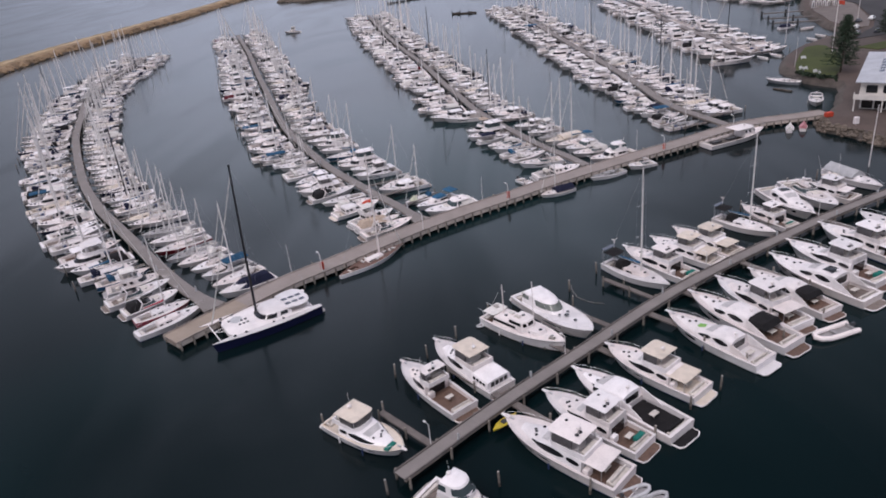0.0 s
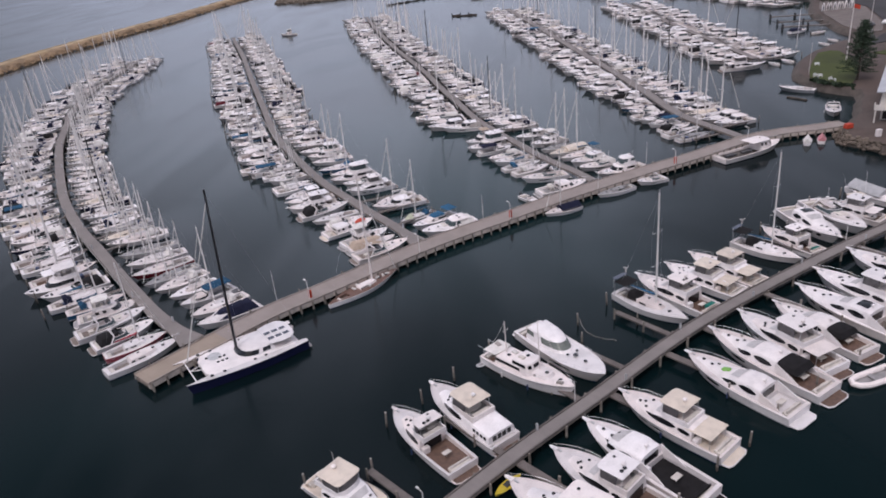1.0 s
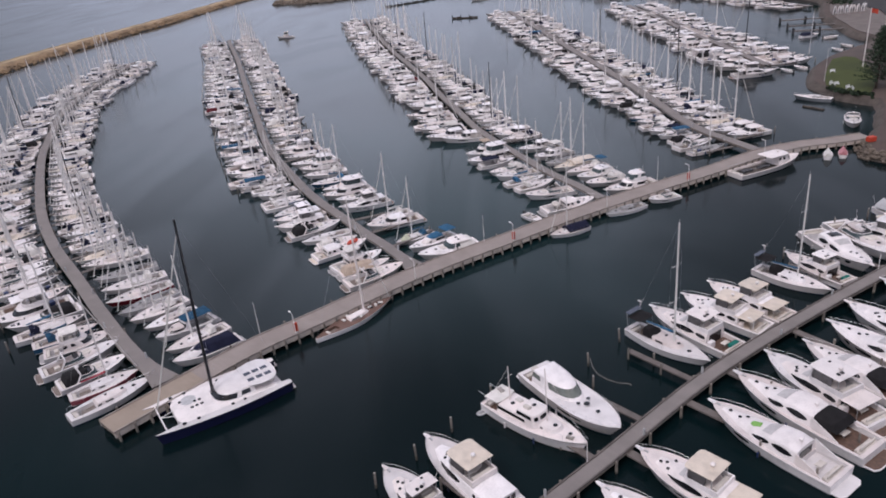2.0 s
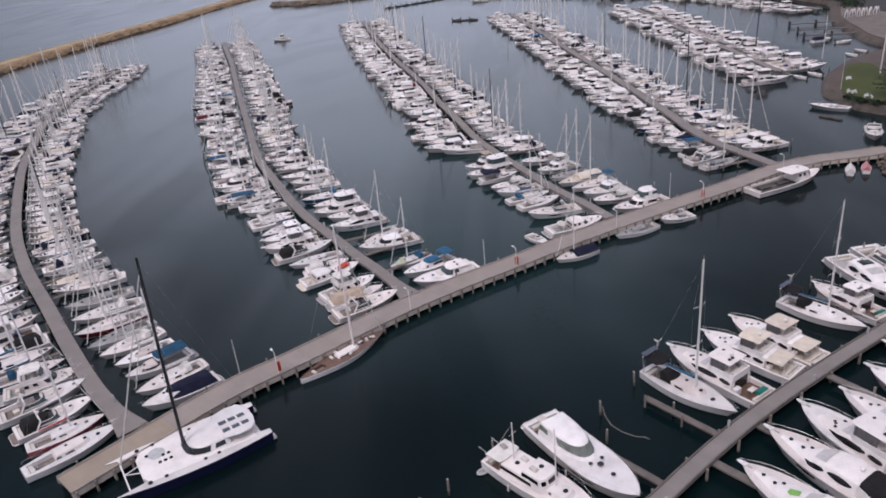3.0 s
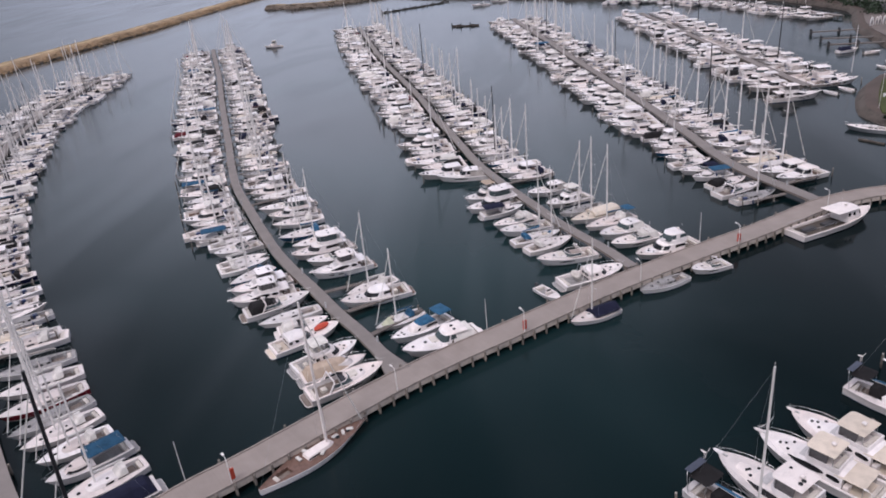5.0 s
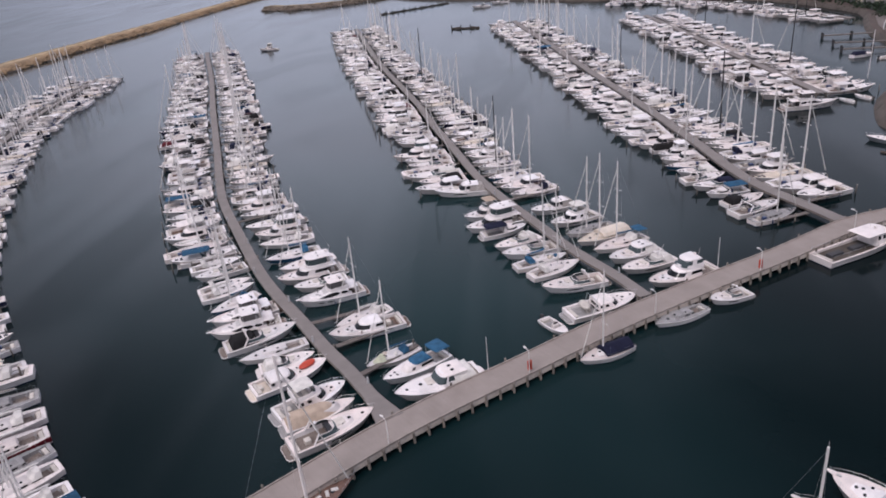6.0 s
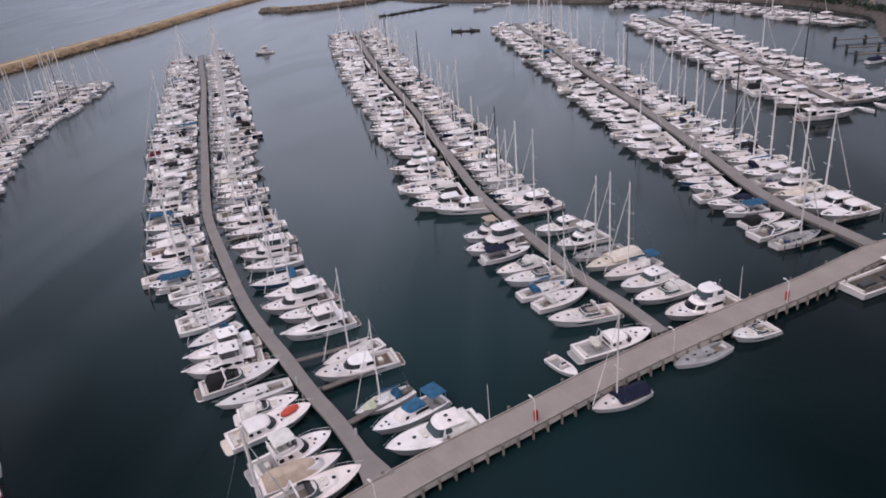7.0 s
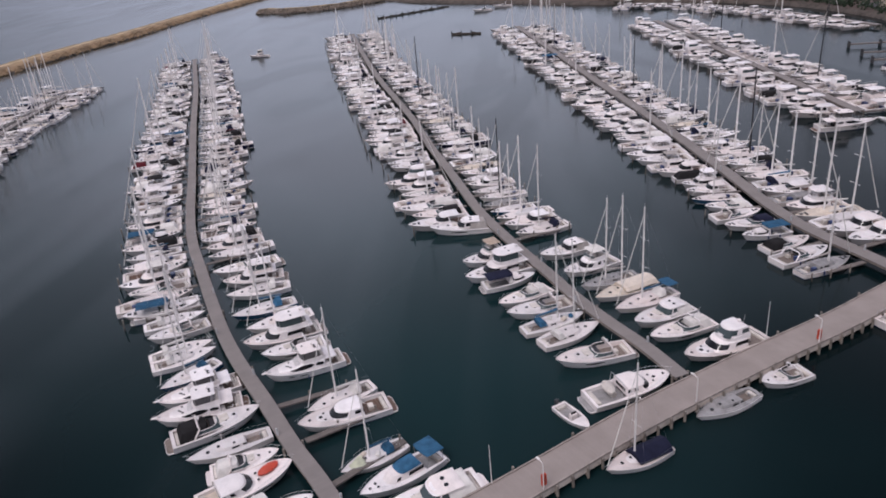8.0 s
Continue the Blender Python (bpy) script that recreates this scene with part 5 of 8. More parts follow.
    bm.tube([(0.42 * L, -B / 2 + 1.0, 1.45), (0.42 * L, B / 2 - 1.0, 1.45)], 0.09, 6)
    bm.tube([(0.33 * L, -0.6, 1.4), (0.42 * L, 0, 1.5)], 0.06, 6)
    bm.tube([(0.33 * L, 0.6, 1.4), (0.42 * L, 0, 1.5)], 0.06, 6)
    part("cross_beam", bm, "alloy", root)
    rig(root, L, B, 0.03 * L, 2.6, 22.8, "carbon", True, False, fore=0.42 * L, r=0.2, rake=0.9)
    wt = Shape()
    wt.box(-0.44 * L, -0.4 * L, -2.3, 2.3, 0.95, 1.3, 0, 0.08)
    part("stern_platform", wt, "deck_white", root)
    return root


def classic_yacht(label, L=15.5, B=3.3):
    """A slim old sloop with long overhangs, laid teak deck and varnished trunk."""
    f = Form(L, B, 0.85, 1.1, um=0.5, tr=0.12, p=1.8, q=1.05, rake=2.4, flare=0.2)
    root = thing("classic_yacht", label, "sailing yacht")
    body = hull(f, root, ("gelcoat", "stripe_blue", "antifoul"), 16, band=0.08)
    deck(f, root, 0.12, 0.26, 0.55, 0.4, mat="teak_red", floor_mat="teak_grey", toe=0.06)
    zd = f.sheer(0.5)
    house(root, "cabin_trunk", -0.1 * L, 0.16 * L, B * 0.2, zd - 0.1, zd + 0.4, fs=0.4, tumble=0.06, rnd=0.35, mat="gelcoat", panes=[(0, 3, 0.4, 0.8, "side_window")])
    rig(root, L, B, 0.1 * L, zd + 0.1, 19.0, "gelcoat", True, False, fore=0.44 * L, r=0.18)
    bow_rail(f, root, 0.85, 0.55)
    for x in (0.2, 0.3):
        hatch(root, x * L, 0, zd + 0.14, 0.55)
    for i, x in enumerate((0.19, 0.02, 0.26, -0.14, -0.06, 0.32)):
        sh = Shape()
        sh.box(-0.4, 0.4, -0.2, 0.2, 0, 0.22, 0, 0.08)
        part("deck_bag", sh, "canvas_white", root, at=pose(x * L, (0.3, -0.8, 0.1, 0.4, 0.85, 0.0)[i], zd + 0.1, 0, 0, 30 * i))
    return root


def ferry(label, L=17.0, B=4.6):
    """A long white work boat: wheelhouse forward, wide open deck with a dark sole aft."""
    f = Form(L, B, 1.1, 2.0, um=0.5, tr=0.94, p=2.4, q=0.8, rake=1.4, lift=2.6)
    root = thing("charter_boat", label, "boat")
    body = hull(f, root, ("gelcoat", "navy_hull", "antifoul"), 16)
    deck(f, root, 0.02, 0.6, B * 0.44, 0.75, floor_mat="pile_dark")
    house(root, "wheelhouse", 0.08 * L, 0.33 * L, B * 0.38, 1.0, 3.1, fs=1.0, tumble=0.15, rnd=0.4, mat="gelcoat", panes=[(0, 1, 0.55, 0.85, "side_window"), (2, 3, 0.55, 0.85, "side_window"), (5, 15, 0.52, 0.88, "windscreen")])
    sh = Shape()
    sh.slab(plan(-0.06 * L, 0.26 * L, B * 0.4, 0.25), 3.08, 3.2, 0, 0.05, 0.05)
    part("cabin_roof", sh, "gelcoat", root)
    for i in range(2):
        bn = Shape()
        bn.box(-0.4 * L + 4.5 * i, -0.4 * L + 4.5 * i + 2.6, -0.5, 0.5, 0.75, 1.25, 0, 0.08)
        part("deck_locker", bn, "rubber", root)
    rl = Shape()
    for s in (1, -1):
        rl.tube([(x * L, s * B * 0.44, 2.0) for x in (-0.48, -0.3, -0.1, 0.06)], 0.025, 4)
        for x in (-0.48, -0.3, -0.1, 0.06):
            rl.tube([(x * L, s * B * 0.44, 1.0), (x * L, s * B * 0.44, 2.0)], 0.02, 4)
    part("deck_rail", rl, "steel", root)
    bow_rail(f, root, 0.6, 0.8)
    radar(root, 0.15 * L, 3.2)
    return root


def trawler(label, L=13.5, B=4.0):
    """An older displacement cruiser: brown rubbing strake, long low saloon with a row of small windows, raised pilothouse, two poles."""
    f = Form(L, B, 1.25, 1.95, um=0.45, tr=0.8, p=2.1, q=0.85, rake=0.9)
    root = thing("trawler_yacht", label, "motor yacht")
    hull(f, root, ("gelcoat", "teak", "antifoul"), 15, band=0.1, sheer_line=True)
    deck(f, root, 0.03, 0.17, B * 0.36, 0.8, floor_mat="teak", mat="deck_white")
    house(root, "saloon", -0.32 * L, 0.02 * L, B * 0.36, 1.15, 2.3, fs=0.15, tumble=0.1, rnd=0.12, mat="gelcoat", panes=[(i, i + 1, 0.5, 0.84, "side_window") for i in range(4)], crown=0.05)
    house(root, "pilothouse", -0.12 * L, 0.1 * L, B * 0.34, 1.5, 2.95, fs=0.35, bs=0.1, tumble=0.12, rnd=0.24, mat="gelcoat", panes=[(i, i + 1, 0.6, 0.9, "side_window") for i in range(0, 4)] + [(6, 8, 0.58, 0.9, "windscreen"), (9, 11, 0.58, 0.9, "windscreen"), (12, 14, 0.58, 0.9, "windscreen")], crown=0.06)
    house(root, "coachroof", 0.08 * L, 0.27 * L, B * 0.25, 1.45, 2.05, fs=0.4, tumble=0.1, rnd=0.45, mat="deck_white", panes=[(1, 2, 0.4, 0.8, "side_window")])
    sh = Shape()
    sh.slab(plan(-0.46 * L, -0.3 * L, B * 0.36, 0.15), 2.35, 2.44, 0, 0.04, 0.06)
    part("aft_awning", sh, "canvas_white", root)
    posts(root, "stanchion", [(x * L, s * B * 0.32) for x in (-0.44, -0.33) for s in (1, -1)], 1.1, 2.4, 0.025)
    for x, z, h in ((-0.27, 2.2, 4.6), (0.12, 1.9, 7.0)):
        m = Shape()
        m.tube([(x * L, 0, z), (x * L - 0.1, 0, z + h)], 0.08, 6, r_end=0.05)
        m.tube([(x * L, -0.5, z + h * 0.72), (x * L, 0.5, z + h * 0.72)], 0.03, 4)
        part("mast", m, "gelcoat", root)
    bo = Shape()
    bo.tube([(0.12 * L, 0, 3.1), (0.36 * L, 0, 2.9)], 0.05, 5)
    bo.tube([(0.11 * L, 0, 8.6), (0.49 * L, 0, 2.0)], 0.015, 3)
    bo.tube([(-0.275 * L, 0, 6.6), (-0.49 * L, 0, 1.4)], 0.015, 3)
    part("derrick", bo, "gelcoat", root)
    bow_rail(f, root, 0.3, 0.75)
    for x, y in ((0.2, 0.0), (0.33, 0.25), (-0.03, 0.3), (-0.22, -0.3)):
        hatch(root, x * L, y, 2.12 if x == 0.2 else 1.72 if x > 0.3 else 3.05 if x > -0.1 else 2.37, 0.5)
    for x, y, mm in ((-0.2, 0.5, "canvas_white"), (-0.05, -0.5, "seat"), (0.36, -0.3, "rope"), (-0.4, 0.4, "canvas_grey")):
        sh = Shape()
        sh.box(-0.4, 0.4, -0.25, 0.25, 0, 0.3, 0, 0.1)
        part("deck_box", sh, mm, root, at=pose(x * L, y, {-0.2: 2.33, -0.05: 3.0, 0.36: 1.72, -0.4: 2.46}[x], 0, 0, 40 * x))
    fenders(f, root, (0.3, 0.45, 0.6), 0.5)
    dv = Shape()
    for s in (1, -1):
        dv.tube([(-0.49 * L, s * 0.9, 1.2), (-0.5 * L, s * 0.9, 2.0), (-0.57 * L, s * 0.9, 2.1)], 0.04, 5)
    part("davit", dv, "steel", root)
    return root


def blue_topped(label, L=10.0, B=3.3):
    """A slim cabin cruiser: long low house with square windows, a blue cover over its forward top and a higher blue bimini aft."""
    f = Form(L, B, 1.0, 1.45, um=0.44, tr=0.8, p=2.1, q=0.85, rake=1.2)
    root = thing("cabin_cruiser", label, "motor boat")
    hull(f, root, ("gelcoat", "stripe_blue", "antifoul"), 14, sheer_line=True)
    deck(f, root, 0.04, 0.26, B * 0.37, 0.55, floor_mat="grey_deck")
    house(root, "cabin", -0.22 * L, 0.24 * L, B * 0.33, 0.95, 1.85, fs=0.9, tumble=0.16, rnd=0.4, mat="gelcoat", panes=[(0, 1, 0.42, 0.84, "side_window"), (1, 2, 0.42, 0.84, "side_window"), (2, 3, 0.42, 0.84, "side_window"), (5, 6, 0.42, 0.8, "side_window")])
    house(root, "cabin_cover", -0.2 * L, 0.08 * L, B * 0.3, 1.84, 2.14, fs=0.3, bs=0.1, tumble=0.12, rnd=0.3, mat="canvas_blue", crown=0.08, label="faded blue canvas cover")
    sh = Shape()
    sh.slab(plan(-0.47 * L, -0.24 * L, B * 0.4, 0.12), 2.5, 2.58, 0, 0.03, 0.16)
    part("bimini", sh, "canvas_blue", root, "bright blue canvas")
    posts(root, "stanchion", [(x * L, s * B * 0.36) for x in (-0.45, -0.26) for s in (1, -1)], 0.9, 2.54, 0.022)
    bow_rail(f, root, 0.55, 0.55)
    for x, y in ((0.3, 0.3), (0.3, -0.3), (0.38, 0.0)):
        hatch(root, x * L, y, f.sheer(0.5 + x) + 0.04, 0.3)
    platform(f, root, 0.5, 0.3, "grey_deck")
    return root


def old_cruiser():
    root = motor("older white cruiser with a pale tender on its aft deck", 10.5, 3.8, "none", fly=False, cabin=(-0.12, 0.24), sole="grey_deck", strip=False, hullmats=("gelcoat", "stripe_blue", "antifoul"))
    sh = Shape()
    sh.slab([(1.3 * math.cos(a * math.pi / 6), 0.65 * math.sin(a * math.pi / 6)) for a in range(12)], 0, 0.5, 0, 0.2, 0.12)
    part("tender", sh, "seat", root, "pale upturned tender", at=pose(-2.6, 0.3, 1.25, 0, 3, 80))
    arch(root, -1.6, 1.4, 1.0, 2.7, -0.3, "steel", 0.04)
    return root


def raft_boat():
    root = motor("older white cruiser carrying an orange red raft on its foredeck", 10, 3.6, "none", fly=False, cabin=(-0.3, 0.1), sole="cream", trunk=False, strip=False)
    sh = Shape()
    sh.slab([(1.2 * math.cos(a * math.pi / 5), 0.6 * math.sin(a * math.pi / 5)) for a in range(10)], 0, 0.42, 0, 0.16, 0.1)
    part("raft", sh, "orange_red", root, "orange red upturned raft", at=pose(2.4, 0.2, 1.28, 0, -3, 12))
    return root


KINDS = {
    "old_low": lambda: old_cruiser(),
    "cream_cruiser": lambda: cruiser("cream motor cruiser with a boxy hardtop and green foredeck cover", 10.5, 4.0, top_mat="cream", sole="cream", hard=(-0.3, 0.0), deck_mat="cream", dots=(0.4, 0.18), clutter="canvas_green", clutter_at=0.36),
    "aft_cabin": lambda: cruiser("white aft cabin cruiser with a cream hardtop over the bridge", 14, 4.4, top_mat="cream", hard=(-0.2, 0.08), aft_cabin=True),
    "yacht_white": lambda: cruiser("white flybridge motor yacht with swept dark side windows", 14.5, 4.5, awning="gelcoat"),
    "game_hard": lambda: motor("white game fishing cruiser with hardtop and broad open cockpit", 12, 4.1, "hard", cabin=(-0.12, 0.24), sole="cream", top_mat="cream", rods=True),
    "game_teak": lambda: cruiser("white sport fishing boat with dark teak cockpit and small hardtop", 13, 4.2, hard=(-0.09, 0.05), sole="teak", aft=-0.08, dots=(0.44, 0.28), rods=True),
    "fly_cream": lambda: cruiser("white flybridge cruiser with a cream hardtop and awning", 14, 4.4, top_mat="cream", hard=(-0.16, 0.07), awning="cream", sole="cream", dots=(0.46, 0.3)),
    "fly_teak": lambda: cruiser("white flybridge cruiser with teak cockpit and white hardtop", 14, 4.3, hard=(-0.2, 0.03), sole="teak", clutter="canvas_green", dots=(0.44, 0.25)),
    "fly_dome": lambda: motor("white motor yacht with a rounded enclosed flybridge", 14, 4.4, "dome", cabin=(-0.2, 0.24), sole="teak_grey"),
    "fly_old": lambda: motor("older white cruiser with boxy cabin and canvas bimini", 10.5, 3.7, "bimini", cabin=(-0.22, 0.24), sole="grey_deck", top_mat="canvas_white", strip=False),
    "trawler": lambda: trawler("white displacement motor yacht with a row of saloon windows"),
    "sport_dome": lambda: motor("white motor yacht with rounded bridge and long clean foredeck", 15.5, 4.7, "none", fly=False, cabin=(-0.36, 0.1), sole="teak", trunk=False, glass="screen_green", wide=0.37, bend=0.68),
    "sport_white": lambda: sport("white express cruiser with raked dark windscreen and arch", 11.5, 3.8, sole="teak_grey"),
    "sport_small": lambda: sport("small white express cruiser under a white cockpit cover", 9, 3.2, cover="canvas_white", sole="deck_white"),
    "sport_dark": lambda: sport("white cruiser with wraparound dark windows and grey canopy", 11.5, 3.8, hard=True, cover="canvas_grey"),
    "sport_big": lambda: sport("big white hardtop cruiser with green tinted screen", 12.5, 4.2, screen="tint_glass", hard=True, cover="canvas_white", sole="deck_white"),
    "sport_cover": lambda: express("white express yacht with oval roof and dark cockpit", 16, 4.7, sole="canvas_black", roof=(-0.06, 2.75), cushion="canvas_black"),
    "sport_long": lambda: express("long white express yacht with a dark sunroof", 16, 4.7, sole="teak_grey", sunroof=True, ovals=((0.58, 0.72), (0.78, 0.84))),
    "sport_green": lambda: express("long white express yacht with a green cover on deck", 16, 4.7, sole="deck_white", green=True, roof=(-0.24, 2.75)),
    "covered_yacht": lambda: sail("white yacht hull under a grey tent with its mast out", 12, 3.7, "canvas_white", boom_tent="tube_grey", hood=None, no_mast=True),
    "sport_teak": lambda: express("white express yacht with black soft top and teak cockpit", 15.5, 4.6, soft="canvas_black", roof=(-0.14, 2.8)),
    "sail_arch": lambda: sail("white cruising sloop with stern gantry, solar panel and wind generator", 12.5, 3.9, "canvas_blue", gantry=True, jib=False, hood="canvas_black", bimini="canvas_black"),
    "sail_white": lambda: sail("white sloop with white sail cover and bare decks", 10.5, 3.8, "canvas_white", hood="canvas_white"),
    "sail_navy": lambda: sail("white sloop with navy canvas tent over its cockpit", 10, 3.3, "canvas_navy", boom_tent="canvas_navy", hood=None),
    "sail_blue": lambda: sail("sloop with blue topsides and blue sail cover", 10.5, 3.8, "canvas_blue", hullmats=("blue_hull", "gelcoat", "antifoul"), hood="canvas_blue"),
    "sail_red": lambda: sail("sloop with dark red topsides and white deck", 10.5, 3.7, "canvas_white", hullmats=("red_hull", "gelcoat", "antifoul"), hood=None),
    "sail_clutter": lambda: sail("weathered cruising sloop with bags and gear on deck", 9.5, 3.2, "canvas_blue", clutter=True, hood="canvas_blue", deck_mat="deck_white"),
    "sail_rose": lambda: sail("sloop with faded red topsides and a white deck", 10.5, 3.5, "canvas_rose", hullmats=("red_side", "gelcoat", "antifoul"), hood=None),
    "sail_tent": lambda: sail("weathered sloop with a pale green fore tent and deck gear", 9.5, 3.2, "canvas_blue", clutter=True, hood="canvas_blue", fore_tent="canvas_lime"),
    "sail_bare": lambda: sail("white flush decked keelboat with dark hatches and no mast", 10, 3.0, "canvas_white", hood=None, no_mast=True),
    "sail_cream": lambda: sail("white sloop with its cabin under a cream cover", 11, 3.7, "canvas_white", boom_tent="cream", hood=None, deck_mat="cream", tent_high=1.0),
    "sail_dull": lambda: sail("weathered sloop with a dull grey deck", 10, 3.3, "canvas_grey", deck_mat="grey_deck", hood=None),
    "sail_awning": lambda: sail("white sloop with blue sail cover and blue stern awning", 10.5, 3.5, "canvas_blue", hood="canvas_white", bimini="canvas_blue"),
    "game_black": lambda: motor("white sport fishing cruiser with black windscreen and tan bridge bimini", 12, 4.1, "bimini", cabin=(-0.14, 0.26), sole="teak", top_mat="canvas_tan"),
    "sedan_black": lambda: motor("white sedan cruiser with a wraparound black windscreen", 12, 4.1, "none", fly=False, cabin=(-0.2, 0.2), sole="teak", wide=0.38, bend=0.6),
    "fly_box": lambda: motor("white flybridge cruiser with a square white hardtop", 11.5, 4.1, "hard", cabin=(-0.24, 0.26), sole="teak_grey", aft_roof=True),
    "sport_black": lambda: sport("white express cruiser under a black cockpit canopy", 10.5, 3.7, cover="canvas_black", sole="teak_grey"),
    "bimini_navy": lambda: canopy_boat("white open boat with a navy bimini", 8.5, 3.1, "canvas_navy"),
    "blue_cabin": lambda: blue_topped("slim white cabin cruiser with blue canvas over its cabin and stern"),
    "ketch_grey": lambda: sail("grey topsided yacht lying under the lawn bank", 10, 3.3, "canvas_white", deck_mat="deck_white", hullmats=("stripe_grey", "stripe_grey", "antifoul"), no_mast=True, hood=None),
    "canopy_blue": lambda: canopy_boat("white cabin boat with bright blue canopy", 9.0, 3.0, "canvas_blue"),
    "canopy_navy": lambda: canopy_boat("white cabin boat under a navy full cover", 9.5, 3.3, "canvas_navy", full=True),
    "canopy_tan": lambda: canopy_boat("cabin boat under a tan canvas cover", 9.5, 3.2, "canvas_tan", full=True),
    "open_grey": lambda: sail("open white keelboat with pale grey deck and no mast", 9, 2.7, "canvas_white", deck_mat="grey_deck", hood=None, no_mast=True),
    "raft_boat": lambda: raft_boat(),
    "launch": lambda: motor("small white launch under way near the entrance", 9, 3.2, "hard", cabin=(-0.2, 0.22), sole="cream", top_mat="cream"),
    "tender": lambda: tender("grey inflatable tender with outboard motor"),
    "tender_big": lambda: tender("white inflatable tender lying across a yacht's stern", 5.5, 2.3, "gelcoat"),
    "dinghy": lambda: dinghy("white open runabout with outboard motor"),
    "cat": lambda: catamaran("white sailing catamaran with navy hulls and black mast"),
    "classic": lambda: classic_yacht("slim classic white sloop with brown teak deck"),
    "ferry": lambda: ferry("long white charter boat with dark open aft deck"),
}
NOMINAL = {"old_low": 10.5, "cream_cruiser": 10.5, "yacht_white": 15.3, "aft_cabin": 14.7, "sport_green": 17.0, "covered_yacht": 12, "raft_boat": 10, "game_hard": 12, "game_teak": 13.7, "fly_cream": 14.8, "fly_teak": 14.8, "fly_dome": 14, "fly_old": 10.5, "trawler": 13.5, "sport_dome": 15.5, "sport_white": 11.5, "sport_small": 9, "sport_dark": 11.5,
           "sport_big": 12.5, "sport_cover": 17.0, "sport_long": 17.0, "sport_teak": 16.4, "sail_arch": 12.5, "sail_white": 10.5, "sail_navy": 10, "sail_blue": 10.5, "sail_red": 10.5, "sail_clutter": 9.5}
NOMINAL.update({"sail_rose": 10.5, "sail_tent": 9.5, "sail_bare": 10, "sail_cream": 11, "sail_dull": 10, "sail_awning": 10.5, "game_black": 12, "sedan_black": 12, "fly_box": 11.5, "sport_black": 10.5, "bimini_navy": 8.5, "blue_cabin": 10, "ketch_grey": 10, "canopy_blue": 9, "canopy_navy": 9.5, "canopy_tan": 9.5, "open_grey": 9, "launch": 9, "tender": 3.6, "tender_big": 5.5, "dinghy": 5.5, "cat": 17, "classic": 15.5, "ferry": 17})

# plainer boats for the long rows, with fewer fittings
ROW_KINDS = {
    "A": (11, lambda: motor("white flybridge cruiser in its pen", 11, 4.0, "hard", lean=True)),
    "B": (11, lambda: motor("white flybridge cruiser with white bimini", 11, 4.0, "bimini", top_mat="canvas_white", lean=True, sole="teak_grey")),
    "C": (10.5, lambda: sport("white express cruiser with dark windscreen", 10.5, 3.8, lean=True, sole="teak_grey")),
    "D": (10, lambda: sport("white express cruiser under a navy canopy", 10, 3.7, cover="canvas_navy", lean=True)),
    "E": (11, lambda: sport("white hardtop cruiser with dark windows", 11, 3.9, hard=True, lean=True)),
    "F": (10, lambda: sport("white cruiser with white canopy over the cockpit", 10, 3.7, cover="canvas_white", lean=True)),
    "G": (10.5, lambda: motor("white cruiser with burgundy cockpit cover", 10.5, 3.6, "none", cover="canvas_burgundy", lean=True)),
    "H": (9, lambda: canopy_boat("white cabin boat with blue canopy", 9, 3.0, "canvas_blue", lean=True)),
    "I": (9, lambda: canopy_boat("white cabin boat under a black cover", 9, 3.0, "canvas_black", full=True, lean=True)),
    "J": (9.5, lambda: canopy_boat("white cabin boat under a pale cover", 9.5, 3.1, "canvas_white", full=True, lean=True)),
    "S": (10.5, lambda: sail("white sloop with white sail cover", 10.5, 3.7, "canvas_white", hood=None, lean=True)),
    "T": (10, lambda: sail("white sloop with blue sail cover", 10, 3.6, "canvas_blue", hood="canvas_navy", lean=True, jib=False)),
    "U": (11.5, lambda: sail("white sloop with navy sail cover", 11.5, 3.9, "canvas_navy", hood="canvas_navy", lean=True, tall=1.4)),
    "V": (9.5, lambda: sail("small sloop with cream deck and furled headsail", 9.5, 3.4, "canvas_white", hood=None, deck_mat="cream", lean=True, jib=False)),
    "W": (10.5, lambda: sail("blue hulled sloop with white deck", 10.5, 3.6, "canvas_white", hullmats=("blue_hull", "gelcoat", "antifoul"), hood=None, lean=True)),
    "X": (11.5, lambda: sail("white racing sloop with black mast", 11.5, 3.5, "canvas_black", hood=None, mast_mat="carbon", tall=1.5, lean=True)),
    "K": (10, lambda: motor("older white cruiser with grey canvas canopy", 10, 3.5, "bimini", top_mat="canvas_grey", sole="grey_deck", lean=True, strip=False)),
    "M": (10.5, lambda: sport("white express cruiser under a black canopy", 10.5, 3.7, cover="canvas_black", lean=True)),
    "N": (10, lambda: sail("weathered sloop with a dull grey deck", 10, 3.4, "canvas_grey", hood=None, deck_mat="grey_deck", lean=True)),
    "O": (10.5, lambda: motor("older cruiser with grey topsides and black bridge bimini", 10.5, 3.7, "bimini", top_mat="canvas_black", sole="teak", hullmats=("stripe_grey", "stripe_blue", "antifoul"), lean=True, strip=False)),
    "P": (11.5, lambda: sail("navy hulled sloop with black sail cover", 11.5, 3.7, "canvas_black", hullmats=("navy_hull", "gelcoat", "antifoul"), hood="canvas_black", lean=True, tall=1.42)),
    "L": (12, lambda: motor("white motor yacht with enclosed bridge", 12, 4.0, "dome", lean=True)),
}
MADE = {}


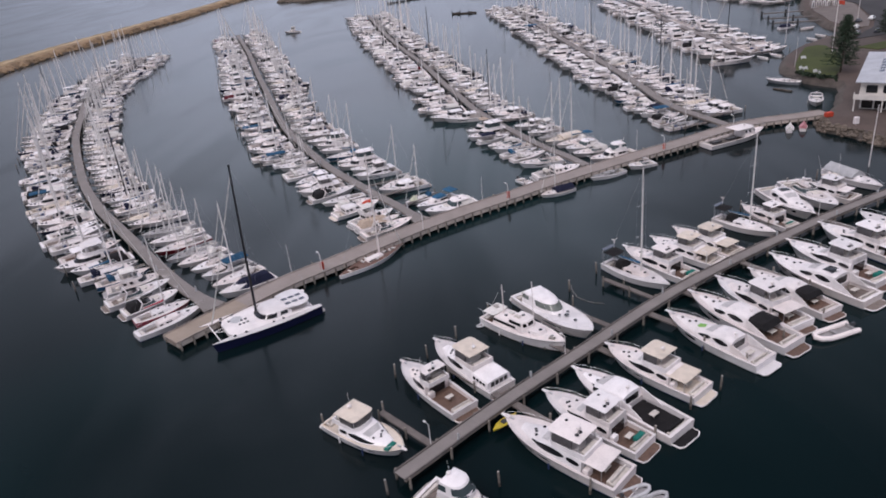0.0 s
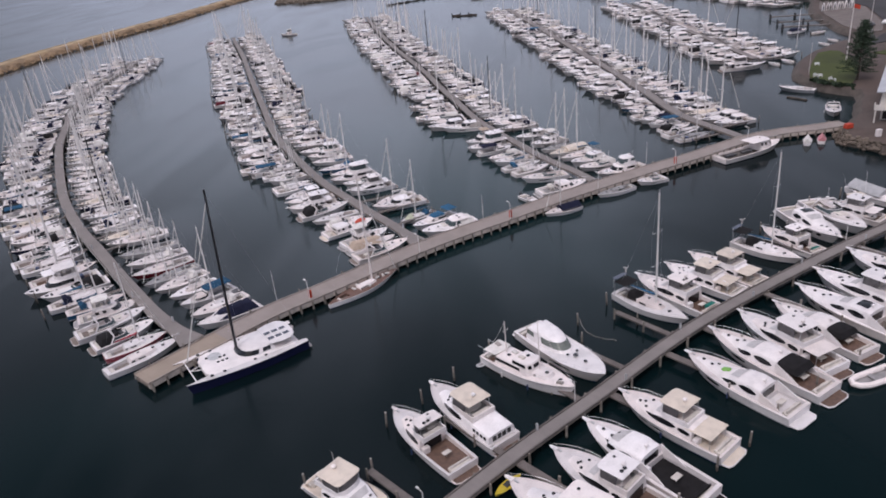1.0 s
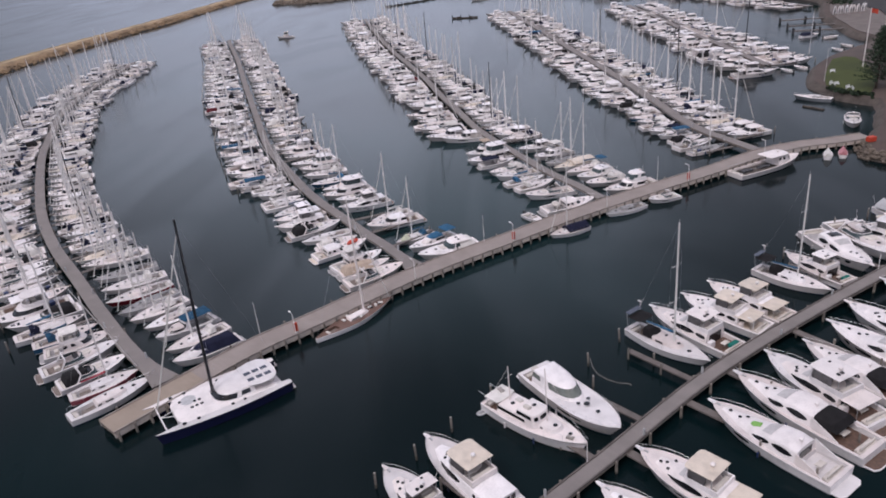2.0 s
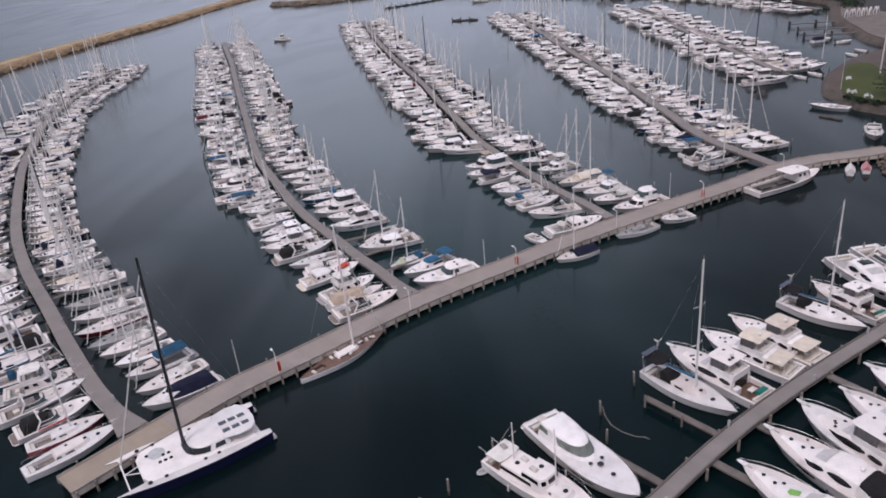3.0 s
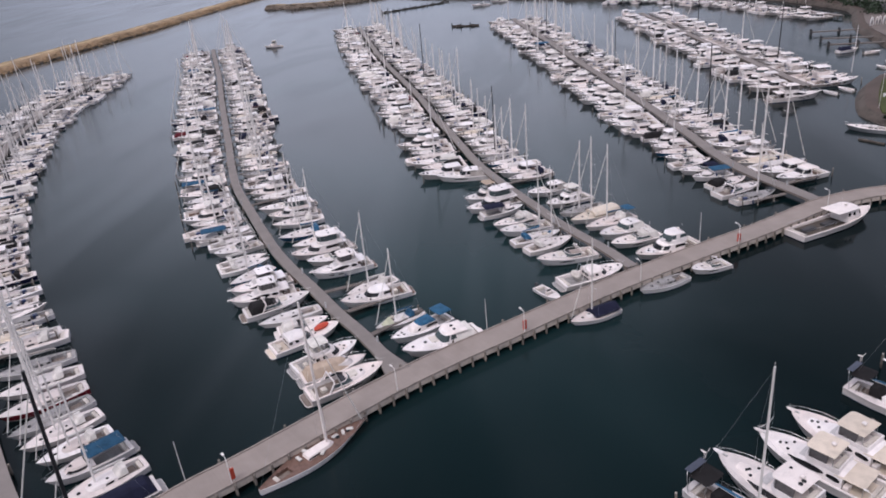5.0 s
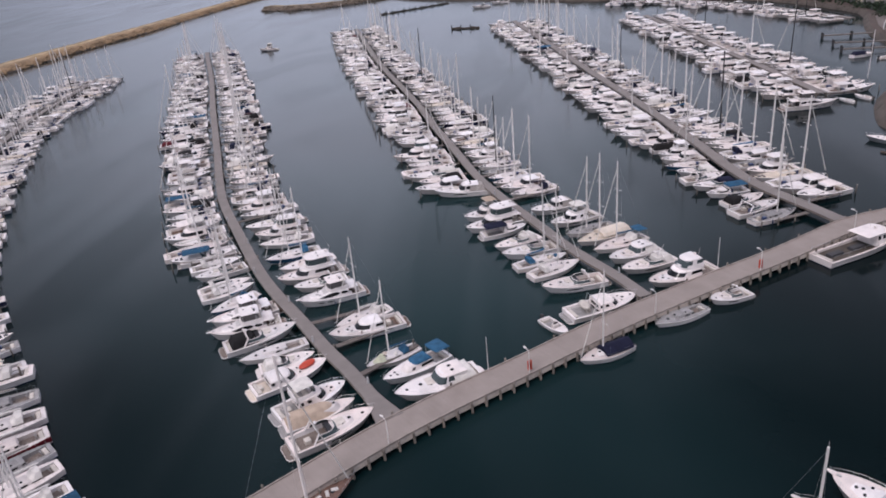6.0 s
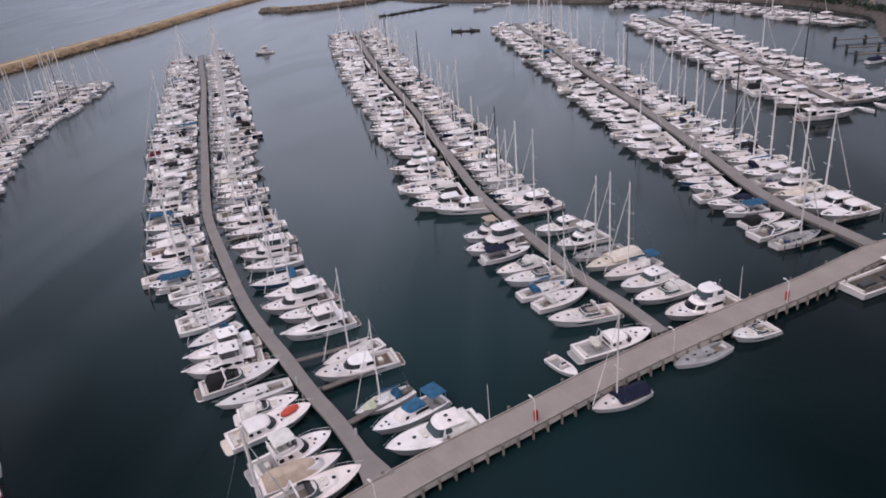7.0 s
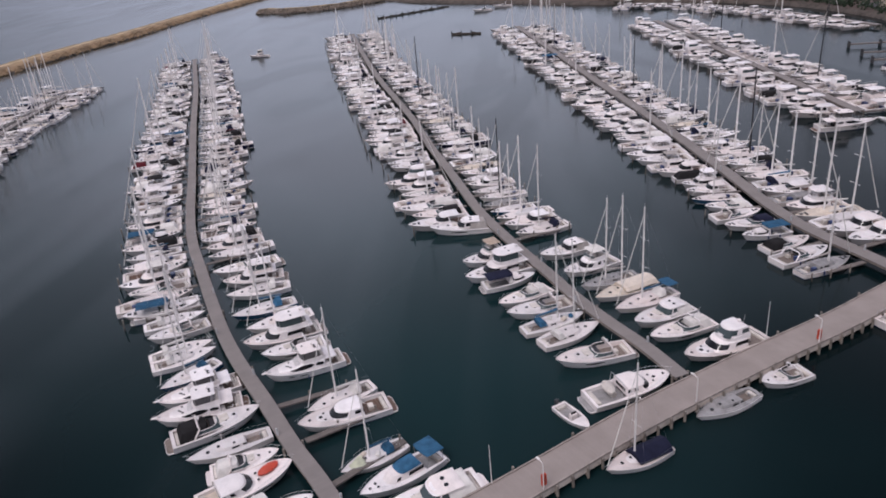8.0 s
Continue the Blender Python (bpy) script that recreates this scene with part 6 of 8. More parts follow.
def place(key, build, m, size, group):
    """Sets a boat at its berth: the first of a kind is the model, the others are copies of it."""
    if key not in MADE:
        MADE[key] = build()
        ob = MADE[key]
    else:
        ob = copy_thing(MADE[key], Matrix())
    sx, sy, sz = size if isinstance(size, tuple) else (size, size, size)
    ob.matrix_basis = m @ Matrix.Diagonal((sx, sy, sz, 1))
    ob["group"] = group
    return ob


def fit(kind, s):
    """Length, beam and height factors: a shorter boat of a kind is fuller and stands higher for its length."""
    if kind.startswith("sail") or kind in ("S", "T", "U", "V", "W", "X", "N", "P", "classic", "cat", "open_grey", "ketch_grey", "covered_yacht"):
        return (s, s**0.7 * 1.08, s**0.7)
    if kind in ("tender", "tender_big", "dinghy", "ferry"):
        return (s, s, s)
    return (s, s**0.55 * 1.05, s**0.6)


def moor(kind, x, y, heading, length, group="boats along the pier"):
    s = length / NOMINAL[kind]
    wave = noise.noise(Vector((x * 0.37, y * 0.41, 2.0)))
    return place(kind, KINDS[kind], pose(x, y, 0.0, 0.8 * wave, 0.6 * wave, heading), fit(kind, s), group)

# ---- water and land ----


class Line:
    """A smooth line on the plan, by the metres along it."""

    def __init__(self, pts, step=2.0):
        v = [Vector(p) for p in pts]
        v = [v[0] * 2 - v[1]] + v + [v[-1] * 2 - v[-2]]
        self.p = []
        for i in range(1, len(v) - 2):
            n = max(1, round((v[i + 1] - v[i]).length / step))
            for j in range(n):
                t = j / n
                a, b, c, d = v[i - 1], v[i], v[i + 1], v[i + 2]
                self.p.append(0.5 * ((2 * b) + (c - a) * t + (2 * a - 5 * b + 4 * c - d) * t * t + (3 * b - a - 3 * c + d) * t**3))
        self.p.append(v[-2])
        self.s = [0.0]
        for a, b in zip(self.p, self.p[1:]):
            self.s.append(self.s[-1] + (b - a).length)
        self.length = self.s[-1]

    def at(self, s):
        i = 0
        while i < len(self.p) - 2 and self.s[i + 1] < s:
            i += 1
        a, b = self.p[i], self.p[i + 1]
        d = (b - a).normalized()
        return a + d * (s - self.s[i]), d

    def near(self, x, y):
        q = Vector((x, y))
        i = min(range(len(self.p)), key=lambda k: (self.p[k] - q).length)
        return self.s[i]


water = Shape()
water.face(water.pts([(-3000, -1500, 0), (3000, -1500, 0), (3000, 4500, 0), (-3000, 4500, 0)]))
tagged(new("water", mesh_of("water", water, "water")), "dark rippled harbour water under an overcast sky", "water", kind="structure")


def bank(name, line_pts, widths, heights, slots, mats, label, kind="structure", category="breakwater", rough=0.35):
    """A rubble bank: cross-section points swept along a line, roughened."""
    line = Line(line_pts, 5.0)
    sh = Shape()
    rows = []
    for i, p in enumerate(line.p):
        d = (line.p[min(i + 1, len(line.p) - 1)] - line.p[max(i - 1, 0)]).normalized()
        nrm = Vector((-d.y, d.x))
        row = []
        for w, h in zip(widths, heights):
            k = noise.noise(Vector((p.x * 0.21 + w, p.y * 0.21, h))) * rough
            row.append((p.x + nrm.x * (w + 2 * k), p.y + nrm.y * (w + 2 * k), h + (k if h > 0 else 0)))
        rows.append(sh.pts(row))
    for a, b in zip(rows, rows[1:]):
        for j, slot in enumerate(slots):
            sh.face((a[j], b[j], b[j + 1], a[j + 1]), slot)
    for end in (rows[0], rows[-1]):
        sh.face(end)
    return tagged(new(name, mesh_of(name, sh, mats, 60)), label, category, kind=kind)


def boulders(name, line_pts, off, z, count, size, label, seed, stone="rock"):
    """Loose stones heaped along a bank's foot, one mesh."""
    rnd = random.Random(seed)
    line = Line(line_pts, 5.0)
    sh = Shape()
    for i in range(count):
        p, d = line.at(rnd.uniform(0, line.length))
        o = rnd.uniform(off[0], off[1])
        c = Vector((p.x - d.y * o, p.y + d.x * o, z[0] + (z[1] - z[0]) * (o - off[0]) / (off[1] - off[0])))
        r = rnd.uniform(0.5, 1.0) * size
        ring = []
        for zz, k in ((-0.6, 0.7), (0.15, 1.0), (0.6, 0.55)):
            ring.append(sh.pts([(c.x + r * k * rnd.uniform(0.75, 1.2) * math.cos(a * math.pi / 3), c.y + r * k * rnd.uniform(0.75, 1.2) * math.sin(a * math.pi / 3), c.z + r * zz * rnd.uniform(0.8, 1.2)) for a in range(6)]))
        sh.bridge(ring[0], ring[1], True)
        sh.bridge(ring[1], ring[2], True)
        sh.face(ring[2])
    return tagged(new(name, mesh_of(name, sh, stone, 20)), label, "stones", kind="stuff")


WEST = [(-238, 150), (-246, 250), (-252, 340), (-256, 400), (-251, 470), (-244, 520), (-234, 590), (-226, 680), (-214, 770), (-190, 900)]
bank("breakwater", WEST, (1, 2.2, 5, 7.0, 9.5, 13.5, 17.5, 22), (-1.5, 0.7, 2.5, 3.2, 3.3, 3.3, 3.2, -1.5), (1, 0, 0, 2, 3, 2, 0), ["rock_tan", "rock_dark", "scrub", "track_sand"], "long rubble breakwater with a pale sand track on top")
boulders("breakwater_stones", WEST, (1.2, 5.5), (0.1, 2.6), 1300, 1.0, "rough brown stones along the breakwater's foot", 3, "rock_tan")
SPIT = [(-176, 655), (-150, 640), (-120, 640), (-92, 664), (-60, 720)]
bank("breakwater_spit", SPIT, (-9, -7, -3, 3, 7, 9), (-1.5, 0.8, 3.2, 3.2, 0.8, -1.5), (1, 0, 2, 0, 1), ["rock", "rock_dark", "scrub"], "short rubble spit at the harbour entrance")
boulders("spit_stones", SPIT, (-8.0, -3.0), (0.2, 3.0), 260, 1.3, "rough stones on the spit", 5)

SHORE = [(150, 118), (100, 140), (91, 145.5), (85.5, 152), (82.8, 158.5), (80, 163.5), (77.6, 167.5), (79, 173), (82.5, 178.5), (87, 184.5), (90.5, 190.5), (96, 201.5), (98.5, 206.5), (95.4, 210.2), (93.0, 214), (91.7, 223.4), (92.6, 234.5), (97.5, 245.5), (104.5, 257), (111, 264.5), (118, 270.5), (124.5, 276), (131, 280.5), (136, 286), (135.5, 294), (135.5, 304), (138.5, 318), (140.5, 332), (145, 350), (155, 374), (162, 392), (160, 412), (149, 452), (126, 484), (100, 508), (60, 526), (10, 572), (-45, 620), (-95, 690), (-160, 820)]
land = Shape()
shore = Line(SHORE, 4.0)
edge = []
for i, p in enumerate(shore.p):
    d = (shore.p[min(i + 1, len(shore.p) - 1)] - shore.p[max(i - 1, 0)]).normalized()
    k = noise.noise(Vector((p.x * 0.3, p.y * 0.3, 7)))
    edge.append([(p.x - d.y * (w + 0.7 * k), p.y + d.x * (w + 0.7 * k), z) for w, z in ((0.6, -1.5), (-0.6, 0.5), (-2.2, 1.9))])
r0, r1, r2 = (land.pts([e[k] for e in edge]) for k in range(3))
land.bridge(r1, r0, slot=1)
land.bridge(r2, r1, slot=1)
east = land.pts([(2600, 118 + (2600 - 118) * i / (len(edge) - 1), 2) for i in range(len(edge))])
land.bridge(east, r2, slot=0)
tagged(new("ground", mesh_of("ground", land, ["paving", "rock_dark"], 50)), "paved foreshore with rubble edge beside the marina", "ground", kind="structure")
boulders("shore_stones", SHORE[1:9], (-2.0, 0.4), (1.8, 0.1), 260, 0.75, "rough stones along the shore", 9)


def flat(name, pts, z, mat, label, category, thick=0.25):
    sh = Shape()
    hi = sh.pts([(x, y, z) for x, y in pts])
    lo = sh.pts([(x, y, z - thick) for x, y in pts])
    sh.bridge(lo, hi, True)
    sh.face(hi)
    return tagged(new(name, mesh_of(name, sh, mat)), label, category, kind="structure")


flat("lawn", [(94.2, 224.5), (94.9, 217.5), (97.6, 213.6), (100.7, 212.8), (104.8, 219.3), (110.7, 231.1), (115.2, 245.1), (116.8, 256.5), (114.6, 258.8), (109.9, 256.6), (103.2, 244.5), (97.6, 233.3)], 2.14, "grass", "mown green lawn on the foreshore", "lawn")
flat("lawn_verge", [(124, 250), (128, 244), (180, 268), (176, 276)], 2.12, "grass", "strip of mown grass beside the car park", "lawn")
flat("road", [(130, 264), (176, 280), (230, 420), (170, 430), (166, 388), (168, 345), (154, 300), (146, 284), (136, 273)], 2.1, "asphalt", "dark asphalt car park behind the slipway", "road")
flat("hardstand", [(139.5, 286), (145, 286), (153, 301), (167, 345), (165, 380), (159, 372), (149.5, 350), (144.5, 332), (142, 318), (138.8, 304), (138.8, 294)], 2.16, "concrete", "weathered brownish concrete slipway apron", "slipway")

# ---- jetties ----
MAIN = Line([(-49.2, 87.2), (-36.7, 102.8), (-28.7, 110.2), (-13.1, 124.6), (2.5, 136.0), (15.0, 145.0), (30.7, 154.9), (44.2, 162.9), (58.5, 172.2), (68, 175.8), (76, 177.0), (83.5, 178.8)])
FORE = Line([(-11.9, 57.0), (0, 69.3), (9.3, 78.0), (26.2, 93.7), (48.6, 110.2), (70, 124.0), (110, 146.5)])
SECOND = Line([(-14.2, 126.0), (-20.3, 135.4), (-25.1, 141.9), (-30.5, 150.0), (-36.2, 158.2), (-41.1, 166.0), (-46.0, 175.0), (-52.2, 187.0), (-59.8, 202), (-66.4, 218), (-74.0, 238.6), (-83.5, 264), (-98, 303), (-118, 358), (-140.5, 416), (-148, 436)])
THIRD = Line([(20.6, 151.8), (17.6, 158.6), (14.1, 165.0), (10.6, 172.0), (7, 180.9), (4.0, 187.8), (-0.5, 199.0), (-4.7, 211), (-11, 234.5), (-16.2, 253), (-20, 268.5), (-24, 284.5), (-32.5, 314), (-40, 339.5), (-49, 373), (-58.5, 411), (-67.5, 449), (-74.5, 478)])
FOURTH = Line([(58.0, 174.5), (56.4, 179), (54.2, 184.5), (51.0, 193), (48.9, 204), (47.3, 220), (45.6, 234), (43.1, 254.5), (39.4, 281), (35.2, 309), (30, 346), (26, 375), (17, 437), (14.5, 456)])
FIRST = Line([(-45.4, 96.2), (-54.2, 104.6), (-63.6, 115.2), (-75.7, 129.6), (-89.5, 146.0), (-103.5, 165.5), (-121, 194.7), (-134, 218.5), (-146.4, 245.5), (-156, 267), (-167.5, 307), (-175, 350), (-180.5, 382)])
FIFTH = Line([(90.5, 259), (88, 300), (85, 340), (83, 380), (79, 435)])
SIXTH = Line([(152, 376), (145, 402), (136, 431), (122, 461), (101, 490), (74, 508)])

post_sh = Shape()
post_sh.lathe([(0.16, -2.6, 1), (0.16, -0.75, 0), (0.15, 0.57, 0), (0.11, 0.6, 0)])
POST = mesh_of("pile", post_sh, ["pile_wood", "pile_dark"])


def jetty(name, line, width, z, label, pile_step=4.0, pile_rise=0.55, thick=0.42, kerb=True, flare=(0.0, 1.0), sandy=0.0):
    """A timber jetty: boarded deck, kerbs, side beams, and the piles that carry it. flare: how much wider each side is where it starts, and over what length; sandy: the metres of newer, sandier boards at its start."""
    root = thing(name, label, "jetty", kind="structure")
    sh = Shape()
    k1, k2 = Shape(), Shape()
    prof = []
    for i, p in enumerate(line.p):
        d = (line.p[min(i + 1, len(line.p) - 1)] - line.p[max(i - 1, 0)]).normalized()
        prof.append((p, Vector((-d.y, d.x)), flare[0] * max(0.0, 1 - line.s[i] / flare[1])))

    def sweep(shape, secs, slot=0, first=0.0):
        rr = [shape.pts([(p.x + n.x * (o + math.copysign(e, o)), p.y + n.y * (o + math.copysign(e, o)), h) for o, h in secs]) for p, n, e in prof]
        for i, (a, b) in enumerate(zip(rr, rr[1:])):
            shape.bridge(a, b, True, 1 if line.s[i + 1] < first else slot)
        shape.face(rr[0][::-1], slot)
        shape.face(rr[-1], slot)
        return rr

    h = width / 2
    sweep(sh, [(-h, z), (-h, z - 0.12), (h, z - 0.12), (h, z)][::-1], 0, sandy)
    ob = part("deck", sh, ["jetty_boards", "jetty_boards_sand"] if width > 3 else ["jetty_boards_grey"], root, "grey weathered boards")
    layer = ob.data.uv_layers.new(name="UVMap")
    ss = {}
    for i in range(len(prof)):
        for j in range(4):
            ss[i * 4 + j] = (line.s[i], 0)
    for lp in ob.data.loops:
        layer.data[lp.index].uv = ss[lp.vertex_index]
    for s, shp in ((1, k1), (-1, k2)):
        sweep(shp, [(s * (h - 0.02), z - 0.1), (s * (h - 0.02), z - thick), (s * (h - 0.3), z - thick), (s * (h - 0.3), z - 0.12)])
        part("side_beam", shp, "fascia_wood" if width > 3 else "beam_wood", root)
        if kerb:
            kb = Shape()
            sweep(kb, [(s * h, z), (s * h, z + 0.16), (s * (h - 0.16), z + 0.16), (s * (h - 0.16), z)])
            part("kerb", kb, "kerb_wood" if width > 3 else "finger_wood", root)
    n = int(line.length / pile_step)
    for i in range(n + 1):
        p, d = line.at(0.4 + i * (line.length - 0.8) / n)
        for s in (1, -1):
            ob = new("pile", POST)
            ob.parent = root
            ob.matrix_basis = pose(p.x - d.y * s * (h + 0.17), p.y + d.x * s * (h + 0.17), z + (pile_rise if width < 3 or (s > 0 and i % 4 == 1) else 0.0 if s < 0 else -0.15) - 0.6, 0, 0, 37 * i)
        if i % 2 == 0 and width > 3:
            cb = Shape()
            cb.box(-0.15, 0.15, -h - 0.1, h + 0.1, z - thick - 0.32, z - thick, 0)
            part("cross_beam", cb, "beam_wood", root, at=pose(p.x, p.y, 0, 0, 0, math.degrees(math.atan2(d.y, d.x))))
    return root


jetty("main_jetty", MAIN, 4.2, 1.45, "wide grey timber jetty on closely set piles", 2.1, 0.45, 0.8, sandy=13.0)
jetty("fore_jetty", FORE, 2.0, 1.45, "narrow grey timber jetty between large motor yachts", 6.0, 0.1, 0.32)
jetty("second_jetty", SECOND, 1.95, 1.5, "long curving grey timber jetty lined with boats", 18.0, 0.1, kerb=False, flare=(0.8, 5.0))
jetty("third_jetty", THIRD, 1.95, 1.5, "long curving grey timber jetty lined with boats", 18.0, 0.1, kerb=False)
jetty("fourth_jetty", FOURTH, 2.5, 1.5, "long grey timber jetty lined with boats", 20.0, 0.1, kerb=False)
jetty("first_jetty", FIRST, 2.2, 1.5, "long curving grey timber jetty lined with sailing boats", 18.0, 0.1, kerb=False, flare=(0.8, 5.0))
jetty("fifth_jetty", FIFTH, 2.5, 1.5, "grey timber jetty lined with motor yachts", 22.0, 0.1, kerb=False)
jetty("sixth_jetty", SIXTH, 2.5, 1.5, "far timber jetty beside the boat yard", 22.0, 0.1, kerb=False)


def mooring_post():
    sh = Shape()
    sh.lathe([(0.2, -1.5, 2), (0.2, 0.75, 0), (0.19, 2.2, 0), (0.17, 2.85, 1), (0.17, 3.0, 1), (0.1, 3.06, 1)])
    return tagged(new("mooring_post", mesh_of("mooring_post", sh, ["pile_wood", "pile_cap", "pile_dark"])), "tall weathered grey timber mooring post standing in the water", "mooring post", "mooring posts")


def stake(x, y, k=1.0):
    place("mooring_post", mooring_post, pose(x, y, 0, 2.5 * math.sin(x * 3.1), 2.5 * math.cos(y * 2.3), 0), k, "mooring posts")


def finger(length):
    def build():
        sh = Shape()
        sh.box(0, length, -0.42, 0.42, 0.72, 0.9, 0, 0.02)
        for x in (length * 0.45, length * 0.97):
            sh.tube([(x, 0.47, -1.4), (x, 0.47, 1.5)], 0.12, 6, 1)
        return tagged(new("finger_pier", mesh_of("finger_pier", sh, ["finger_wood", "pile_wood"])), "narrow grey walkway between two boat pens", "pier", "finger piers")
    return build


def row(line, side, s0, s1, pattern, pitch, reach, group, seed, width=2.5, bow_out=0.5):
    """Boats side by side along a jetty, a pier and a stake between every second pair. In the pattern a blank is an empty pen."""
    rnd = random.Random(seed)
    n = max(1, round((s1 - s0) / pitch))
    for i in range(n):
        s = s0 + (i + 0.5) * (s1 - s0) / n
        p, d = line.at(s)
        out = Vector((-d.y, d.x)) * side
        ang = math.degrees(math.atan2(out.y, out.x))
        ch = pattern[i % len(pattern)]
        big = reach(s) if callable(reach) else reach
        if (i % 2 == 0 and s < 170) or i % 4 == 0:
            q, e = line.at(s0 + i * (s1 - s0) / n)
            o = Vector((-e.y, e.x)) * side
            fl = 7 if big < 11 else 9
            place("finger%d" % fl, finger(fl), pose(q.x + o.x * width / 2, q.y + o.y * width / 2, 0, 0, 0, math.degrees(math.atan2(o.y, o.x))), 1, "finger piers")
            k = width / 2 + big + 0.2
            stake(q.x + o.x * k + rnd.uniform(-0.3, 0.3), q.y + o.y * k, rnd.uniform(0.5, 0.75))
        if ch == " ":
            continue
        L0, build = ROW_KINDS[ch]
        L = min(big * rnd.uniform(0.8, 1.08), L0 * 1.3)
        gap = width / 2 + rnd.uniform(0.35, 1.1) + L / 2
        turn = 0 if rnd.random() < bow_out else 180
        place("row" + ch, build, pose(p.x + out.x * gap, p.y + out.y * gap, 0, rnd.uniform(-1, 1), 0, ang + turn + rnd.uniform(-2, 2)), fit(ch, L / L0), group)


G1, G2, G3, G4 = "boats on the first jetty", "boats on the second jetty", "boats on the third jetty", "boats on the fourth jetty"
row(SECOND, -1, SECOND.near(-54.9, 192.7), SECOND.length - 1, "SAMCTNSEUVFBSKDVOSAPCVMGTFUNCJSAWECMBSPEETC", 4.1, lambda s: 11.5 if s < 150 else 13.5, G2, 11, bow_out=0.15)
row(SECOND, 1, SECOND.near(-47.8, 178.5), SECOND.length - 1, "CSCBESTMHFBNKCAEOFBSEMGCSTPAHCLBJNSCMCFBKS", 4.05, lambda s: 12 if s < 150 else 15, G2, 12, bow_out=0.6)
row(THIRD, 1, THIRD.near(-3.0, 205.3), THIRD.length - 2, "EMFSCAL  CSBKFOEFAEGBNLCMEBEASDJEPFCALMSDE", 4.1, lambda s: 12.5 if s < 110 else 14.5, G3, 13, bow_out=0.7)
row(THIRD, -1, THIRD.near(1.4, 194.3), THIRD.length - 2, "UESWNXSATMVEFBSPCUFCNVDASBOVFXCTMCSAEUGVPB", 4.1, lambda s: 11 if s < 110 else 13, G3, 14, bow_out=0.2)
row(FOURTH, 1, 6, FOURTH.length - 2, "NCMHDCFWEAIEKCAESFBOEALEMCBJECANIFLEBEMEF", 4.15, lambda s: 10 if s < 50 else 13.5, G4, 15, bow_out=0.7)
row(FOURTH, -1, 10, FOURTH.length - 2, "EESVANETSUMXSESCTPVFUECSTOAEXEVNAFUEMCCSDE", 4.15, 12.5, G4, 16, bow_out=0.3)
row(FIRST, -1, FIRST.near(-77, 133), FIRST.length - 1, "SVNTSXUPVSASMBSKFNSVTOJSUSPVTSWSNSVUMTSXSPVSNBOES", 4.1, lambda s: 10.5 if s < 150 else 12, G1, 17, width=2.6, bow_out=0.2)
row(FIRST, 1, FIRST.near(-64, 117), FIRST.length - 1, "TMAENSCCPFESVBHMTLCSUVNASTKPVSBSUMVFNTSXOSVSASU", 4.1, lambda s: 12.0 if s < 120 else 14.5, G1, 18, width=2.6, bow_out=0.4)
row(FIFTH, 1, 1, FIFTH.length - 2, "EALAMECBLEACAEMC", 5.0, 14.5, "boats on the fifth jetty", 19, bow_out=0.6)
row(FIFTH, -1, 1, FIFTH.length - 2, "EACMLEAXBCEALSCE", 5.0, 14.5, "boats on the fifth jetty", 20, bow_out=0.4)
row(SIXTH, 1, 2, SIXTH.length - 2, "ECAXFECEASC", 4.8, 13, "boats on the sixth jetty", 21, bow_out=0.6)

# ---- boats moored one by one ----
moor("cream_cruiser", -16.5, 64.6, -37, 11.7, "yachts on the fore jetty")
moor("game_teak", -9.4, 73.1, 131, 13.5, "yachts on the fore jetty")
moor("aft_cabin", -5.0, 77.3, 130, 14.4, "yachts on the fore jetty")
moor("trawler", 2.9, 85.1, -44, 14.2, "yachts on the fore jetty")
moor("sport_dome", 7.6, 88.9, -57, 15.9, "yachts on the fore jetty")
moor("sail_arch", 21.3, 99.9, -51, 12.5, "yachts on the fore jetty")
moor("fly_teak", 25.2, 102.8, 128, 14.6, "yachts on the fore jetty")
moor("fly_cream", 30.3, 106.7, 132, 13.3, "yachts on the fore jetty")
moor("fly_cream", 34.5, 109.5, 127, 13.5, "yachts on the fore jetty")
moor("sail_arch", 43.0, 115.5, -50, 11.6, "yachts on the fore jetty")
moor("fly_teak", 47.6, 118.3, 119, 11.5, "yachts on the fore jetty")
moor("sport_long", 53.4, 124.1, -80, 16.1, "yachts on the fore jetty")
moor("sport_white", 58.6, 126.8, -80, 15.6, "yachts on the fore jetty")
moor("yacht_white", 61.9, 128.5, 128, 12.3, "yachts on the fore jetty")
moor("game_hard", 62.9, 128.7, -79, 9.7, "yachts on the fore jetty")
moor("covered_yacht", 69.6, 134.0, -69, 13.3, "yachts on the fore jetty")
moor("tender", -3.1, 88.6, -141, 2.0, "yachts on the fore jetty")
moor("fly_dome", -4.8, 52.6, -35, 10.7, "yachts on the fore jetty")
moor("yacht_white", 5.4, 60.5, 140, 16.1, "yachts on the fore jetty")
moor("fly_teak", 9.4, 65.2, 137, 14.3, "yachts on the fore jetty")
moor("sport_cover", 13.6, 68.4, 132, 16.3, "yachts on the fore jetty")
moor("fly_cream", 18.1, 74.3, 134, 14.5, "yachts on the fore jetty")
moor("sport_green", 27.4, 80.6, 128, 15.7, "yachts on the fore jetty")
moor("sport_teak", 32.0, 84.9, 126, 17.2, "yachts on the fore jetty")
moor("yacht_white", 35.8, 89.0, 119, 15.7, "yachts on the fore jetty")
moor("sport_teak", 41.1, 91.7, 120, 14.7, "yachts on the fore jetty")
moor("sport_long", 46.7, 94.9, 123, 17.2, "yachts on the fore jetty")
moor("fly_teak", 50.8, 99.6, 122, 16.7, "yachts on the fore jetty")
moor("yacht_white", 57.7, 105.5, 119, 15.9, "yachts on the fore jetty")
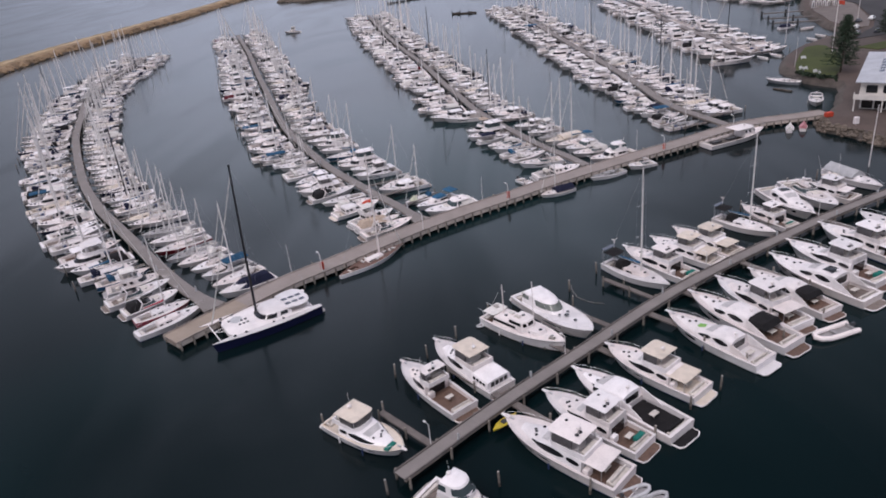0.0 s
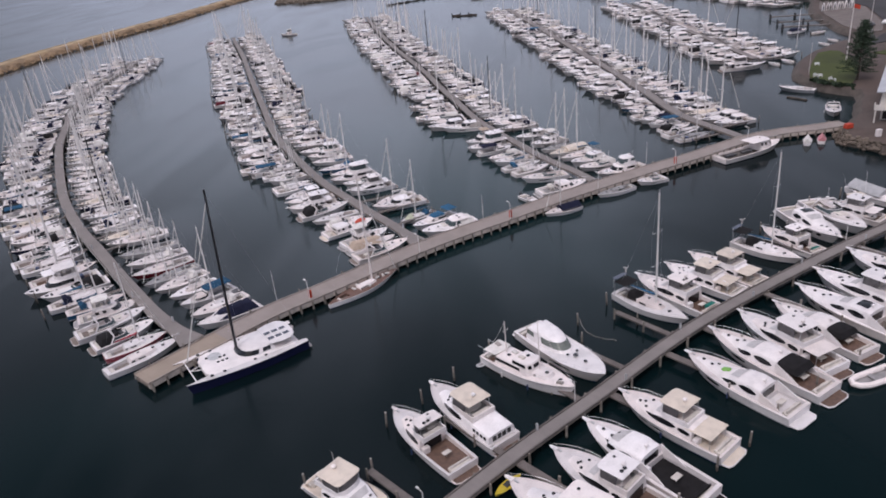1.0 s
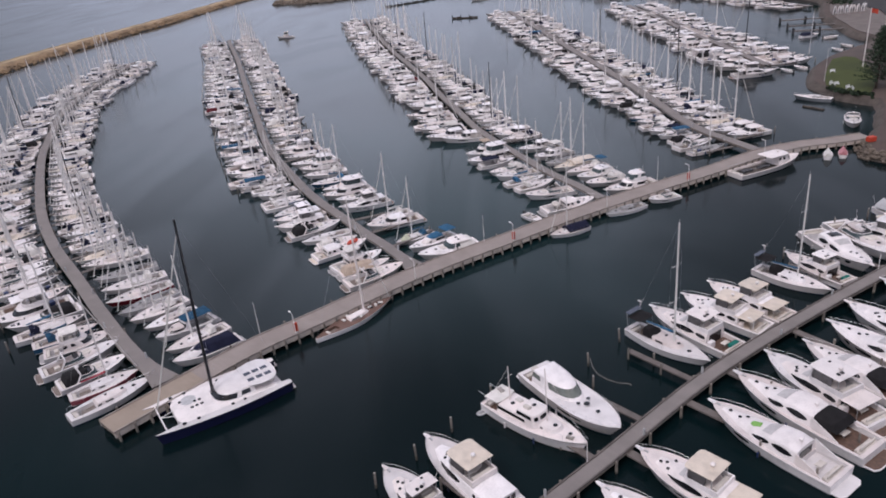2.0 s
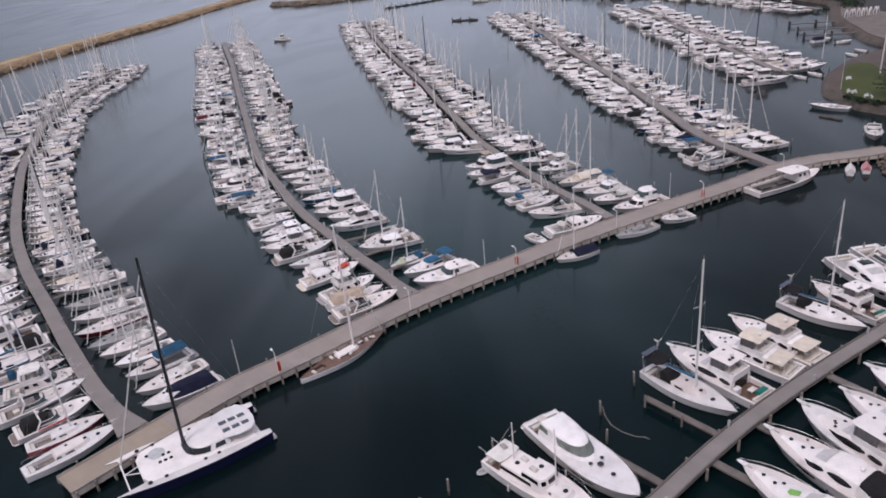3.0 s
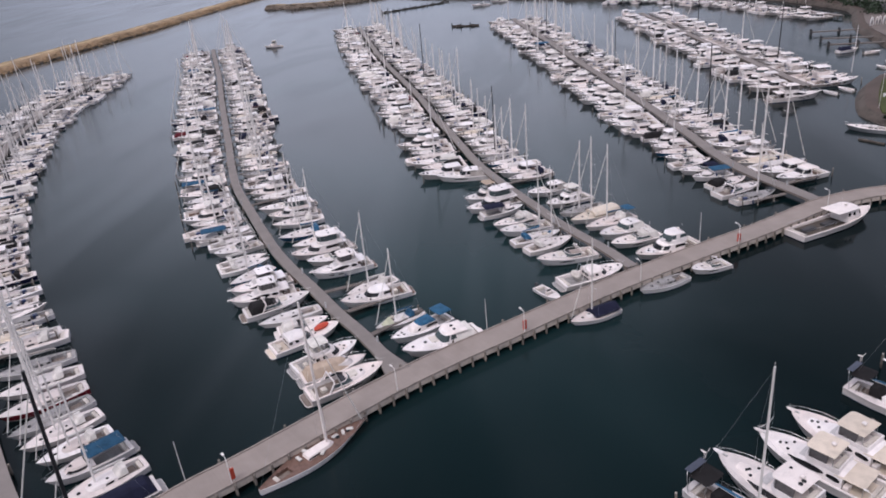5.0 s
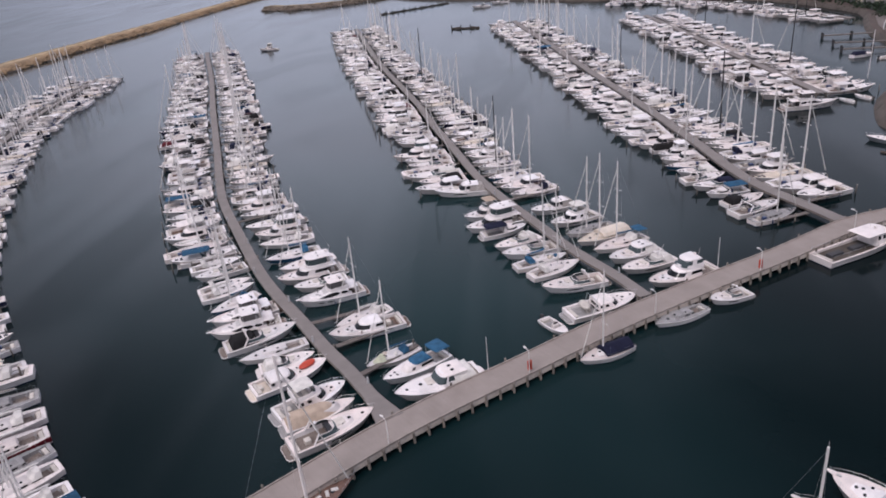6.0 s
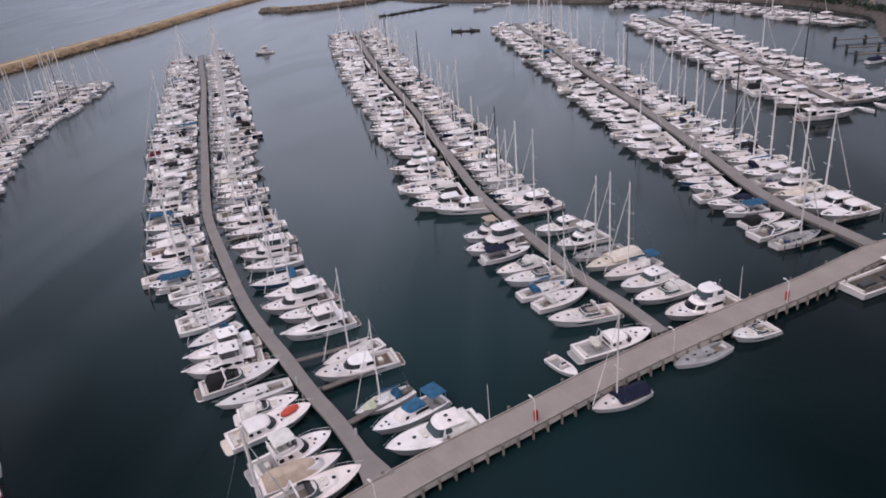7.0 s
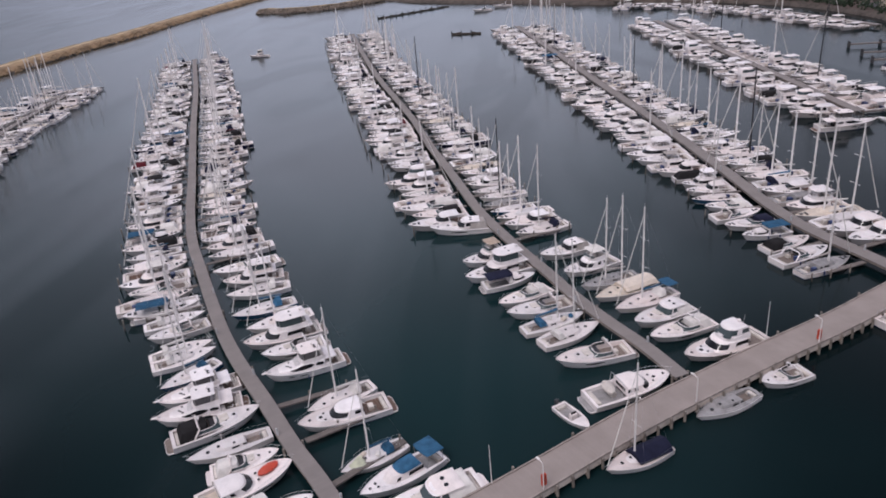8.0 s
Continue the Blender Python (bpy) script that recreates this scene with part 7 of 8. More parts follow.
moor("sport_white", 65.2, 109.0, 113, 15.4, "yachts on the fore jetty")
moor("tender", 12.1, 54.7, 24, 3.4, "yachts on the fore jetty")
moor("tender", 13.6, 53.6, 26, 3.4, "yachts on the fore jetty")
moor("tender_big", 42.9, 81.3, -157, 6.5, "yachts on the fore jetty")
moor("classic", -22.1, 111.7, 48, 15.0, "boats along the main jetty")
moor("sail_navy", 12.8, 138.7, -152, 8.2, "boats along the main jetty")
moor("open_grey", 24.4, 146.9, -151, 9.2, "boats along the main jetty")
moor("sport_white", 32.5, 151.6, -157, 6.7, "boats along the main jetty")
moor("ferry", 57.0, 165.0, 26, 17.4, "boats along the main jetty")
moor("dinghy", 6.9, 146.1, -57, 5.6, "boats along the main jetty")
moor("old_low", 14.2, 150.8, 22, 11.2, "boats along the main jetty")
moor("launch", -114.3, 434.0, 181, 9.7, "boats along the main jetty")
moor("sport_big", -9.0, 133.2, -152, 11.7, "boats on the second jetty")
moor("blue_cabin", -12.2, 137.2, -140, 10.2, "boats on the second jetty")
moor("sail_tent", -15.6, 140.2, -144, 8.1, "boats on the second jetty")
moor("sedan_black", -20.3, 147.8, -155, 11.2, "boats on the second jetty")
moor("sail_white", -21.3, 151.2, -144, 9.1, "boats on the second jetty")
moor("yacht_white", -27.6, 158.4, -153, 11.2, "boats on the second jetty")
moor("sport_white", -30.3, 163.1, -155, 9.0, "boats on the second jetty")
moor("fly_box", -32.8, 166.6, -154, 11.3, "boats on the second jetty")
moor("sail_white", -34.4, 171.1, -152, 10.2, "boats on the second jetty")
moor("sail_blue", -38.0, 175.2, -153, 10.2, "boats on the second jetty")
moor("sail_white", -40.8, 181.6, -161, 10.5, "boats on the second jetty")
moor("fly_box", -43.0, 186.1, -162, 10.3, "boats on the second jetty")
moor("sport_white", -45.6, 190.7, -151, 11.7, "boats on the second jetty")
moor("sport_white", -21.0, 125.2, 33, 10.8, "boats on the second jetty")
moor("canopy_tan", -23.1, 128.1, 29, 9.1, "boats on the second jetty")
moor("fly_old", -24.9, 131.3, 37, 9.7, "boats on the second jetty")
moor("raft_boat", -28.9, 136.6, 35, 10.6, "boats on the second jetty")
moor("sport_small", -30.2, 140.1, 25, 7.7, "boats on the second jetty")
moor("sail_bare", -32.9, 142.8, -151, 9.8, "boats on the second jetty")
moor("sport_black", -35.8, 146.8, 30, 10.8, "boats on the second jetty")
moor("yacht_white", -39.0, 149.6, -156, 11.1, "boats on the second jetty")
moor("yacht_white", -40.5, 153.5, -150, 10.9, "boats on the second jetty")
moor("sail_blue", -43.4, 157.8, -131, 8.7, "boats on the second jetty")
moor("sail_white", -45.9, 162.1, 30, 9.1, "boats on the second jetty")
moor("sail_white", -47.1, 164.2, 30, 9.1, "boats on the second jetty")
moor("sport_white", -49.6, 169.4, -146, 9.1, "boats on the second jetty")
moor("sail_white", -51.7, 173.0, 28, 9.4, "boats on the second jetty")
moor("canopy_blue", -54.2, 176.4, 22, 10.4, "boats on the second jetty")
moor("sport_white", 10.8, 157.9, -163, 10.4, "boats on the third jetty")
moor("sail_white", 8.6, 163.6, 29, 9.7, "boats on the third jetty")
moor("sail_clutter", 6.6, 166.8, 24, 9.9, "boats on the third jetty")
moor("sport_white", 4.9, 170.8, -159, 10.5, "boats on the third jetty")
moor("sport_small", 2.8, 174.7, -147, 9.3, "boats on the third jetty")
moor("bimini_navy", 0.8, 180.0, 19, 8.8, "boats on the third jetty")
moor("fly_box", -0.9, 183.5, -153, 12.0, "boats on the third jetty")
moor("game_black", -2.2, 188.8, -154, 10.2, "boats on the third jetty")
moor("sport_dark", -7.6, 202.3, -174, 11.9, "boats on the third jetty")
moor("fly_dome", 27.6, 158.8, -156, 12.2, "boats on the third jetty").scale.z *= 0.8
moor("sport_small", 23.3, 163.2, -154, 10.1, "boats on the third jetty")
moor("sport_big", 21.7, 167.1, -151, 9.8, "boats on the third jetty")
moor("sail_awning", 20.3, 171.5, -153, 10.7, "boats on the third jetty")
moor("sail_cream", 18.0, 175.1, -152, 10.9, "boats on the third jetty")
moor("sail_dull", 16.1, 178.4, -157, 9.8, "boats on the third jetty")
moor("fly_old", 13.9, 183.6, -150, 10.2, "boats on the third jetty")
moor("sport_dark", 10.6, 189.8, -154, 9.9, "boats on the third jetty")
moor("sail_white", -45.5, 107.9, -135, 9.8, "boats on the first jetty")
moor("canopy_blue", -48.6, 111.1, -134, 9.4, "boats on the first jetty")
moor("sail_white", -52.2, 114.4, -135, 8.7, "boats on the first jetty")
moor("sail_white", -55.5, 117.4, -132, 9.7, "boats on the first jetty")
moor("sail_dull", -58.4, 120.1, -131, 10.4, "boats on the first jetty")
moor("sail_red", -61.5, 123.5, -141, 11.1, "boats on the first jetty")
moor("sail_white", -64.4, 127.8, -145, 11.0, "boats on the first jetty")
moor("sail_dull", -68.0, 132.3, -148, 11.0, "boats on the first jetty")
moor("sail_white", -72.8, 138.2, -152, 11.9, "boats on the first jetty")
moor("sail_bare", -51.9, 94.1, 47, 11.4, "boats on the first jetty")
moor("sail_rose", -54.6, 97.3, 40, 9.3, "boats on the first jetty")
moor("sport_black", -57.8, 100.4, 44, 9.6, "boats on the first jetty")
moor("sport_white", -61.5, 103.9, 41, 11.0, "boats on the first jetty")
moor("fly_old", -64.0, 108.1, 32, 9.9, "boats on the first jetty")
moor("sail_blue", -67.6, 110.8, 38, 9.6, "boats on the first jetty")
moor("canopy_navy", -42.7, 104.2, -138, 10.0, "boats on the first jetty")
moor("ketch_grey", 87.7, 217.2, 141, 10.0, "boats along the main jetty")
moor("cat", -37.0, 92.7, 217, 17.3, "boats along the main jetty")
moor("yacht_white", 83.6, 250.0, 2, 14.5, "boats on the fifth jetty")
moor("sport_dark", 99.9, 282.1, 10, 13.5, "boats on the fifth jetty")
moor("sport_white", -3.4, 540.7, 189, 12.0, "boats near the entrance")
moor("sport_white", 9.1, 554.8, 184, 12.0, "boats near the entrance")
moor("sport_white", 87.0, 192.6, -112, 9.8, "boats along the main jetty")
moor("dinghy", 99.8, 255.4, 118, 5.5, "boats on the fifth jetty")
moor("dinghy", 94.6, 253.2, 118, 5.0, "boats on the fifth jetty")
moor("canopy_navy", 123.6, 306.9, 10, 7.5, "boats by the slipway")
moor("dinghy", 121.5, 279.0, 117, 5.0, "boats by the slipway")
moor("dinghy", 127.0, 284.5, 119, 5.0, "boats by the slipway")
moor("dinghy", 129.3, 301.8, 7, 6.0, "boats by the slipway")

# ---- stakes, piers and fittings ----
for sx, sy in ((-22.2, 67.2), (-15.2, 69.1), (-6.8, 85.4), (-10.6, 80.9), (10.4, 92.2), (-14.6, 76.8), (-2.1, 91.1), (15.4, 102.5), (10.5, 97.2), (18.6, 96.4), (25.7, 79.4), (29.8, 75.2), (15.7, 62.4), (25.3, 70.9), (20.9, 67.5), (7.6, 54.9), (-1.5, 56.5), (-13.2, 55.9)):
    stake(sx, sy, 0.68)
for sx, sy in ((38, 112), (45, 124), (36, 80), (43, 85), (49, 91), (57, 134), (64, 137)):
    stake(sx, sy, 0.68)


rp = Shape()
rp.tube([(10.7, 97.2, 1.2), (10.9, 96.5, 0.4), (11.4, 95.2, 0.06), (12.5, 93.9, 0.05), (13.8, 93.1, 0.05), (14.7, 93.0, 0.05), (15.1, 92.6, 0.05)], 0.04, 5)
tagged(new("mooring_rope", mesh_of("mooring_rope", rp, "rope")), "pale mooring rope floating from a timber post", "rope")


def fore_finger(s, side, length):
    p, d = FORE.at(s)
    o = Vector((-d.y, d.x)) * side
    sc = length / 9
    place("finger9", finger(9), pose(p.x + o.x * 1.02, p.y + o.y * 1.02, 0.1, 0, 0, math.degrees(math.atan2(o.y, o.x))), sc, "finger piers")


for bx, by, side in ((-9, 62.6, 1), (-0.5, 71, 1), (7, 78.7, 1), (13.9, 85.2, 1), (22.9, 92, 1), (36.5, 102.2, 1), (50.5, 112, 1), (58, 117, 1), (0.6, 69.4, -1), (12, 79, -1), (19.5, 88, -1), (27, 94, -1), (37.5, 102.8, -1), (47, 109, -1), (56, 115, -1)):
    fore_finger(FORE.near(bx, by), side, 9.5 if side > 0 else 11)

for ax, ay, bx, by in ((-29.1, 149.9, -20.6, 153.6), (-24.0, 143.2, -16.0, 148.2), (-19.4, 136.0, -12.4, 142.6)):
    place("finger9", finger(9), pose(ax, ay, 0, 0, 0, math.degrees(math.atan2(by - ay, bx - ax))), math.hypot(bx - ax, by - ay) / 9, "finger piers")


def lamp_post():
    root = thing("jetty_lamp", "slim grey lamp post with short arm on the jetty", "lamp post", "jetty lamps")
    sh = Shape()
    sh.tube([(0, 0, 0), (0, 0, 3.6), (0.1, 0, 3.85)], 0.07, 6, r_end=0.05)
    part("pole", sh, "alloy", root)
    ar = Shape()
    ar.tube([(0.08, 0, 3.82), (0.75, 0, 3.98)], 0.045, 5)
    part("arm", ar, "alloy", root)
    hd = Shape()
    hd.box(0.6, 1.15, -0.14, 0.14, 3.93, 4.04, 0, 0.03)
    part("lamp_head", hd, "alloy", root)
    return root


def life_ring():
    root = thing("life_ring_stand", "tall narrow red life ring cabinet on a post", "life ring", "life rings")
    sh = Shape()
    sh.tube([(0, 0, 0), (0, 0, 1.85)], 0.05, 5)
    part("post", sh, "alloy", root)
    bx = Shape()
    bx.box(-0.14, 0.14, -0.26, 0.26, 0.35, 1.75, 0, 0.08)
    part("cabinet", bx, "orange_red", root)
    return root


def pedestal():
    sh = Shape()
    sh.box(-0.11, 0.11, -0.1, 0.1, 0, 0.95, 0, 0.05)
    return tagged(new("power_pedestal", mesh_of("power_pedestal", sh, "tube_grey")), "small pale grey power pedestal on the jetty", "pedestal", "power pedestals")


def on_jetty(key, build, line, x, y, off, z, turn=90, size=1):
    s = line.near(x, y)
    p, d = line.at(s)
    p = p + d * (Vector((x, y)) - p).dot(d)
    a = math.degrees(math.atan2(d.y, d.x))
    place(key, build, pose(p.x - d.y * off, p.y + d.x * off, z, 0, 0, a + turn), size, {"lamp": "jetty lamps", "ring": "life rings", "ped": "power pedestals"}[key])


for lx, ly in ((-30.5, 107.0), (-13.8, 121.5), (2.4, 134.0), (20.6, 147), (38.6, 158.0), (58, 170)):
    on_jetty("lamp", lamp_post, MAIN, lx, ly, -1.85, 1.45, size=0.88)
for lx, ly in ((-30.3, 107.2), (2.6, 134.15), (38.8, 158.15)):
    on_jetty("ring", life_ring, MAIN, lx, ly, -1.6, 1.45)
for lx, ly in ((-8.7, 61.4), (8.9, 76.5), (32, 98.5), (56, 115)):
    on_jetty("lamp", lamp_post, FORE, lx, ly, 0.95, 1.45, size=0.75)
for line, z, n in ((FORE, 1.45, 10), (SECOND, 1.5, 12), (THIRD, 1.5, 10), (FIRST, 1.5, 12), (FOURTH, 1.5, 8)):
    for i in range(n):
        q, d = line.at(8 + i * min(14.0, (line.length - 12) / n))
        on_jetty("ped", pedestal, line, q.x, q.y, 0.8 if i % 2 else -0.8, z)


def marker_pole(x, y, z, h):
    sh = Shape()
    sh.tube([(0, 0, -3), (0, 0, h)], 0.06, 5, r_end=0.03)
    tagged(new("marker_pole", mesh_of("marker_pole", sh, "alloy")), "thin grey pole beside the jetty", "pole", "marker poles").matrix_basis = pose(x, y, z)


marker_pole(-35.8, 107.6, 1.45, 5)
marker_pole(-2.6, 134.8, 1.45, 5)
marker_pole(33.2, 159.7, 1.45, 5)


def kayak():
    root = thing("kayak", "yellow kayak hanging beside the jetty", "kayak")
    sh = Shape()
    rows = []
    for i in range(9):
        u = -1 + i / 4
        w = 0.36 * (1 - abs(u) ** 2.2) + 0.01
        rows.append(sh.pts([(1.7 * u, w, 0.2), (1.7 * u, w * 0.6, 0.0), (1.7 * u, -w * 0.6, 0.0), (1.7 * u, -w, 0.2), (1.7 * u, 0, 0.32)]))
    for a, b in zip(rows, rows[1:]):
        sh.bridge(a, b, True)
    part("hull", sh, "yellow", root)
    st = Shape()
    st.slab([(0.4, 0), (0.2, 0.2), (-0.4, 0.2), (-0.5, 0), (-0.4, -0.2), (0.2, -0.2)], 0.24, 0.33, 0, 0.02)
    part("cockpit_rim", st, "rubber", root)
    return root


kayak().matrix_basis = pose(-0.6, 65.6, 0.75, 0, 0, 46) @ Matrix.Diagonal((1.15, 1.6, 1.3, 1))


def sail_dinghy(label, mat):
    root = thing("covered_dinghy", label, "dinghy", "covered dinghies by the ramp")
    f = Form(4.4, 1.7, 0.45, 0.6, rake=0.3, tr=0.7)
    hull(f, root, ("gelcoat", "gelcoat", "antifoul"), 9, band=0.05)
    deck(f, root, 0.05, 0.55, 0.55, 0.15, floor_mat="grey_deck", n=6)
    tn = Shape()
    rows = [tn.pts([(x, 0.8 * k, 0.5), (x, 0.4 * k, 0.85), (x, 0, 1.05), (x, -0.4 * k, 0.85), (x, -0.8 * k, 0.5)]) for x, k in ((-2.0, 0.8), (-0.8, 1.0), (0.6, 0.95), (1.9, 0.35))]
    for a, b in zip(rows, rows[1:]):
        tn.bridge(a, b)
    tn.face(rows[0][::-1])
    tn.face(rows[-1])
    part("dinghy_cover", tn, mat, root)
    return root


sail_dinghy("small white dinghy under a pale cover beside the ramp", "canvas_white").matrix_basis = pose(71.7, 170.4, 0, 0, 0, 66) @ Matrix.Diagonal((1.1, 1.1, 1.5, 1))
sail_dinghy("small dinghy under a pink cover beside the ramp", "pink").matrix_basis = pose(75.0, 170.8, 0, 0, 0, 66) @ Matrix.Diagonal((1.1, 1.1, 1.5, 1))

# ---- foreshore ----


def clubhouse(m):
    """A two storey clubhouse: glazed ground floor, white upper floor with a balcony, low metal roof with panels."""
    root = thing("clubhouse", "white two storey clubhouse with glazed ground floor and grey roof", "building", at=m)
    sh = Shape()
    sh.box(0.6, 36, -24, -0.6, 0, 2.9, 0)
    lower = part("ground_floor", sh, "render_wall", root)
    for i in range(8):
        g = Shape()
        g.box(0.52, 0.6, -23 + 2.8 * i, -20.6 + 2.8 * i, 0.2, 2.5, 0)
        part("window", g, "dark_glass", lower)
        g = Shape()
        g.box(2 + 4 * i, 5.4 + 4 * i, -0.6, -0.52, 0.2, 2.5, 0)
        part("window", g, "dark_glass", lower)
    up = Shape()
    up.box(0, 36, -24, 0, 2.9, 3.3, 0)
    up.box(0.3, 36, -24, -0.3, 3.3, 6.6, 0)
    upper = part("upper_floor", up, "render_wall", root)
    for i in range(6):
        g = Shape()
        g.box(0.2, 0.3, -22 + 3.6 * i, -19.6 + 3.6 * i, 4.1, 5.9, 0)
        part("window", g, "dark_glass", upper)
        g = Shape()
        g.box(3 + 5.2 * i, 6.6 + 5.2 * i, -0.3, -0.2, 4.1, 5.9, 0)
        part("window", g, "dark_glass", upper)
    ba = Shape()
    ba.box(-2.6, 0, -12, 0.8, 2.95, 3.2, 0, 0.03)
    ba.box(-2.6, -2.45, -12, 0.8, 3.2, 4.2, 0)
    ba.box(-2.6, 0, 0.65, 0.8, 3.2, 4.2, 0)
    part("balcony", ba, "render_wall", root)
    for y in (-11.6, -5.5, 0.4):
        po = Shape()
        po.box(-2.5, -2.2, y - 0.15, y + 0.15, 0, 2.95, 0)
        part("balcony_post", po, "render_wall", root)
    rf = Shape()
    lo = rf.pts([(-0.8, -24.8, 6.6), (36.8, -24.8, 6.6), (36.8, 0.8, 6.6), (-0.8, 0.8, 6.6)])
    hi = rf.pts([(-0.8, -24.8, 6.85), (36.8, -24.8, 6.85), (36.8, 0.8, 6.85), (-0.8, 0.8, 6.85)])
    rg = rf.pts([(8, -12, 8.4), (28, -12, 8.4)])
    rf.bridge(lo, hi, True)
    rf.face(lo[::-1])
    rf.face((hi[0], hi[1], rg[1], rg[0]))
    rf.face((hi[2], hi[3], rg[0], rg[1]))
    rf.face((hi[1], hi[2], rg[1]))
    rf.face((hi[3], hi[0], rg[0]))
    roof = part("roof", rf, "metal_roof", root)
    for i in range(5):
        for j in range(2):
            p = Shape()
            p.box(-1.4, 1.4, -2.0, 2.0, 0, 0.06, 0, 0.01)
            part("solar_panel", p, "solar", roof, at=pose(10 + 3.4 * i, -2.6 - 4.5 * j, 7.2 + 0.55 * j, -7, 0, 0))
    return root


clubhouse(pose(90, 177.5, 2.0, 0, 0, 60))


def norfolk_pine(x, y, h, seed):
    root = thing("norfolk_pine", "tall dark layered pine on the foreshore lawn", "tree", at=pose(x, y, 2.0))
    rnd = random.Random(seed)
    sh = Shape()
    sh.tube([(0, 0, -0.2), (0, 0, h * 0.5), (0.1, 0, h)], 0.32, 7, r_end=0.04)
    part("trunk", sh, "bark", root)
    cr = Shape()
    z = h * 0.14
    while z < h * 0.98:
        r = (1 - z / h) ** 0.7 * h * 0.34 + 0.25
        n = 7
        a0 = rnd.uniform(0, 6.28)
        for b in range(n):
            a = a0 + b * 6.283 / n + rnd.uniform(-0.15, 0.15)
            rr = r * rnd.uniform(0.75, 1.12)
            tip = Vector((math.cos(a) * rr, math.sin(a) * rr, z + rr * 0.12 + rnd.uniform(-0.2, 0.2)))
            base = Vector((0, 0, z))
            cr.tube([base, base.lerp(tip, 0.5), tip], 0.05, 3, r_end=0.02)
            for k in range(int(8 + rr * 8)):
                c = base.lerp(tip, rnd.uniform(0.2, 1.05)) + Vector((rnd.uniform(-0.3, 0.3), rnd.uniform(-0.3, 0.3), rnd.uniform(-0.12, 0.25)))
                d = Vector((rnd.uniform(-1, 1), rnd.uniform(-1, 1), rnd.uniform(-0.2, 0.9))).normalized()
                e = d.orthogonal().normalized()
                l, w = rnd.uniform(0.3, 0.6), rnd.uniform(0.07, 0.14)
                ids = cr.pts([c - e * w, c + e * w, c + d * l + e * w * 0.4, c + d * l - e * w * 0.4])
                cr.face(ids)
        z += max(0.45, h * 0.055 * (1.15 - z / h))
    part("crown", cr, "needles", root)
    return root


norfolk_pine(104, 217, 16.5, 4)
norfolk_pine(140, 262, 13, 6)


def bush_row(pts, seed, label, hmax, spread=2.0):
    rnd = random.Random(seed)
    line = Line(pts, 4)
    sh = Shape()
    for i in range(int(line.length * 14)):
        p, d = line.at(rnd.uniform(0, line.length))
        o = rnd.gauss(0, spread)
        hh = hmax * (0.5 + 0.5 * noise.noise(Vector((p.x * 0.08, p.y * 0.08, seed)))) * rnd.uniform(0.1, 1)
        c = Vector((p.x - d.y * o, p.y + d.x * o, 2 + hh))
        n = Vector((rnd.uniform(-1, 1), rnd.uniform(-1, 1), rnd.uniform(-0.3, 1))).normalized()
        e = n.orthogonal().normalized()
        g = n.cross(e)
        w = rnd.uniform(0.35, 0.8)
        sh.face(sh.pts([c - e * w, c - g * w * 0.7, c + e * w, c + g * w * 0.7]))
    tagged(new("shore_trees", mesh_of("shore_trees", sh, "needles")), label, "trees", kind="stuff")


bush_row([(162, 366), (168, 387), (165.5, 412), (154.5, 454), (131, 488), (104, 512.5), (66, 530)], 8, "dark low trees behind the far jetty", 6.0, 2.6)
bush_row([(70, 536), (20, 580), (-30, 622)], 12, "dark low trees on the far shore", 5.0)
# leaves added to darken the bank below the lawn; no hedge stands here
bush_row([(93.6, 221), (94.4, 215.5), (96.8, 211.6), (100, 209.6)], 14, "dark low growth added over the lawn's bank", 1.0, 0.7)


def shed(x, y, turn, w, d, h, wall, label):
    root = thing("boat_shed", label, "building", at=pose(x, y, 2.0, 0, 0, turn))
    sh = Shape()
    sh.box(-w / 2, w / 2, -d / 2, d / 2, 0, h, 0)
    part("wall", sh, wall, root)
    rf = Shape()
    a = rf.pts([(-w / 2 - 0.4, -d / 2 - 0.4, h), (w / 2 + 0.4, -d / 2 - 0.4, h), (w / 2 + 0.4, d / 2 + 0.4, h), (-w / 2 - 0.4, d / 2 + 0.4, h)])
    b = rf.pts([(-w / 2 - 0.4, 0, h + d * 0.14), (w / 2 + 0.4, 0, h + d * 0.14)])
    rf.face((a[0], a[1], b[1], b[0]))
    rf.face((a[2], a[3], b[0], b[1]))
    rf.face((a[1], a[2], b[1]))
    rf.face((a[3], a[0], b[0]))
    rf.face(a[::-1])
    part("roof", rf, "metal_roof", root)
    for i in range(3):
        dr = Shape()
        dr.box(-w * 0.4 + i * w * 0.3, -w * 0.4 + i * w * 0.3 + w * 0.18, -d / 2 - 0.06, -d / 2, 0, h * 0.7, 0)
        part("door", dr, "grey_deck", root)


shed(186, 404, -60, 34, 16, 6, "cream", "long cream boat shed behind the slipway")
shed(205, 350, -65, 30, 14, 6, "concrete", "grey boat shed beside the car park")
shed(82, 520, 25, 16, 9, 4.5, "beam_wood", "dark timber shed at the end of the far jetty")


def slip_pier(a, b):
    sh = Shape()
    L = math.dist(a, b)
    sh.box(0, L, -0.7, 0.7, 1.0, 1.35, 0, 0.03)
    for x in (0.1, L * 0.5):
        for y in (-0.75, 0.75):
            sh.tube([(x, y, -1.5), (x, y, 2.3)], 0.3, 6, 1)
    tagged(new("slip_pier", mesh_of("slip_pier", sh, ["finger_wood", "rubber"])), "low timber slipway pier with dark end piles", "pier", "slipway piers").matrix_basis = pose(a[0], a[1], 0, 0, 0, math.degrees(math.atan2(b[1] - a[1], b[0] - a[0])))


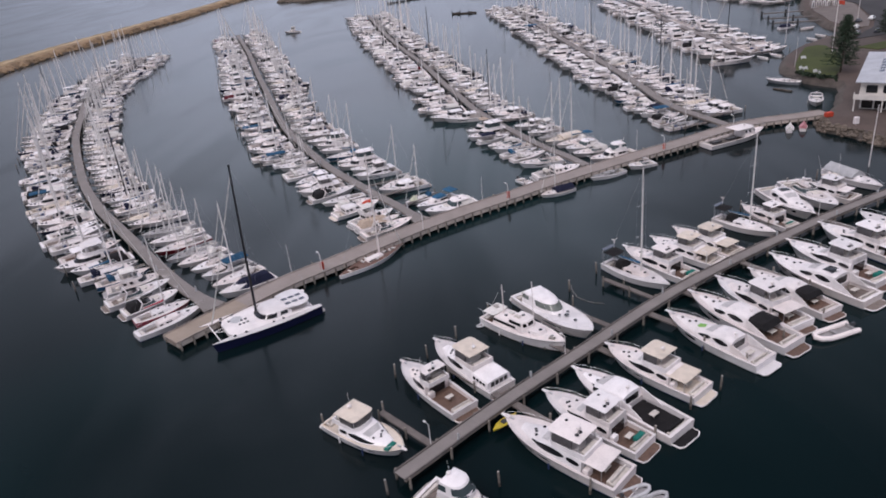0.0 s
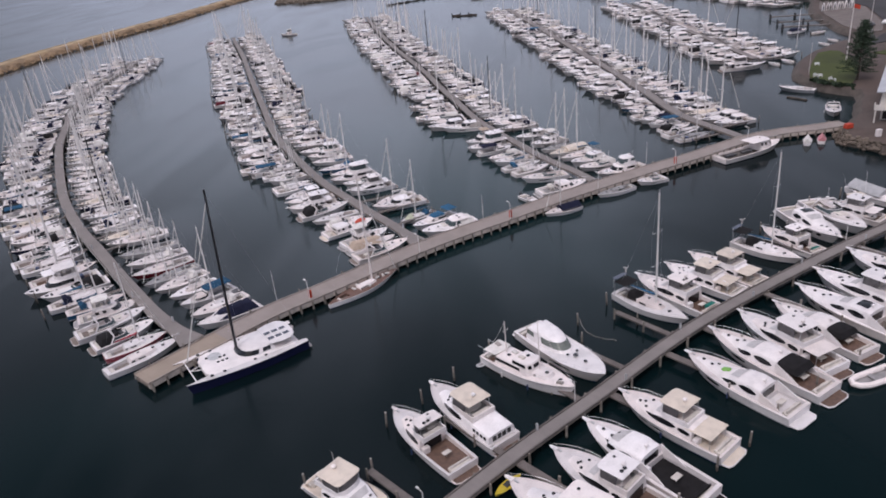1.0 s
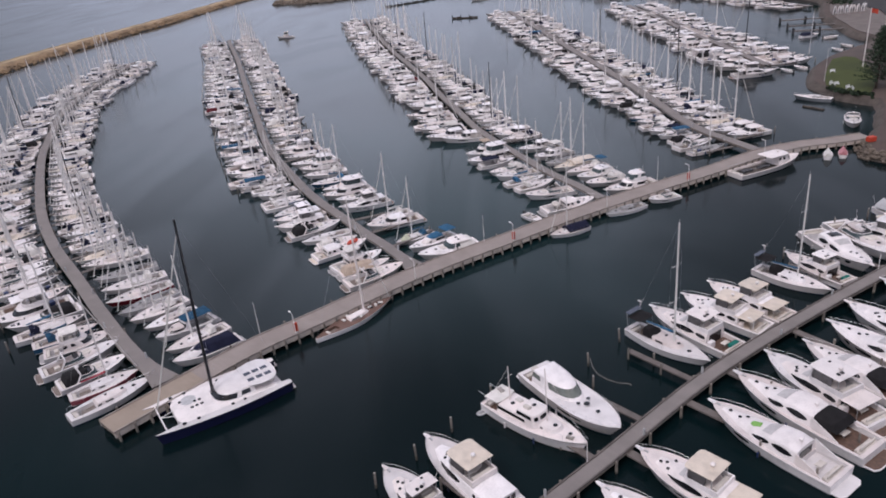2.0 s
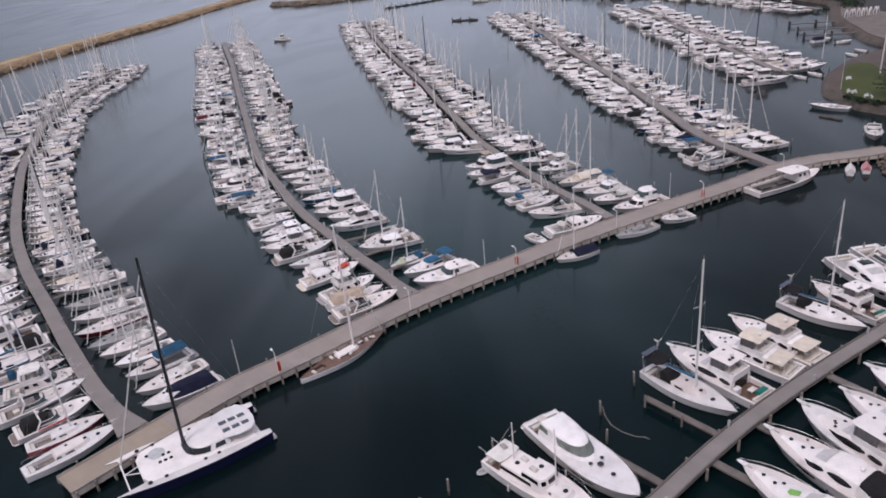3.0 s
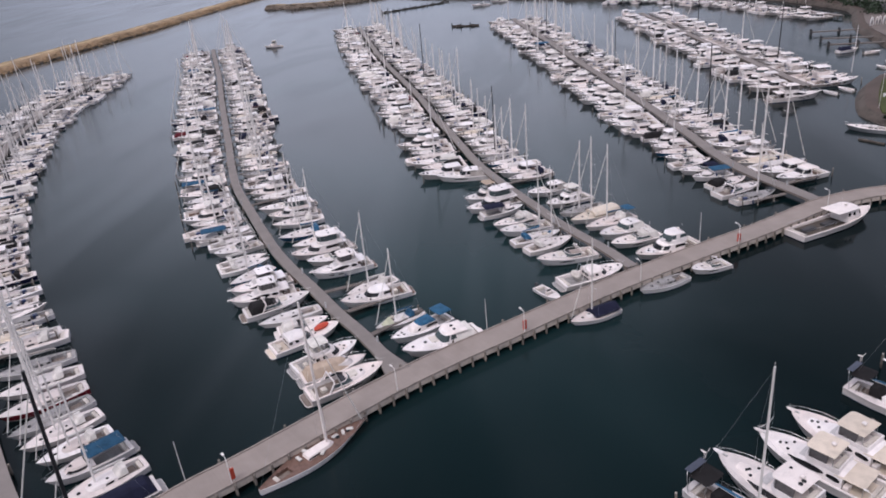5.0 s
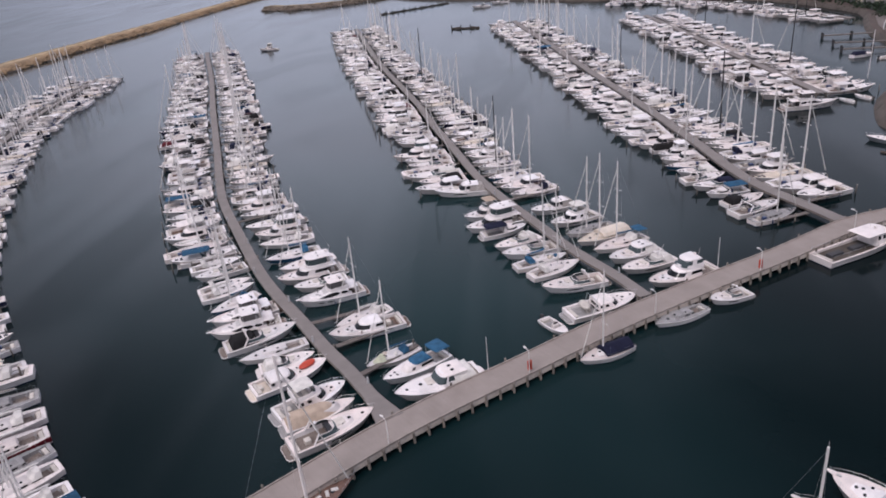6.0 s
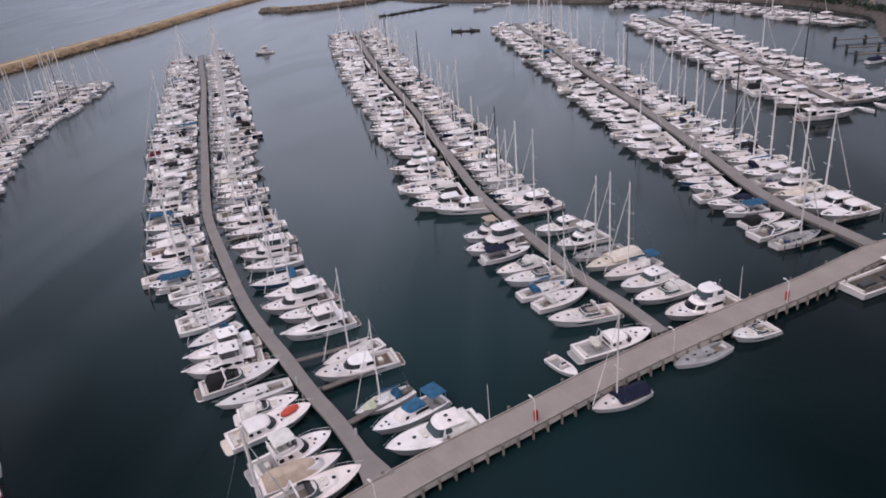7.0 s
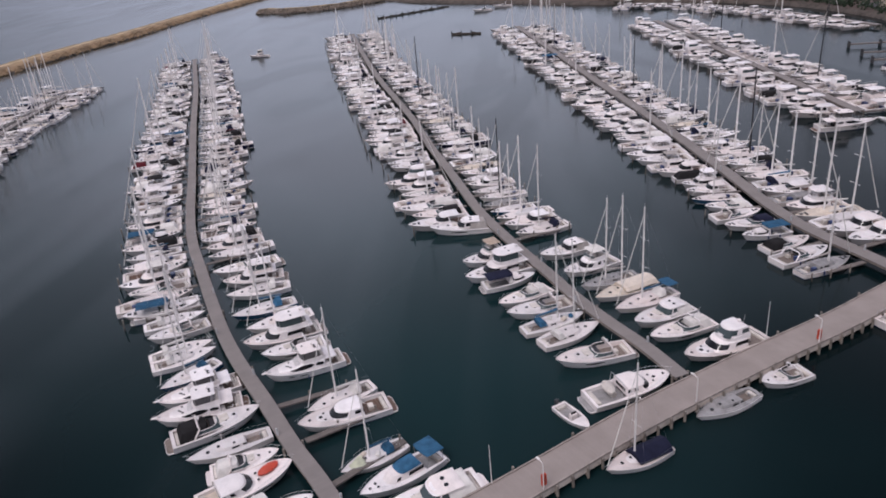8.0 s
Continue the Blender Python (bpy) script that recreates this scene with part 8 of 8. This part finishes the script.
slip_pier((126, 343.5), (146.5, 341.5))
slip_pier((123.5, 328.6), (143, 324))
slip_pier((121, 316.4), (140, 313))
lg = Shape()
lg.tube([(86.1, 206.2, 0.1), (84.6, 208.4, 0.14), (82.8, 211, 0.1)], 0.35, 7)
tagged(new("floating_log", mesh_of("floating_log", lg, "pile_dark")), "dark log boom floating beside the lawn bank", "log")


def stored_dinghy():
    f = Form(4.8, 1.7, 0.5, 0.62, rake=0.5)
    root = thing("stored_dinghy", "white dinghy hull standing upright on the slipway apron", "dinghy", "stored dinghies")
    hull(f, root, ("gelcoat", "gelcoat", "gelcoat"), 9, band=0.06)
    deck(f, root, 0.1, 0.6, 0.5, 0.2, floor_mat="grey_deck", n=6, camber=0.05)
    return root


for i in range(9):
    place("stored", stored_dinghy, pose(147.5 + 1.75 * i + 0.3 * math.sin(i * 2.1), 341.2 + 0.35 * i, 3.85, 0, -86 + 3 * math.sin(i * 1.7), 250 + 14 * math.sin(i * 3.3)), 0.73, "stored dinghies")


def car(x, y, turn, mat, label):
    root = thing("parked_car", label, "car", "parked cars", at=pose(x, y, 2.1, 0, 0, turn))
    sh = Shape()
    lo = plan(-2.15, 2.2, 0.88, 0.25, pw=0.45)
    a, b, c = (sh.pts([(x2 * k, y2 * k, z) for x2, y2 in lo]) for k, z in ((0.97, 0.25), (1.0, 0.6), (0.94, 0.92)))
    sh.bridge(b, a, True)
    sh.bridge(c, b, True)
    sh.face(c[::-1])
    part("body", sh, mat, root)
    house(root, "cabin", -1.7, 1.0, 0.76, 0.88, 1.48, fs=0.7, bs=0.45, tumble=0.14, rnd=0.2, mat=mat, panes=[(0, 3, 0.15, 0.85, "side_window"), (5, 15, 0.1, 0.9, "windscreen")])
    for wx in (-1.35, 1.35):
        for wy in (-0.8, 0.8):
            w = Shape()
            w.tube([(wx, wy - 0.1, 0.32), (wx, wy + 0.1, 0.32)], 0.32, 10)
            part("wheel", w, "rubber", root)


for cx, cy, ct, cm, cl in ((134.5, 272, 60, "car_dark", "dark parked car beside the verge"), (141.5, 272.5, 60, "car_dark", "dark parked car beside the verge"), (139.5, 284, 55, "car_white", "white parked car on the asphalt"), (148, 277, 60, "car_silver", "silver parked car on the asphalt"), (146, 296, 50, "car_dark", "dark parked car on the asphalt"), (153, 300, 50, "car_white", "white parked car on the asphalt")):
    car(cx, cy, ct, cm, cl)


def pole(x, y, z, h, label, flag=None, r=0.09):
    root = thing("flagpole", label, "pole", at=pose(x, y, z))
    sh = Shape()
    sh.tube([(0, 0, -0.3), (0, 0, h)], r, 6, r_end=r * 0.6)
    part("shaft", sh, "gelcoat", root)
    if flag:
        fl = Shape()
        rows = [fl.pts([(0.1 + 0.45 * i, 0.15 * math.sin(i * 1.3), h - 0.1 - 0.12 * i), (0.1 + 0.45 * i, 0.15 * math.sin(i * 1.3), h - 1.3 - 0.12 * i)]) for i in range(5)]
        for a, b in zip(rows, rows[1:]):
            fl.bridge(a, b)
        part("flag", fl, flag, root)


pole(112.8, 243, 2.0, 17, "white flagpole with a red flag on the lawn", "orange_red", 0.16)
pole(76.4, 142, 0.0, 13, "tall white pole at the shore", None, 0.12)
pole(95.8, 229.3, 2.0, 9, "slim pole on the lawn bank", None, 0.06)
pole(146, 297, 2.0, 14, "pale mast standing in the boat yard", None, 0.12)
pole(111.2, 277, 0.0, 14, "tall pale pole standing in the water", None, 0.12)


def bench(x, y, turn):
    root = thing("lawn_bench", "small white bench on the lawn", "bench", "lawn benches", at=pose(x, y, 2.14, 0, 0, turn))
    sh = Shape()
    sh.box(-0.8, 0.8, -0.25, 0.25, 0.38, 0.45, 0, 0.02)
    part("seat", sh, "car_white", root)
    bk = Shape()
    bk.box(-0.8, 0.8, 0.22, 0.28, 0.45, 0.95, 0, 0.01)
    part("backrest", bk, "car_white", root)
    for px in (-0.65, 0.65):
        lg = Shape()
        lg.box(px - 0.05, px + 0.05, -0.2, 0.25, 0, 0.4, 0)
        part("leg", lg, "car_white", root)


for bx, by, bt in ((95.6, 224.3, 40), (96.4, 222.9, 20), (97.4, 218.3, 30), (98.1, 217.2, 70), (101.9, 238.1, 10)):
    bench(bx, by, bt)

sh = Shape()
sh.box(-1.1, 1.1, -0.7, 0.7, 0, 1.3, 0, 0.1)
tagged(new("red_bin", mesh_of("red_bin", sh, "orange_red")), "red storage bin at the head of the jetty", "bin").matrix_basis = pose(81.6, 173.0, 2.0, 0, 0, 20) @ Matrix.Scale(0.8, 4)
sh = Shape()
sh.box(-0.5, 0.5, -0.4, 0.4, 0, 1.6, 0, 0.06)
tagged(new("white_cabinet", mesh_of("white_cabinet", sh, "gelcoat")), "white service cabinet on the foreshore", "cabinet").matrix_basis = pose(84.5, 165.5, 2.0, 0, 0, 20)

# low timber wave screens near the entrance
def wave_screen(pts, label):
    line = Line(pts, 2.4)
    root = thing("wave_screen", label, "wave screen", kind="structure")
    for i, (a, b) in enumerate(zip(line.p, line.p[1:])):
        sh = Shape()
        d = (b - a)
        sh.box(0, d.length - 0.12, -0.15, 0.15, -1.0, 0.9 + 0.25 * math.sin(i * 1.9), 0, 0.03)
        part("screen_panel", sh, "rock_dark", root, at=pose(a.x, a.y, 0, 0, 0, math.degrees(math.atan2(d.y, d.x))))
        if i % 2 == 0:
            pl = Shape()
            pl.tube([(a.x, a.y - 0.3, -1.5), (a.x, a.y - 0.3, 2.2)], 0.28, 6)
            part("pile", pl, "rubber", root)


wave_screen([(-70, 549), (-48, 566), (-26, 584)], "long low dark timber wave screen near the entrance")
wave_screen([(-19, 454), (-4, 450)], "short dark timber wave screen at a jetty's end")
